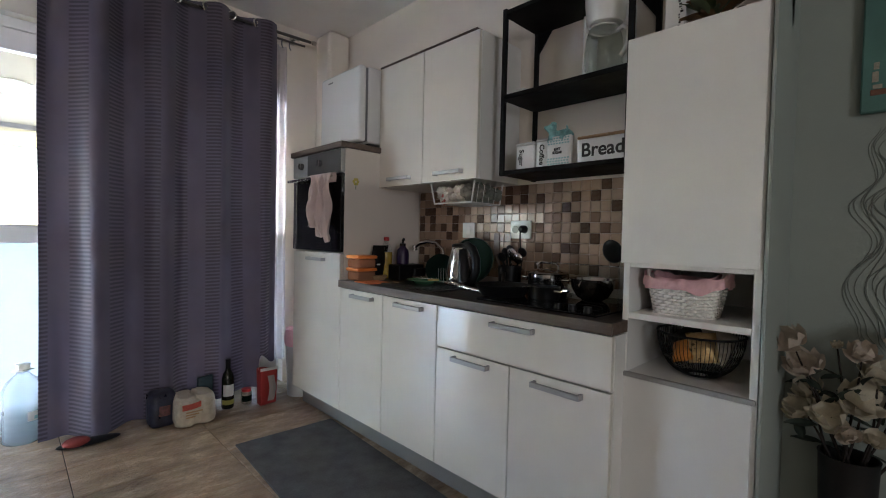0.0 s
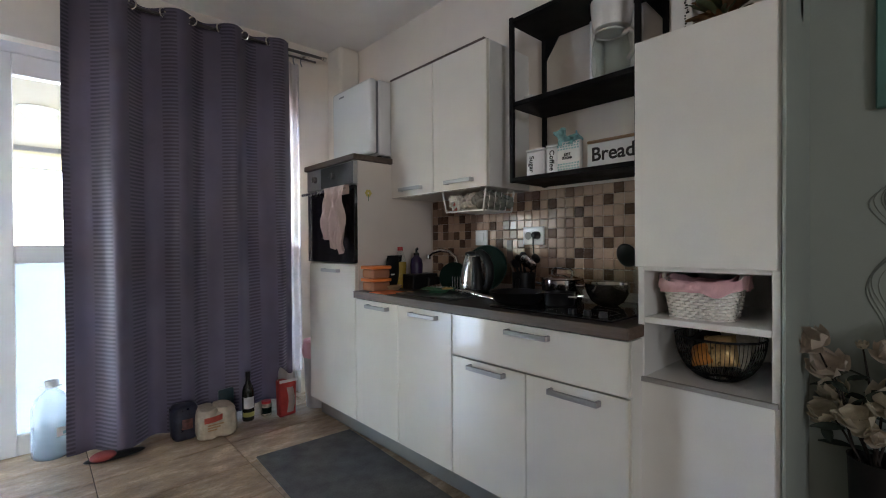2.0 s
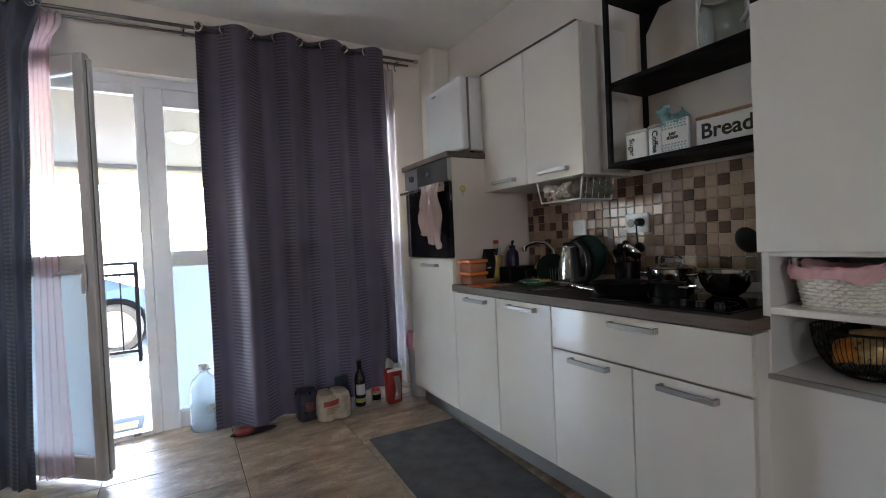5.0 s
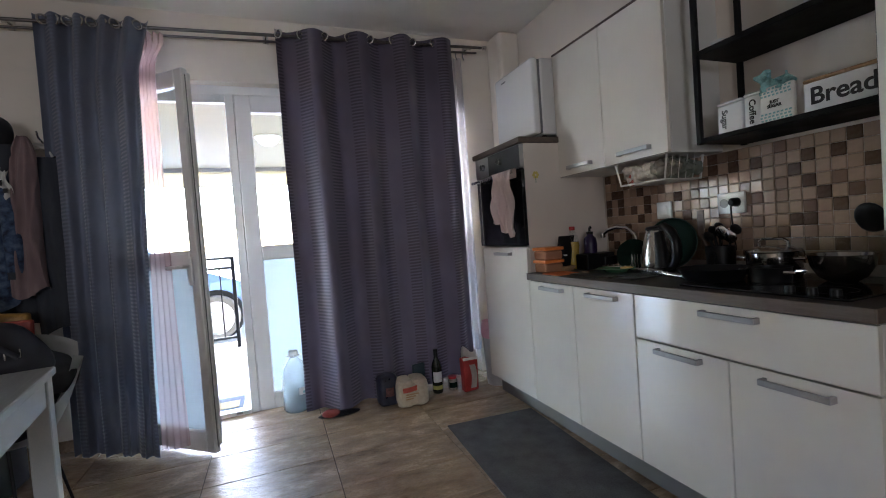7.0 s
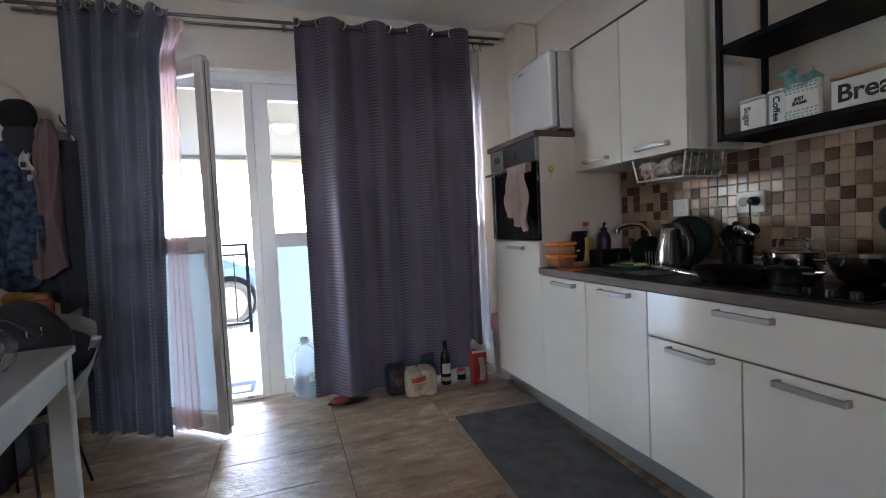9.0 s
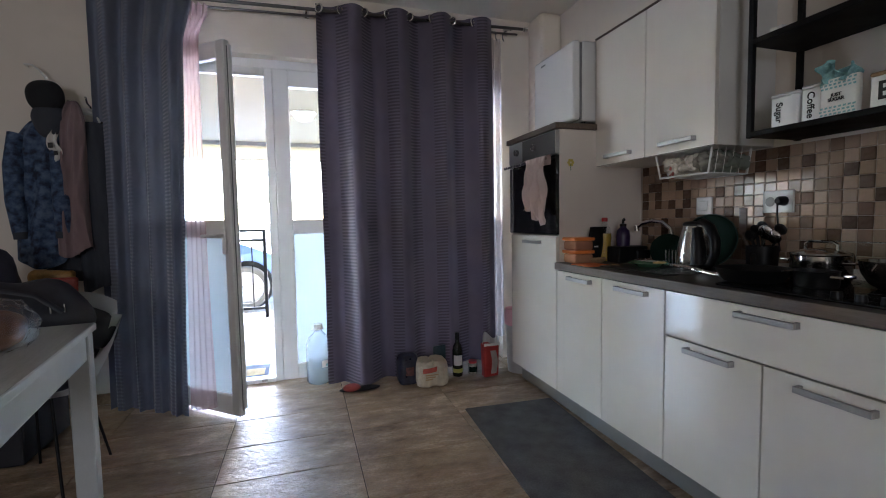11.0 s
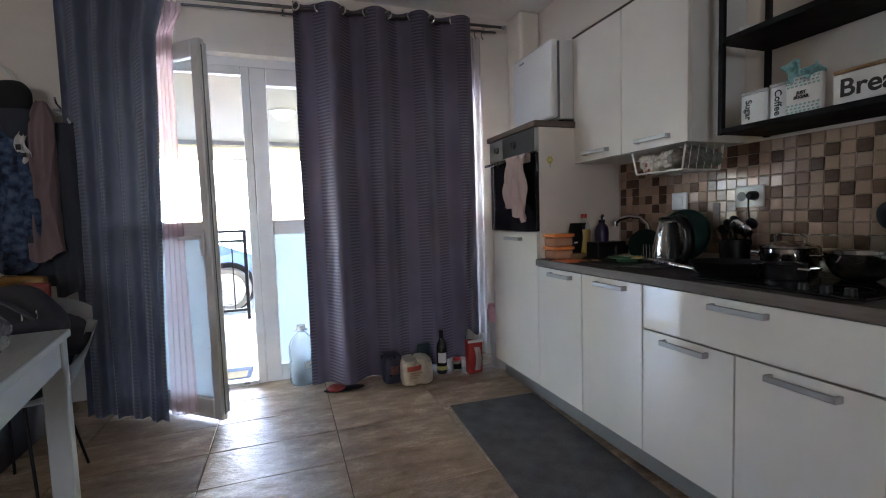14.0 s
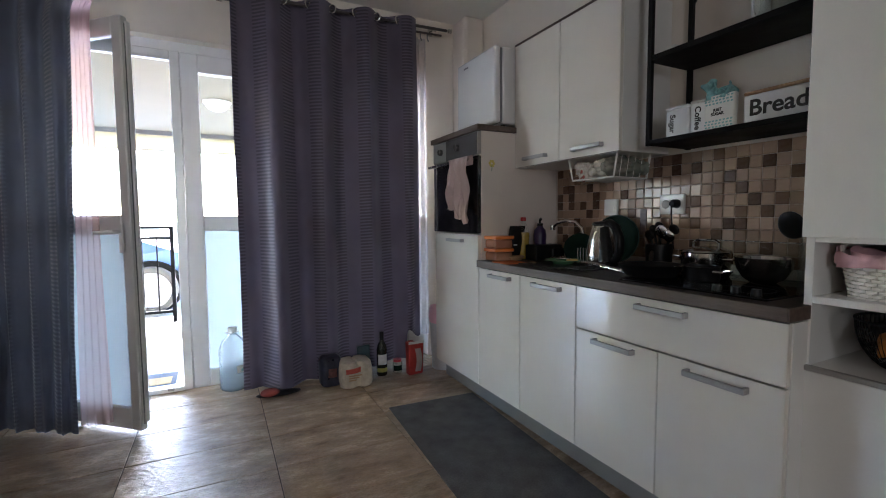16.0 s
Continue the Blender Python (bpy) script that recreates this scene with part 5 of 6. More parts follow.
cm = thing("coffee_maker", "white filter coffee maker with a glass jug", "coffee maker", (1.68, 0.84, S2))
part("base", box((1.61, 0.775, S2), (1.80, 0.915, S2 + 0.0115), 0.005, 3), M_WPLAST, cm, smooth=True)
part("column", box((1.735, 0.775, S2 + 0.012), (1.80, 0.925, S2 + 0.335), 0.014, 3), M_WPLAST, cm, smooth=True)
part("filter_head", lathe([(0, 0.215), (0.062, 0.212), (0.07, 0.216), (0.077, 0.24), (0.083, 0.3), (0.084, 0.33), (0.08, 0.331), (0.078, 0.337), (0, 0.341)], (1.66, 0.85, S2), 36), M_WPLAST, cm, smooth=True)
part("body_side", box((1.625, 0.919, S2 + 0.0118), (1.7345, 0.933, S2 + 0.27), 0.006, 2), M_WPLAST, cm, smooth=True)
part("outlet", lathe([(0, 0.2), (0.028, 0.2), (0.032, 0.2115), (0, 0.2115)], (1.65, 0.85, S2), 20), M_BPLAST, cm, smooth=True)
jug = part("jug", lathe([(0, 0.002), (0.064, 0.002), (0.074, 0.02), (0.077, 0.075), (0.072, 0.135), (0.062, 0.172), (0.063, 0.18)], (1.64, 0.845, S2 + 0.012), 36), pane_glass("jug_glass", (0.88, 0.92, 0.9), 0.04), cm, "clear glass jug", smooth=True)
jug.visible_shadow = False
part("jug_lid", lathe([(0.058, 0.176), (0.061, 0.178), (0.059, 0.184), (0.045, 0.187), (0.03, 0.184), (0, 0.183)], (1.64, 0.845, S2 + 0.012), 30), M_WPLAST, jug, "white jug lid", smooth=True)
part("jug_handle", tube([(1.63, 0.785, S2 + 0.168), (1.62, 0.755, S2 + 0.172), (1.615, 0.732, S2 + 0.15), (1.615, 0.732, S2 + 0.09), (1.625, 0.765, S2 + 0.06)], 0.01, 10), M_WPLAST, jug, smooth=True)


# ---- in and on the tall cabinet ----
M_WICKER = surface("white_wicker", (0.8, 0.765, 0.71), 0.6, vary=0.15, grain=120, relief=0.2)
M_PINKC = cloth("pink_lining", (0.86, 0.52, 0.55), None, 0.1, 0.9, 400)
wk = thing("wicker_basket", "white wicker basket lined with pink cloth", "basket", (1.46, 0.43, 0.9265))


def rim_pt(a, s, lift=0.0):
    """A point round the basket's rounded rectangle at angle a and height share s."""
    hx, hy = 0.066 + 0.016 * s, 0.086 + 0.02 * s
    c, q = math.cos(a), math.sin(a)
    k = (abs(c) ** 4 + abs(q) ** 4) ** -0.25
    return Vector((1.465 + hx * c * k, 0.444 + hy * q * k, 0.9275 + (0.1 + 0.022 * abs(q) ** 3) * s + lift))


for j in range(11):
    s = j / 10
    pts = []
    for k in range(96):
        a = 2 * math.pi * k / 96
        o = 0.0035 * (1 if (k // 2 + j) % 2 else -1)
        p = rim_pt(a, s)
        pts.append(p + Vector((math.cos(a), math.sin(a), 0)) * o)
    part("weave", tube(pts, 0.006, 6, closed=True, flat=0.75), M_WICKER, wk, smooth=True)
for k in range(24):
    a = 2 * math.pi * (k + 0.5) / 24
    part("stake", tube([rim_pt(a, 0), rim_pt(a, 1)], 0.003, 5), M_WICKER, wk)
part("floor", box((1.402, 0.36, 0.927), (1.528, 0.528, 0.933), 0.002), M_WICKER, wk)
lin = sheet(lambda u, v: tuple(rim_pt(2 * math.pi * u, 1.02 - 0.3 * v * (0.75 + 0.5 * noise.noise(Vector((3 * math.cos(6.283 * u), 3 * math.sin(6.283 * u), 1.7))))) + Vector((math.cos(2 * math.pi * u), math.sin(2 * math.pi * u), 0)) * (0.015 + 0.006 * v + 0.006 * noise.noise(Vector((9 * math.cos(6.283 * u), 9 * math.sin(6.283 * u), 2 * v)))) + Vector((0, 0, (0.014 + 0.012 * noise.noise(Vector((4 * math.cos(6.283 * u), 4 * math.sin(6.283 * u), 9)))) * (1 - v)))), 120, 8)
sheet(lambda u, v: tuple(rim_pt(2 * math.pi * u, 1.0 - 0.8 * v) - Vector((math.cos(2 * math.pi * u), math.sin(2 * math.pi * u), 0)) * 0.014 + Vector((0, 0, 0.016 * (1 - v)))), 80, 6, bm=lin)
part("lining", lin, M_PINKC, wk, "pink cloth lining folded over the rim", smooth=180)
for s in (-1, 1):
    y = 0.444 + s * 0.106
    part("grip", tube([(1.43, y, 1.035), (1.437, y + s * 0.006, 1.062), (1.465, y + s * 0.008, 1.07), (1.493, y + s * 0.006, 1.062), (1.50, y, 1.035)], 0.007, 8), M_WICKER, wk, smooth=True)

wb_ = thing("wire_bowl", "black wire fruit bowl holding snack packets", "bowl", (1.49, 0.40, 0.7325))
bc = Vector((1.48, 0.405, 0.733))


def bowl_pt(a, s, r0=0.032, r1=0.125, h=0.135):
    r = r0 + (r1 - r0) * math.sin(s * math.pi / 2)
    return bc + Vector((r * math.cos(a), r * math.sin(a), 0.003 + h * (1 - math.cos(s * math.pi / 2))))


for s in (0, 1):
    part("hoop", tube([bowl_pt(2 * math.pi * k / 48, s) for k in range(48)], 0.0035, 8, closed=True), M_BLACKM, wb_, smooth=True)
for k in range(64):
    a = 2 * math.pi * k / 64
    part("wire", tube([bowl_pt(a, s / 7) for s in range(8)], 0.0011, 5), M_BLACKM, wb_)
M_GOLD = surface("gold_foil", (0.62, 0.45, 0.22), 0.3, 0.7, vary=0.35, scale=30, relief=0.3)
M_ORF = surface("orange_foil", (0.62, 0.25, 0.05), 0.3, 0.35, vary=0.4, scale=25, relief=0.3)
M_PALEF = surface("pale_foil", (0.6, 0.55, 0.46), 0.35, 0.3, vary=0.25, scale=25, relief=0.3)
SNACKS = (
    ("orange foil snack packet in the wire bowl", M_ORF, (1.435, 0.44, 0.812), (-0.8, 0.3, 0.6), 0.065, 0.075),
    ("golden foil snack packet in the wire bowl", M_GOLD, (1.45, 0.39, 0.83), (-0.85, -0.2, 0.55), 0.085, 0.1),
    ("pale foil snack packet in the wire bowl", M_PALEF, (1.50, 0.37, 0.835), (-0.7, -0.2, 0.6), 0.1, 0.12),
    ("dark snack packet in the wire bowl", M_BPLAST, (1.49, 0.445, 0.83), (-0.7, 0.3, 0.5), 0.11, 0.12),
)
for k, (label, m_, at, facing, w, h) in enumerate(SNACKS):
    t_ = thing("snack_packet", label, "packet", (0, 0, 0), "packets in the bowl")
    bm = bmesh.new()
    for side in (-1, 1):
        sheet(lambda u, v: (w * (u - 0.5), h * (v - 0.5), side * 0.02 * (math.sin(u * math.pi) * math.sin(v * math.pi)) ** 0.6), 14, 16, bm=bm)
    bmesh.ops.remove_doubles(bm, verts=bm.verts, dist=0.0008)
    bumpy(bm, 0.006, 40, k)
    part("pouch", bm, m_, t_, smooth=True, centre=False)
    t_.matrix_basis = Matrix.Translation(at) @ Vector(facing).to_track_quat("Z", "Y").to_matrix().to_4x4() @ pose(0, 0, 0, 0, 0, (25, 8, -20, 40)[k])

tb_ = thing("decorated_box", "white cardboard box with dark speckled print on the tall cabinet", "box", (1.47, 0.5, 1.812))
part("carton", box((1.45, 0.475, 1.8115), (1.62, 0.54, 2.06), 0.003), M_PAPERW, tb_)
for k in range(26):
    y, z = random.uniform(0.478, 0.494), 1.83 + 0.0085 * k
    part("speckle", box((1.4485, y, z), (1.4497, y + random.uniform(0.003, 0.01), z + random.uniform(0.003, 0.007))), M_PRINT, tb_)
pp = thing("potted_plant", "white pot of dried brown and green leaves on the tall cabinet", "plant", (1.48, 0.4, 1.812))
part("pot", lathe([(0, 0), (0.032, 0), (0.04, 0.016), (0.043, 0.042), (0.045, 0.046), (0.039, 0.046), (0.036, 0.04), (0, 0.036)], (1.48, 0.40, 1.8115), 30), M_WPLAST, pp, smooth=True)
M_LEAFB = surface("dried_leaf", (0.14, 0.075, 0.03), 0.7, vary=0.5, scale=20)
M_LEAFG = surface("olive_leaf", (0.06, 0.075, 0.03), 0.6, vary=0.4, scale=20)


def leaf_bm(length, width, bend, m):
    bm = sheet(lambda u, v: (width * (u - 0.5) * math.sin(math.pi * min(0.98, v + 0.02)) ** 0.8, length * v, bend * v * v + 0.15 * width * abs(2 * u - 1)), 4, 8)
    bmesh.ops.transform(bm, matrix=m, verts=bm.verts)
    return bm


for k in range(46):
    a = random.uniform(0, 360)
    e = random.uniform(0, 65)
    m = Matrix.Translation((1.48, 0.39, 1.848)) @ pose(0, 0, 0, e, 0, a) @ Matrix.Translation((0, random.uniform(0.02, 0.06), 0))
    part("leaf", leaf_bm(random.uniform(0.05, 0.1), random.uniform(0.02, 0.04), -0.02, m), M_LEAFB if k % 3 else M_LEAFG, pp, smooth=True)
# white triangle put in for a bit of brightly lit wall
pk2 = thing("lit_wall_corner", "white triangle standing in for a lit corner of wall", "paper", (1.52, 0.207, 1.8))
bm = bmesh.new()
bm.faces.new([bm.verts.new(p) for p in ((1.50, 0.2065, 1.90), (1.54, 0.2065, 1.90), (1.54, 0.2065, 1.80), (1.533, 0.2065, 1.80))])
bmesh.ops.solidify(bm, geom=bm.faces[:], thickness=0.0008)
part("paper", bm, M_PAPERW, pk2)


# ---- flowers, picture and decal beside the tall cabinet ----
M_VASE = surface("black_matt_vase", (0.006, 0.0055, 0.006), 0.6, vary=0.2, relief=0.02)
M_PETAL = cloth("cream_petal", (0.66, 0.6, 0.46), None, 0.2, 0.8, 300)
M_PETALP = cloth("pink_petal", (0.63, 0.54, 0.44), None, 0.2, 0.8, 300)
M_TWIG = surface("dark_twig", (0.03, 0.022, 0.018), 0.8, vary=0.3)
M_DLEAF = surface("dull_green_leaf", (0.035, 0.05, 0.038), 0.6, vary=0.4, scale=20)
vs_ = thing("floor_vase", "tall black floor vase", "vase", (1.575, 0.046, 0))
part("body", lathe([(0, 0), (0.05, 0), (0.053, 0.02), (0.058, 0.3), (0.067, 0.568), (0.069, 0.572), (0.063, 0.572), (0.054, 0.3), (0, 0.28)], (1.575, 0.046, 0.0), 36), M_VASE, vs_, smooth=True)
fl = thing("flower_bouquet", "artificial cream magnolia branches standing in the vase", "flowers", (1.575, 0.046, 0.3))
heads = [(1.535, 0.179, 0.877, 0.0475, 1), (1.545, 0.146, 0.808, 0.0522, 1), (1.555, 0.019, 0.732, 0.0617, 0), (1.535, 0.084, 0.68, 0.0522, 0), (1.575, 0.15, 0.671, 0.0475, 0), (1.575, -0.002, 0.813, 0.0475, 0), (1.545, 0.027, 0.865, 0.038, 1), (1.575, 0.081, 0.875, 0.0171, 0), (1.615, 0.141, 0.723, 0.0427, 0), (1.515, 0.046, 0.647, 0.0285, 1), (1.535, -0.002, 0.647, 0.0285, 0), (1.595, -0.058, 0.78, 0.0522, 0), (1.575, -0.049, 0.894, 0.0475, 1), (1.615, -0.097, 0.704, 0.0475, 0)]
for k, (x, y, z, r, pink) in enumerate(heads):
    r *= 0.8
    base = Vector((1.575 + random.uniform(-0.02, 0.02), 0.046 + random.uniform(-0.03, 0.03), 0.45))
    tip = Vector((x, y, z))
    mid = (base + tip) / 2 + Vector((0.01, 0.25 * (y - 0.055) - 0.01, 0.06))
    pts = [(base * (1 - t) ** 2 + 2 * t * (1 - t) * mid + tip * t * t) for t in [i / 10 for i in range(11)]]
    part("branch", tube(pts, [0.0045 - 0.0025 * i / 10 for i in range(11)], 6), M_TWIG, fl, "dark twig", smooth=True)
    out = (tip - Vector((1.575, 0.046, 0.6))).normalized() + Vector((-0.6, 0, 0))
    turn = out.normalized().to_track_quat("Z", "Y").to_matrix().to_4x4()
    for q in range(7):
        ring = 0 if q < 2 else 1
        a = q * (120 if ring == 0 else 72) + 40 * ring + 11 * k
        open_ = 35 + 10 * q if ring == 0 else 64 + 16 * ((q + k) % 3)
        m = Matrix.Translation(tip) @ turn @ pose(0, 0, 0, 0, 0, a) @ pose(0, 0, 0, 90 - open_, 0, 0)
        bm = sheet(lambda u, v: (r * 1.5 * (u - 0.5) * math.sin(math.pi * min(0.97, 0.1 + 0.8 * v)) ** 0.5, r * 1.25 * v, r * (0.3 * v * v - 0.35 * math.sin(math.pi * v)) + r * 0.3 * (2 * u - 1) ** 2 * v + r * 0.1 * math.sin(9 * u + 2 * q) * v), 8, 7)
        bmesh.ops.transform(bm, matrix=m, verts=bm.verts)
        part("petal", bm, M_PETALP if pink else M_PETAL, fl, smooth=180)
for k in range(34):
    a = random.uniform(0, 360)
    m = Matrix.Translation((1.58 + random.uniform(-0.05, 0.05), 0.046 + random.uniform(-0.12, 0.1), random.uniform(0.56, 0.82))) @ pose(0, 0, 0, random.uniform(-10, 70), random.uniform(-30, 30), a)
    part("leaf", leaf_bm(random.uniform(0.05, 0.09), random.uniform(0.02, 0.035), -0.015, m), M_DLEAF, fl, "dull green leaf", smooth=True)

pic = thing("canvas_picture", "teal canvas picture with brown shapes on the wall", "picture", (SX - 0.015, -0.15, 1.54))
M_CANV = surface("teal_canvas", (0.10, 0.21, 0.185), 0.8, vary=0.25, scale=5, grain=500, relief=0.2)
part("canvas", box((SX - 0.026, -0.39, 1.541), (SX - 0.001, 0.061, 2.085), 0.004), M_CANV, pic)
M_BROWN = surface("brown_paint", (0.22, 0.10, 0.06), 0.8, vary=0.35, scale=20)
M_PALEP = surface("pale_paint", (0.42, 0.38, 0.30), 0.8, vary=0.3, scale=20)
for k, (y, z, w, h) in enumerate([(0.04, 1.588, 0.05, 0.016), (0.036, 1.606, 0.02, 0.012), (0.038, 1.625, 0.014, 0.03), (0.036, 1.66, 0.012, 0.02), (0.0, 1.745, 0.03, 0.03), (0.008, 1.79, 0.022, 0.03), (0.02, 1.85, 0.04, 0.022), (-0.06, 1.66, 0.05, 0.1), (-0.15, 1.74, 0.06, 0.16)]):
    bm = bumpy(box((SX - 0.0275, y - w, z), (SX - 0.0258, y, z + h), 0.0006, 1), 0.0015, 60, k)
    part("brush_mark", bm, M_PALEP if k in (1, 2, 3) else M_BROWN, pic)
dec = thing("wall_decal", "curling hair-like grey line decal on the wall", "decal", (SX, 0.0, 1.0))
M_DEC = surface("grey_vinyl", (0.175, 0.197, 0.178), 0.6, vary=0.15)
WAVE = [(0.015, 1.50), (0.043, 1.441), (0.02, 1.36), (0.072, 1.27), (0.024, 1.17), (0.084, 1.035), (0.04, 0.90), (0.01, 0.84)]


def lock(shift, spread, lift, seed):
    """One strand of the decal: a smooth line through the turns of the wave, each turn a little off."""
    knots = [(y - shift - spread * math.sin(1.7 * k + seed), z + lift + 0.008 * math.sin(2.3 * k + seed)) for k, (y, z) in enumerate(WAVE)]
    out = []
    for k in range(len(knots) - 1):
        for i in range(8):
            f = (1 - math.cos(math.pi * i / 8)) / 2
            out.append((SX - 0.0012, knots[k][0] * (1 - f) + knots[k + 1][0] * f, knots[k][1] + (knots[k + 1][1] - knots[k][1]) * i / 8))
    return out


for k in range(13):
    pts = lock(0.007 * k + 0.0012 * k * (k % 3), 0.004 + 0.0012 * k, 0.006 * ((k * 5) % 4), 0.9 * k)
    if k % 4 == 3:
        pts = pts[6:40]
    n_ = len(pts) - 1
    part("line", tube(pts, [0.0006 + 0.0014 * math.sin(math.pi * i / n_) * (0.55 + 0.45 * math.sin(i * 0.35 + k)) for i in range(n_ + 1)], 6), M_DEC, dec, smooth=True)


# ---- on the floor by the curtain ----
rug = thing("floor_mat", "dark grey ribbed kitchen mat on the tiles", "mat", (1.0, 1.5, 0.001))
bm = box((0.766, 0.42, 0.0012), (1.335, 2.445, 0.009), 0.003)
bmesh.ops.rotate(bm, cent=(0.766, 2.445, 0), matrix=Matrix.Rotation(radians(-3.0), 3, "Z"), verts=bm.verts)
part("mat", bm, M_RUG, rug)

wbt = thing("water_bottle", "large clear plastic water bottle standing by the glass", "bottle", (-0.055, 3.26, 0))
B = (-0.055, 3.262, 0.001)
prof_ = [(0.0, 0.0), (0.08, 0.0), (0.09, 0.015)]
for k in range(5):
    z = 0.03 + 0.04 * k
    prof_ += [(0.092, z), (0.0905, z + 0.006), (0.0905, z + 0.028)]
prof_ += [(0.092, 0.235), (0.09, 0.275), (0.07, 0.325), (0.035, 0.36), (0.026, 0.37), (0.026, 0.395)]
wb2 = part("body", lathe(prof_, B, 36), milky("clear_bottle_plastic", (0.52, 0.59, 0.625), 0.62), wbt, smooth=True)
wb2.visible_shadow = False
part("water", lathe([(0, 0.004), (0.082, 0.006), (0.087, 0.165), (0, 0.165)], B, 28), milky("water", (0.38, 0.47, 0.53), 0.48), wbt, smooth=True).visible_shadow = False
part("cap", lathe([(0.03, 0.392), (0.031, 0.418), (0, 0.42)], B, 20), M_PAPERW, wbt, "white screw cap", smooth=True)
part("carry_ring", tube([(B[0] - 0.045, B[1], 0.386), (B[0], B[1] - 0.035, 0.388), (B[0] + 0.045, B[1], 0.386), (B[0], B[1] + 0.035, 0.388)], 0.004, 6, closed=True), M_WPLAST, wbt)
bm = sheet(lambda u, v: (B[0] + 0.0935 * math.cos(-0.2 - 1.2 * u), B[1] + 0.0935 * math.sin(-0.2 - 1.2 * u), 0.125 + 0.05 * v), 12, 3)
part("label_sticker", bm, M_PAPERW, wbt, "white printed label", smooth=True)
for a0, a1, z0, z1, m_ in ((-0.35, -0.55, 0.138, 0.162, M_GREYP), (-0.85, -1.1, 0.132, 0.15, M_TURQ)):
    part("print", sheet(lambda u, v: (B[0] + 0.0945 * math.cos(a0 + (a1 - a0) * u), B[1] + 0.0945 * math.sin(a0 + (a1 - a0) * u), z0 + (z1 - z0) * v), 6, 2), m_, wbt, smooth=True)

slp = thing("slipper", "red and black slipper under the curtain's hem", "slipper", (0.2, 3.0, 0))
bm = bmesh.new()
bmesh.ops.create_uvsphere(bm, u_segments=24, v_segments=12, radius=1, matrix=Matrix.Translation((0.2, 2.985, 0.013)) @ Matrix.Diagonal((0.14, 0.052, 0.012, 1)))
part("sole", bm, M_BPLAST, slp, smooth=True)
bm = bmesh.new()
bmesh.ops.create_uvsphere(bm, u_segments=24, v_segments=12, radius=1, matrix=Matrix.Translation((0.145, 2.98, 0.026)) @ Matrix.Diagonal((0.06, 0.048, 0.026, 1)))
part("upper", bm, surface("red_fabric", (0.26, 0.045, 0.04), 0.8, vary=0.2, relief=0.2), slp, "red fabric upper", smooth=True)

M_BEIGEB = surface("beige_wrapped_pack", (0.56, 0.485, 0.38), 0.55, vary=0.15, grain=40, relief=0.3)
pack = thing("wrapped_rolls", "beige plastic-wrapped pack with a red label on the floor", "pack", (0.71, 2.93, 0))
for x in (0.645, 0.745):
    for y in (2.905, 2.985):
        bm = lathe([(0, 0.0), (0.046, 0.0), (0.058, 0.012), (0.06, 0.09), (0.058, 0.158), (0.045, 0.175), (0, 0.178)], (x, y, 0.001), 24)
        bumpy(bm, 0.006, 22, x + y)
        part("roll", bm, M_BEIGEB, pack, smooth=True)
bm = sheet(lambda u, v: (0.612 + 0.1 * u, 2.834 + 0.012 * (2 * u - 1) ** 2, 0.108 + 0.034 * v + 0.008 * u), 12, 3)
part("label_band", bm, surface("red_label", (0.5, 0.09, 0.06), 0.5, vary=0.25, scale=40), pack, "red printed label")
part("skin", bumpy(box((0.588, 2.852, 0.004), (0.802, 3.04, 0.162), 0.03, 3), 0.006, 18, 2), M_BEIGEB, pack, smooth=True)
for k, (z, w) in enumerate(((0.09, 0.09), (0.075, 0.07), (0.06, 0.05))):
    part("print_bar", box((0.63, 2.8415, z), (0.63 + w, 2.8435, z + 0.007)), M_CARAMEL, pack)

bgk = thing("refuse_pack", "dark blue and black crumpled packet on the floor", "packet", (0.555, 3.02, 0))
bm = bumpy(box((0.478, 2.955, 0.001), (0.612, 3.06, 0.205), 0.035, 5), 0.022, 13, 7)
part("pouch", bm, surface("dark_printed_foil", (0.03, 0.032, 0.055), 0.3, vary=0.6, scale=14), bgk, smooth=True)
part("print", bumpy(sheet(lambda u, v: (0.515 + 0.06 * u, 2.95 - 0.006 * math.sin(math.pi * u), 0.07 + 0.06 * v), 8, 6), 0.004, 30, 2), surface("dull_red_print", (0.16, 0.06, 0.05), 0.4, vary=0.6, scale=30), bgk, "dull red print", smooth=True)
bg2 = thing("refuse_pack", "small dark turquoise packet behind the beige pack", "packet", (0.80, 3.08, 0))
bm = bumpy(box((0.75, 3.06, 0.001), (0.85, 3.10, 0.23), 0.015, 4), 0.012, 16, 9)
part("pouch", bm, surface("dark_teal_foil", (0.015, 0.04, 0.05), 0.4, vary=0.4, scale=14), bg2, smooth=True)

M_WINE = surface("dark_bottle_glass", (0.01, 0.014, 0.008), 0.07, vary=0.1, relief=0)
wn_ = bottle("wine_bottle", "dark wine bottle with a white label on the floor", "bottle", (0.925, 3.03, 0.001), [(0, 0), (0.035, 0), (0.038, 0.008), (0.038, 0.19), (0.03, 0.225), (0.016, 0.25), (0.0145, 0.3), (0, 0.3)], M_WINE, [(0.0155, 0.25), (0.0165, 0.322), (0, 0.324)], M_BPLAST)
bm = sheet(lambda u, v: (0.925 + 0.0386 * math.cos(math.pi * (1.15 + 0.6 * u)), 3.03 + 0.0386 * math.sin(math.pi * (1.15 + 0.6 * u)), 0.085 + 0.075 * v), 14, 2)
part("paper_label", bm, M_PAPERW, wn_, "white paper label", smooth=True)
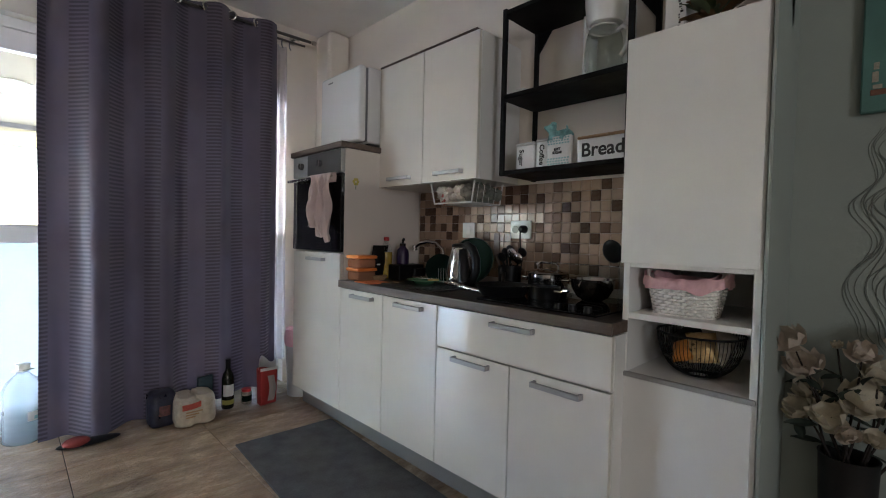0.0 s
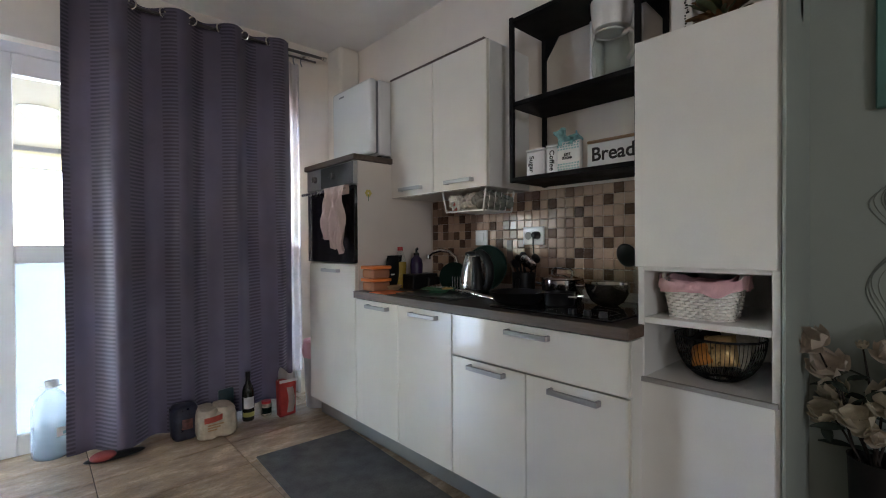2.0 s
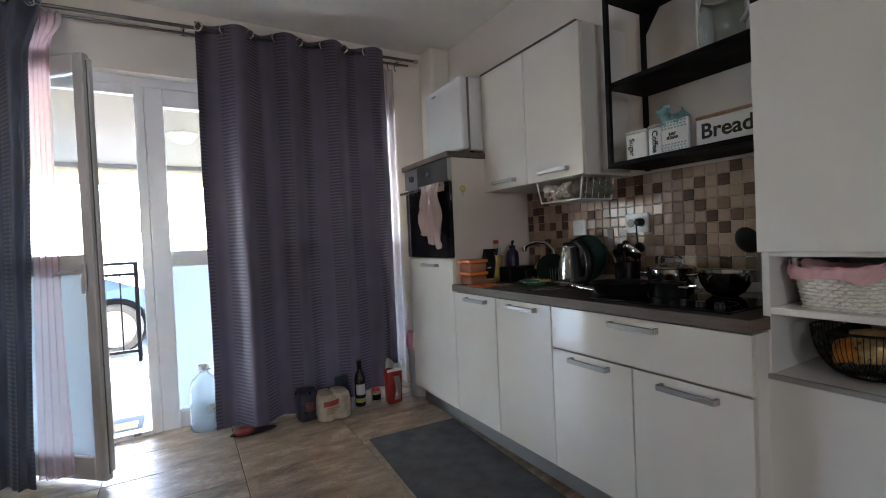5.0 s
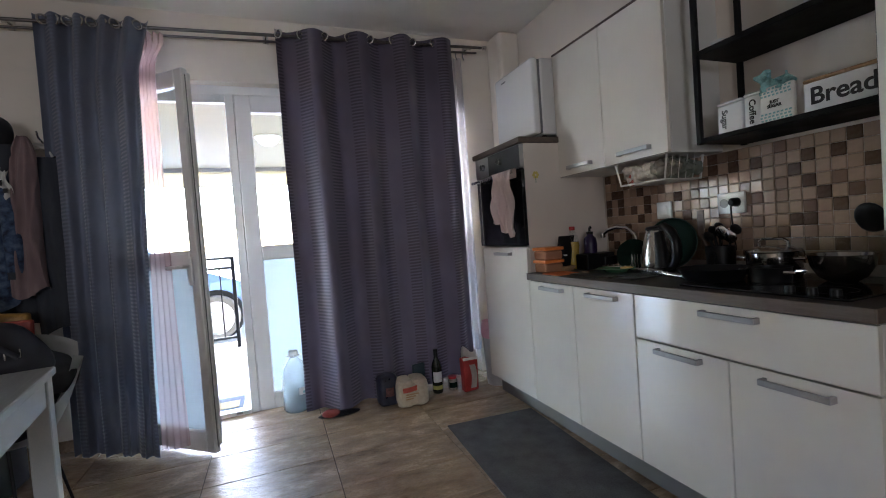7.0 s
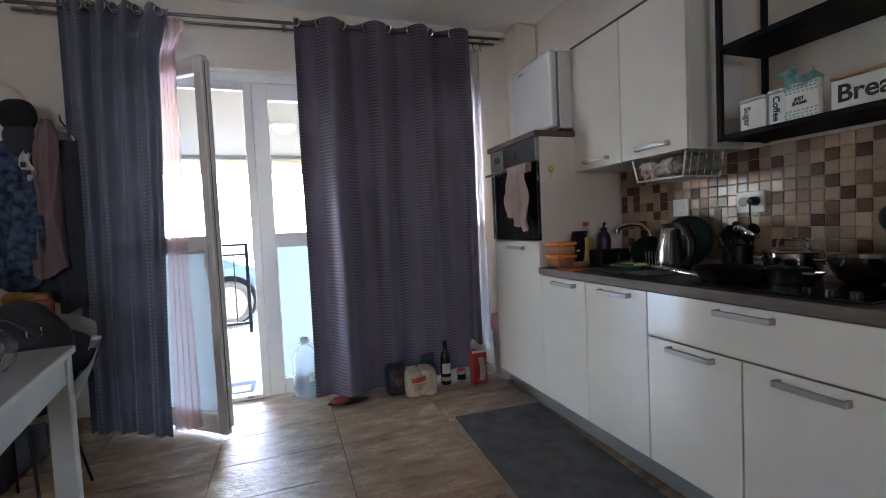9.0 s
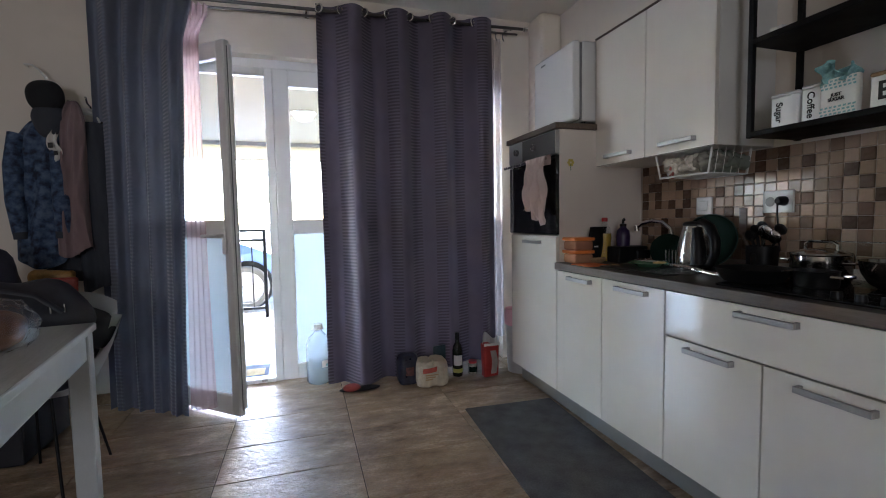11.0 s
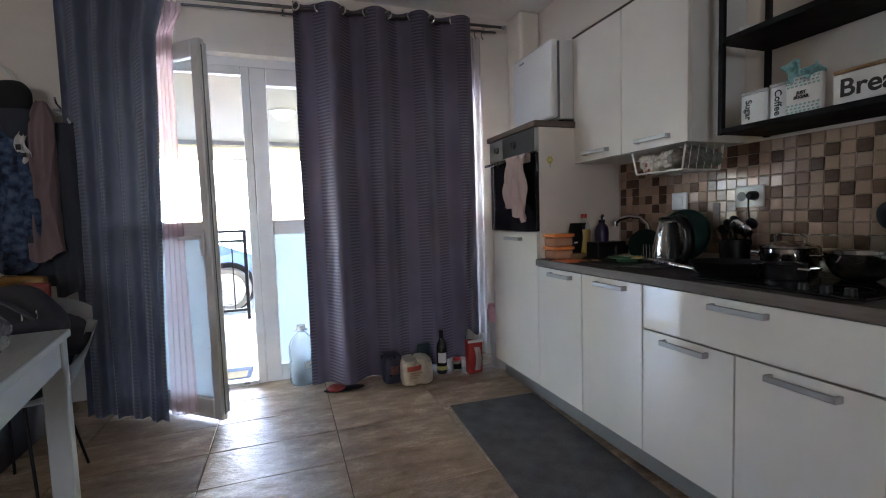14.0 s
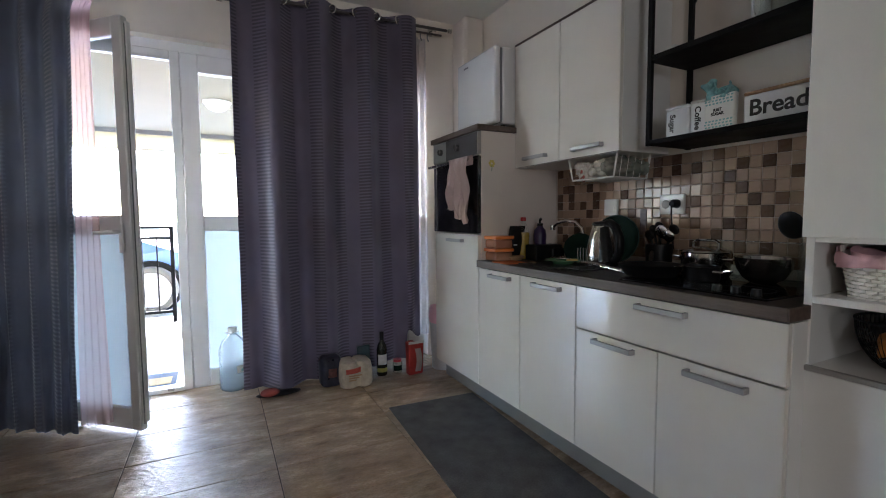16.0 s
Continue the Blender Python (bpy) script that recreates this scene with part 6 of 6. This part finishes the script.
bm = sheet(lambda u, v: (0.925 + 0.0386 * math.cos(math.pi * (1.05 + 0.8 * u)), 3.03 + 0.0386 * math.sin(math.pi * (1.05 + 0.8 * u)), 0.03 + 0.03 * v), 14, 2)
part("yellow_band", bm, surface("yellow_green_paper", (0.45, 0.42, 0.1), 0.6, vary=0.1), wn_, smooth=True)
jr = bottle("spice_jar", "small glass jar with a red lid on the floor", "jar", (1.045, 3.03, 0.001), [(0, 0), (0.03, 0), (0.034, 0.006), (0.034, 0.075), (0.028, 0.085), (0, 0.085)], surface("jar_contents", (0.3, 0.27, 0.2), 0.2, vary=0.4, scale=60), [(0.031, 0.083), (0.032, 0.1), (0, 0.101)], M_RED)
part("dark_label", sheet(lambda u, v: (1.045 + 0.0345 * math.cos(math.pi * (1.1 + 0.7 * u)), 3.03 + 0.0345 * math.sin(math.pi * (1.1 + 0.7 * u)), 0.02 + 0.04 * v), 12, 2), M_DGREEN, jr, smooth=True)
rdb = thing("paper_bag", "opened red and white paper bag standing on the floor", "bag", (1.155, 2.95, 0))
M_RBAG = surface("red_printed_paper", (0.42, 0.042, 0.036), 0.5, vary=0.2, scale=12, relief=0.15)
bm = bumpy(box((1.085, 2.905, 0.001), (1.21, 2.975, 0.245), 0.016, 5), 0.015, 17, 3)
part("sack", bm, M_RBAG, rdb, smooth=True)
bm = sheet(lambda u, v: (1.088 + 0.122 * u, 2.94 + 0.03 * math.sin(2 * math.pi * u) + 0.012 * (1 if u > 0.5 else -1) * v, 0.24 + (0.066 + 0.022 * math.sin(7 * u)) * v), 16, 5)
bmesh.ops.solidify(bm, geom=bm.faces[:], thickness=0.002)
part("open_top", bm, M_PAPERW, rdb, "torn white bag top")
bm = sheet(lambda u, v: (1.135 + 0.045 * u + 0.012 * math.sin(3.3 * v), 2.9005 - 0.004 * math.sin(math.pi * u), 0.03 + 0.17 * v), 6, 12)
part("pale_print", bm, surface("grey_print", (0.42, 0.36, 0.33), 0.5, vary=0.15), rdb, smooth=True)
part("white_band", sheet(lambda u, v: (1.085 + 0.125 * u, 2.8995 - 0.002 * math.sin(math.pi * u), 0.235 + 0.02 * v), 8, 2), M_PAPERW, rdb)

bn_ = thing("waste_bin", "pale grey waste bin with a pink bag between cabinet and wall", "bin", (1.40, 2.99, 0))
part("tub", lathe([(0, 0), (0.09, 0), (0.108, 0.44), (0.11, 0.45), (0.104, 0.45), (0.086, 0.01), (0, 0.01)], (1.41, 2.98, 0.001), 30), surface("pale_grey_plastic", (0.5, 0.5, 0.5), 0.45, vary=0.1), bn_, smooth=True)
bm = lathe([(0.112, 0.36), (0.118, 0.4), (0.116, 0.455), (0.108, 0.475), (0.09, 0.46), (0.08, 0.35)], (1.41, 2.98, 0.001), 40)
bumpy(bm, 0.012, 24, 1)
part("bin_bag", bm, surface("pink_bin_bag", (0.85, 0.48, 0.55), 0.35, vary=0.15, relief=0.1), bn_, "pink bin bag", smooth=True)


# ---- table corner ----
tab = thing("dining_table", "white painted wooden table with a greyish top", "table")
M_TTOP = wood("grey_table_top", (0.30, 0.315, 0.32), (0.40, 0.415, 0.42), 0.34, "Y")
part("tabletop", box((-0.8, -1.2, 0.722), (0.0, 0.0, 0.75), 0.004, 2), M_PAINTW, tab)
part("top_surface", box((-0.795, -1.195, 0.7502), (-0.005, -0.005, 0.7522), 0.001), M_TTOP, tab, "grey worn table surface")
for x0, x1 in ((-0.085, -0.012), (-0.788, -0.715)):
    for y0, y1 in ((-0.085, -0.012), (-1.188, -1.115)):
        part("leg", box((x0, y0, 0.0), (x1, y1, 0.7215), 0.004), M_PAINTW, tab)
part("apron", box((-0.04, -1.115, 0.615), (-0.02, -0.086, 0.7215), 0.002), M_PAINTW, tab)
part("apron", box((-0.78, -1.115, 0.615), (-0.76, -0.086, 0.7215), 0.002), M_PAINTW, tab)
part("apron", box((-0.714, -0.04, 0.615), (-0.086, -0.02, 0.7215), 0.002), M_PAINTW, tab)
part("apron", box((-0.714, -1.18, 0.615), (-0.086, -1.16, 0.7215), 0.002), M_PAINTW, tab)
tab.matrix_basis = pose(-0.974, 2.155, 0, 0, 0, 9.0)

brd = thing("bread_bag", "clear plastic bag with a brown loaf on the table", "bread", (-1.12, 1.72, 0.7525))
M_LOAF = surface("brown_loaf", (0.18, 0.085, 0.045), 0.75, vary=0.4, scale=20, relief=0.4)
bm = bmesh.new()
bmesh.ops.create_uvsphere(bm, u_segments=24, v_segments=14, radius=1, matrix=Matrix.Translation((-1.105, 1.745, 0.82)) @ pose(0, 0, 0, 0, 0, 20) @ Matrix.Diagonal((0.09, 0.155, 0.066, 1)))
part("loaf", bumpy(bm, 0.006, 25), M_LOAF, brd, smooth=True)
bm = bmesh.new()
bmesh.ops.create_uvsphere(bm, u_segments=64, v_segments=36, radius=1, matrix=Matrix.Translation((-1.10, 1.755, 0.825)) @ pose(0, 0, 0, 0, 0, 20) @ Matrix.Diagonal((0.108, 0.18, 0.088, 1)))
bumpy(bm, 0.016, 19, 5)
bumpy(bm, 0.01, 48, 2)
part("plastic", bm, pane_glass("crinkled_plastic", (0.96, 0.96, 0.97), 0.05), brd, "crinkled clear plastic", smooth=True).visible_shadow = False

chr_ = thing("shell_chair", "white plastic shell chair pushed under the table", "chair")
M_SHELL = surface("white_shell", (0.66, 0.66, 0.64), 0.35, vary=0.04, relief=0.01)


def shell_f(u, v):
    """Seat, then back: v runs from the front edge to the back's top, u across."""
    w = 0.50 * (1 - 0.3 * max(0, v - 0.55))
    x = (u - 0.5) * w
    side = (abs(2 * u - 1)) ** 2.2
    if v < 0.5:
        y, z = 0.40 * (v / 0.5), 0.45 - 0.03 * math.sin(math.pi * v / 0.5)
        z += side * (0.02 + 0.27 * (v / 0.5) ** 1.4)
        x *= 1 + 0.06 * side * v
    else:
        s = (v - 0.5) / 0.5
        y, z = 0.40 + 0.07 * math.sin(s * math.pi / 2), 0.45 + 0.38 * s
        y -= side * 0.10 * (1 - s * 0.6)
        z += side * 0.29 * (1 - s) ** 1.5 - side * 0.05 * s
    return (x, y, z)


bm = sheet(shell_f, 28, 40)
bmesh.ops.solidify(bm, geom=bm.faces[:], thickness=0.006)
part("shell", bm, M_SHELL, chr_, smooth=50)
for sx in (-1, 1):
    for y0, y1 in ((0.08, 0.02), (0.33, 0.42)):
        part("leg", tube([(sx * 0.1, y0, 0.43), (sx * 0.15, y1, 0.0)], [0.007, 0.006], 10), M_BPLAST, chr_, "thin dark metal leg", smooth=True)
chair_m = pose(-1.28, 2.14, 0, 0, 0, -4)
chr_.matrix_basis = chair_m
M_NYLON = surface("black_nylon", (0.026, 0.029, 0.04), 0.5, vary=0.35, scale=9, grain=300, relief=0.25)
bpk = thing("backpack", "black nylon backpack lying on the chair against the table", "backpack", (-1.3, 2.4, 0.62))
bm = bmesh.new()
bmesh.ops.create_uvsphere(bm, u_segments=40, v_segments=22, radius=1, matrix=Matrix.Translation((-1.36, 2.42, 0.74)) @ pose(0, 0, 0, 0, 10, 6) @ Matrix.Diagonal((0.26, 0.16, 0.17, 1)))
part("bag", bumpy(bm, 0.05, 5.5, 2), M_NYLON, bpk, smooth=True)
for k, (x, y, z) in enumerate(((-1.195, 2.30, 0.80), (-1.155, 2.325, 0.80))):
    part("zip_pull", box((x, y - 0.006, z - 0.025), (x + 0.006, y - 0.002, z + 0.012), 0.001), M_CHROME, bpk, "shiny zip pull")
part("strap", tube([(-1.58, 2.32, 0.86), (-1.4, 2.28, 0.90), (-1.24, 2.29, 0.86), (-1.15, 2.30, 0.78)], 0.012, 8, flat=0.35), M_NYLON, bpk, smooth=True)
jk = thing("dark_jacket", "black jacket bunched over the chair's side", "jacket", (-1.12, 2.5, 0.55))
bm = bmesh.new()
bmesh.ops.create_uvsphere(bm, u_segments=36, v_segments=20, radius=1, matrix=Matrix.Translation((-1.19, 2.55, 0.69)) @ pose(0, 0, 0, 0, 22, 0) @ Matrix.Diagonal((0.17, 0.17, 0.085, 1)))
part("cloth", bumpy(bm, 0.05, 7, 8), M_NYLON, jk, smooth=True)
cv = thing("black_coat", "black coat draped over the seat of the shell chair", "coat")


def drape(u, v):
    p = Vector(shell_f(0.14 + 0.7 * u, 0.08 + 0.66 * v))
    n_ = noise.noise(p * 9)
    return (p.x * 0.97, p.y - 0.018 - 0.015 * n_ * v, p.z + 0.02 + 0.018 * n_)


bm = sheet(drape, 36, 36)
bmesh.ops.solidify(bm, geom=bm.faces[:], thickness=0.01)
part("cloth", bm, M_NYLON, cv, smooth=60, centre=False)
cv.matrix_basis = chair_m
bg3 = thing("dark_bundle", "dark bag with an orange edge standing behind the backpack", "bag", (-1.68, 2.75, 0.5))
bm = bmesh.new()
bmesh.ops.create_uvsphere(bm, u_segments=36, v_segments=22, radius=1, matrix=Matrix.Translation((-1.66, 2.72, 0.72)) @ Matrix.Diagonal((0.17, 0.14, 0.36, 1)))
part("bag", bumpy(bm, 0.04, 6, 4), M_NYLON, bg3, smooth=True)
M_ORC = cloth("orange_cloth", (0.55, 0.13, 0.05), None, 0.0, 0.9, 300)
part("orange_edge", tube([(-1.80, 2.60, 1.0), (-1.72, 2.585, 1.06), (-1.62, 2.585, 1.05), (-1.54, 2.60, 0.97)], 0.018, 8, flat=0.6), M_ORC, bg3, smooth=True)
st_ = thing("storage_box", "dark fabric storage box under the coats", "box", (-1.75, 2.85, 0))
part("box", box((-2.05, 2.56, 0.0), (-1.46, 3.02, 0.40), 0.012, 2), M_NYLON, st_)
part("lid", box((-2.06, 2.55, 0.4005), (-1.45, 3.03, 0.44), 0.01, 2), M_NYLON, st_)


# ---- coats on the wall ----
rack = thing("coat_rack", "white metal hook rail on the wall", "coat rack", (-1.6, 3.28, 1.7))
part("rail", box((-1.6, 3.288, 1.84), (-1.3, 3.2985, 1.88), 0.002), M_WPLAST, rack)
for x in (-1.56, -1.46, -1.34):
    part("hook", tube([(x, 3.29, 1.88), (x, 3.24, 1.87), (x - 0.01, 3.215, 1.895), (x - 0.015, 3.21, 1.93)], 0.006, 8), M_CHROME, rack, smooth=True)
part("loop", tube([(-1.665, 3.296, 2.11), (-1.66, 3.25, 2.11), (-1.62, 3.24, 2.105), (-1.58, 3.235, 2.075), (-1.555, 3.23, 2.035), (-1.55, 3.23, 2.0)], 0.006, 8), M_WPLAST, rack, smooth=True)


def garment(name, label, category, material, x0, x1, ztop, zbot, depth, seed, folds=4, y0=3.2, shoulder=0.25, flare=0.0, hang=0.12):
    """Cloth on a hook: a closed drape that widens from the hanger, with folds and an uneven hem."""
    t_ = thing(name, label, category, ((x0 + x1) / 2, y0, zbot))

    def f(u, v):
        a = 2 * math.pi * u
        w = (x1 - x0) / 2 * (shoulder + (1 - shoulder) * min(1, v / hang) ** 0.6) * (1 + flare * v)
        c = (x0 + x1) / 2 + 0.02 * math.sin(3 * v + seed)
        fold = 1 + 0.16 * math.sin(folds * a + seed + 1.5 * v) * min(1, v * 3)
        n_ = noise.noise(Vector((2.5 * math.cos(a) + seed, 2.5 * math.sin(a), 4 * v)))
        x = c + w * math.cos(a) * (1 + 0.12 * n_)
        y = y0 + depth * math.sin(a) * fold * (0.45 + 0.55 * min(1, v * 4)) + 0.03 * n_
        z = ztop + (zbot - ztop) * v + 0.03 * math.sin(2 * a + seed) * v
        return (x, min(y, 3.285), z)
    bm = sheet(f, 72, 40)
    bmesh.ops.remove_doubles(bm, verts=bm.verts, dist=0.0003)
    part("cloth", bm, material, t_, smooth=180)
    return t_


def camo_cloth():
    m, n, l, b = nodes_of("blue_patterned_cloth")
    tc = n.new("ShaderNodeTexCoord")
    a, f = noise_node(n, l, 22.0, 3.0, tc.outputs["Object"]), noise_node(n, l, 500.0, 2.0, tc.outputs["Object"])
    r = ramp(n, l, a.outputs["Fac"], [(0.36, (0.014, 0.02, 0.042)), (0.46, (0.035, 0.06, 0.12)), (0.54, (0.06, 0.1, 0.185)), (0.66, (0.11, 0.155, 0.24))])
    l.new(r.outputs["Color"], b.inputs["Base Color"])
    b.inputs["Roughness"].default_value = 0.85
    bump(n, l, b, f.outputs["Fac"], 0.2, 0.001)
    return m


M_CAMO = camo_cloth()
M_ROSE = cloth("dusty_pink_cloth", (0.27, 0.19, 0.195), None, 0.05, 0.9, 400)
# black cloth lifted towards blue: lens haze is put into its colour
M_DARKC = cloth("haze_lifted_cloth", (0.05, 0.057, 0.074), None, 0.0, 0.9, 400, 0.02)
pj = garment("patterned_jacket", "dark blue patterned jacket hanging on the rail", "jacket", M_CAMO, -1.70, -1.44, 1.78, 0.94, 0.07, 1.3, 5, 3.17)
for sx, x in ((-1, -1.665), (1, -1.475)):
    pts = [(x, 3.14, 1.68), (x + sx * 0.012, 3.115, 1.5), (x + sx * 0.016, 3.105, 1.3), (x + sx * 0.006, 3.11, 1.12)]
    bm = tube(pts, [0.042, 0.05, 0.046, 0.036], 20, flat=0.75)
    part("sleeve", bumpy(bm, 0.012, 14, sx), M_CAMO, pj, smooth=True)
    part("cuff", tube([(x + sx * 0.006, 3.11, 1.125), (x + sx * 0.004, 3.11, 1.085)], [0.037, 0.034], 20, flat=0.75), M_DARKC, pj, "dark ribbed cuff", smooth=True)
garment("black_jacket", "black jacket hanging on the rail", "jacket", M_DARKC, -1.42, -1.22, 1.775, 0.76, 0.05, 4.1, 4, 3.2, 0.75, 0.15, 0.03)
garment("pink_scarf", "dusty pink scarf hanging on the rail", "scarf", M_ROSE, -1.46, -1.35, 1.88, 1.0, 0.05, 2.2, 3, 3.13, 0.4, 0.5)
garment("dark_coat", "dark coat hanging behind the jacket", "coat", M_DARKC, -1.62, -1.40, 1.76, 0.85, 0.045, 6.0, 4, 3.22)
bh = thing("knit_hat", "black knitted hat on a hook", "hat", (-1.57, 3.15, 1.75))
bm = bmesh.new()
bmesh.ops.create_uvsphere(bm, u_segments=32, v_segments=20, radius=1, matrix=Matrix.Translation((-1.511, 3.12, 1.895)) @ pose(0, 0, 0, 0, 12, 0) @ Matrix.Diagonal((0.092, 0.085, 0.095, 1)))
M_HAT = cloth("black_knit", (0.016, 0.017, 0.02), None, 0.0, 0.9, 300, 0.02)
part("crown", bumpy(bm, 0.02, 8, 6), M_HAT, bh, smooth=True)
bm = bmesh.new()
bmesh.ops.create_uvsphere(bm, u_segments=28, v_segments=16, radius=1, matrix=Matrix.Translation((-1.50, 3.12, 1.76)) @ Matrix.Diagonal((0.085, 0.075, 0.1, 1)))
part("scarf", bumpy(bm, 0.02, 9, 3), M_DARKC, bh, smooth=True)
hh = thing("clothes_hanger", "white plastic clothes hanger on the rail", "hanger", (-1.36, 3.22, 1.8))
part("arch", tube(arc((-1.37, 3.2, 1.76), 0.085, 10, 150, 14), 0.007, 8, flat=0.6), M_WPLAST, hh, smooth=True)
part("arm_end", tube([(-1.275, 3.19, 1.775), (-1.245, 3.185, 1.775), (-1.235, 3.185, 1.755), (-1.24, 3.185, 1.735), (-1.265, 3.19, 1.735)], 0.007, 8), M_BPLAST, hh, smooth=True)
tg = thing("printed_tag", "black and white printed tag hanging from the jacket", "tag", (-1.49, 3.08, 1.6))
bm = sheet(lambda u, v: (-1.47 + 0.06 * (u - 0.5) * (1.2 - 0.6 * abs(2 * v - 0.9)) + 0.012 * math.sin(7 * v), 3.078 + 0.01 * math.sin(9 * u + 4 * v), 1.53 + 0.16 * v + 0.015 * math.sin(6 * u)), 14, 18)
part("card", bm, M_PAPERW, tg, smooth=True)
for x, z, w, h in ((-1.495, 1.60, 0.024, 0.03), (-1.47, 1.56, 0.02, 0.025)):
    part("print", box((x, 3.064, z), (x + w, 3.0665, z + h), 0.001), M_PRINT, tg)
cb_ = thing("shopping_bag", "yellow and red plastic shopping bag under the coats", "bag", (-1.52, 3.08, 0.6))
bm = bumpy(box((-1.62, 3.02, 0.62), (-1.40, 3.12, 0.90), 0.03, 4), 0.03, 9, 5)
part("sack", bm, surface("yellow_printed_plastic", (0.42, 0.24, 0.06), 0.5, vary=0.5, scale=12), cb_, smooth=True)
bm = bumpy(box((-1.53, 3.0, 0.76), (-1.38, 3.03, 0.86), 0.012, 3), 0.012, 16, 2)
part("red_print", bm, surface("red_printed_plastic", (0.42, 0.07, 0.05), 0.5, vary=0.4, scale=20), cb_, smooth=True)


# ---- tiles ----
def tile_mesh(name, w, h, t, bevel, material, segs=1):
    bm = box((-w / 2, -h / 2, 0), (w / 2, h / 2, t))
    top = [e for e in bm.edges if all(v.co.z > t * 0.5 for v in e.verts)]
    bmesh.ops.bevel(bm, geom=top, offset=bevel, segments=segs, affect="EDGES", profile=0.5)
    bmesh.ops.delete(bm, geom=[f for f in bm.faces if f.normal.z < -0.5], context="FACES")
    me = bpy.data.meshes.new(name)
    bm.to_mesh(me)
    bm.free()
    me.materials.append(material)
    return me


def piece(name, me, parent, m):
    ob = new(name, me)
    ob.parent = parent
    ob.matrix_local = Matrix.Translation(-ORIGIN[parent]) @ m
    return ob


TW, TH = 0.637, 0.333
fm = tile_mesh("tile", TW - 0.0045, TH - 0.0045, 0.008, 0.0012, M_FLOOR)
for i in range(-6, 3):
    for j in range(-21, 2):
        cx, cy = 0.088 + TW * (i + 0.5), 2.74 + TH * (j + 0.5)
        if cx - TW / 2 > LX - 0.45 and cx < 2.0:
            piece("tile", fm, floor, Matrix.Translation((cx, cy, -0.008 + random.uniform(-0.0004, 0.0004))))
om = tile_mesh("tile", 0.6, 0.3, 0.008, 0.002, M_TERR)
for i in range(-5, 4):
    for j in range(9):
        piece("tile", om, terr, Matrix.Translation((-0.2 + 0.604 * i + 0.3, 3.56 + 0.304 * (j + 0.5), TZ - 0.008)))

# mosaic splashback: rows of glazed tiles on the wall between worktop and wall units
sb = structure("splashback", box((1.8465, 0.606, 0.9005), (1.8495, 2.198, 1.446)), M_TGROUT, "brown and beige glazed mosaic splashback", "splashback")
S = 0.0504
LAYOUT = (
    "d.............dmd...m....d...m.",
    "...m..........d.d.d...d.d...m..",
    ".dd..d..m...md.m.....d....d....",
    "d.d...d...d.d.......m.d.m..d...",
    "d.d.d.d......d....m.m..d.m...m.",
    ".....d...m.d..d..m....m.d...d..",
    ".m.d....m......m..m..dd....m...",
    "d..d..m....m........d.m...m..d.",
    ".d...m...d...m.m..d...m.d....m.",
    "...m..d....m.....m...d....m....",
    "m....m...m....d...m....m...d...",
)
mm = {k: tile_mesh("mosaic_tile", S - 0.0012, S - 0.0012, 0.0038, 0.0036, m_, 2) for k, m_ in M_MOSAIC.items()}
rot = Matrix(((0, 0, -1, 0), (1, 0, 0, 0), (0, -1, 0, 0), (0, 0, 0, 1)))
for j, row in enumerate(LAYOUT):
    for i, shade in enumerate(row):
        y, z = 2.196 - S * (i + 0.5), 1.445 - S * (j + 0.5)
        tip = pose(0, 0, 0, random.uniform(-1.5, 1.5), random.uniform(-1.5, 1.5), 0)
        if z > 0.92:
            piece("mosaic_tile", mm[shade], sb, Matrix.Translation((1.8462, y, z)) @ rot @ tip)
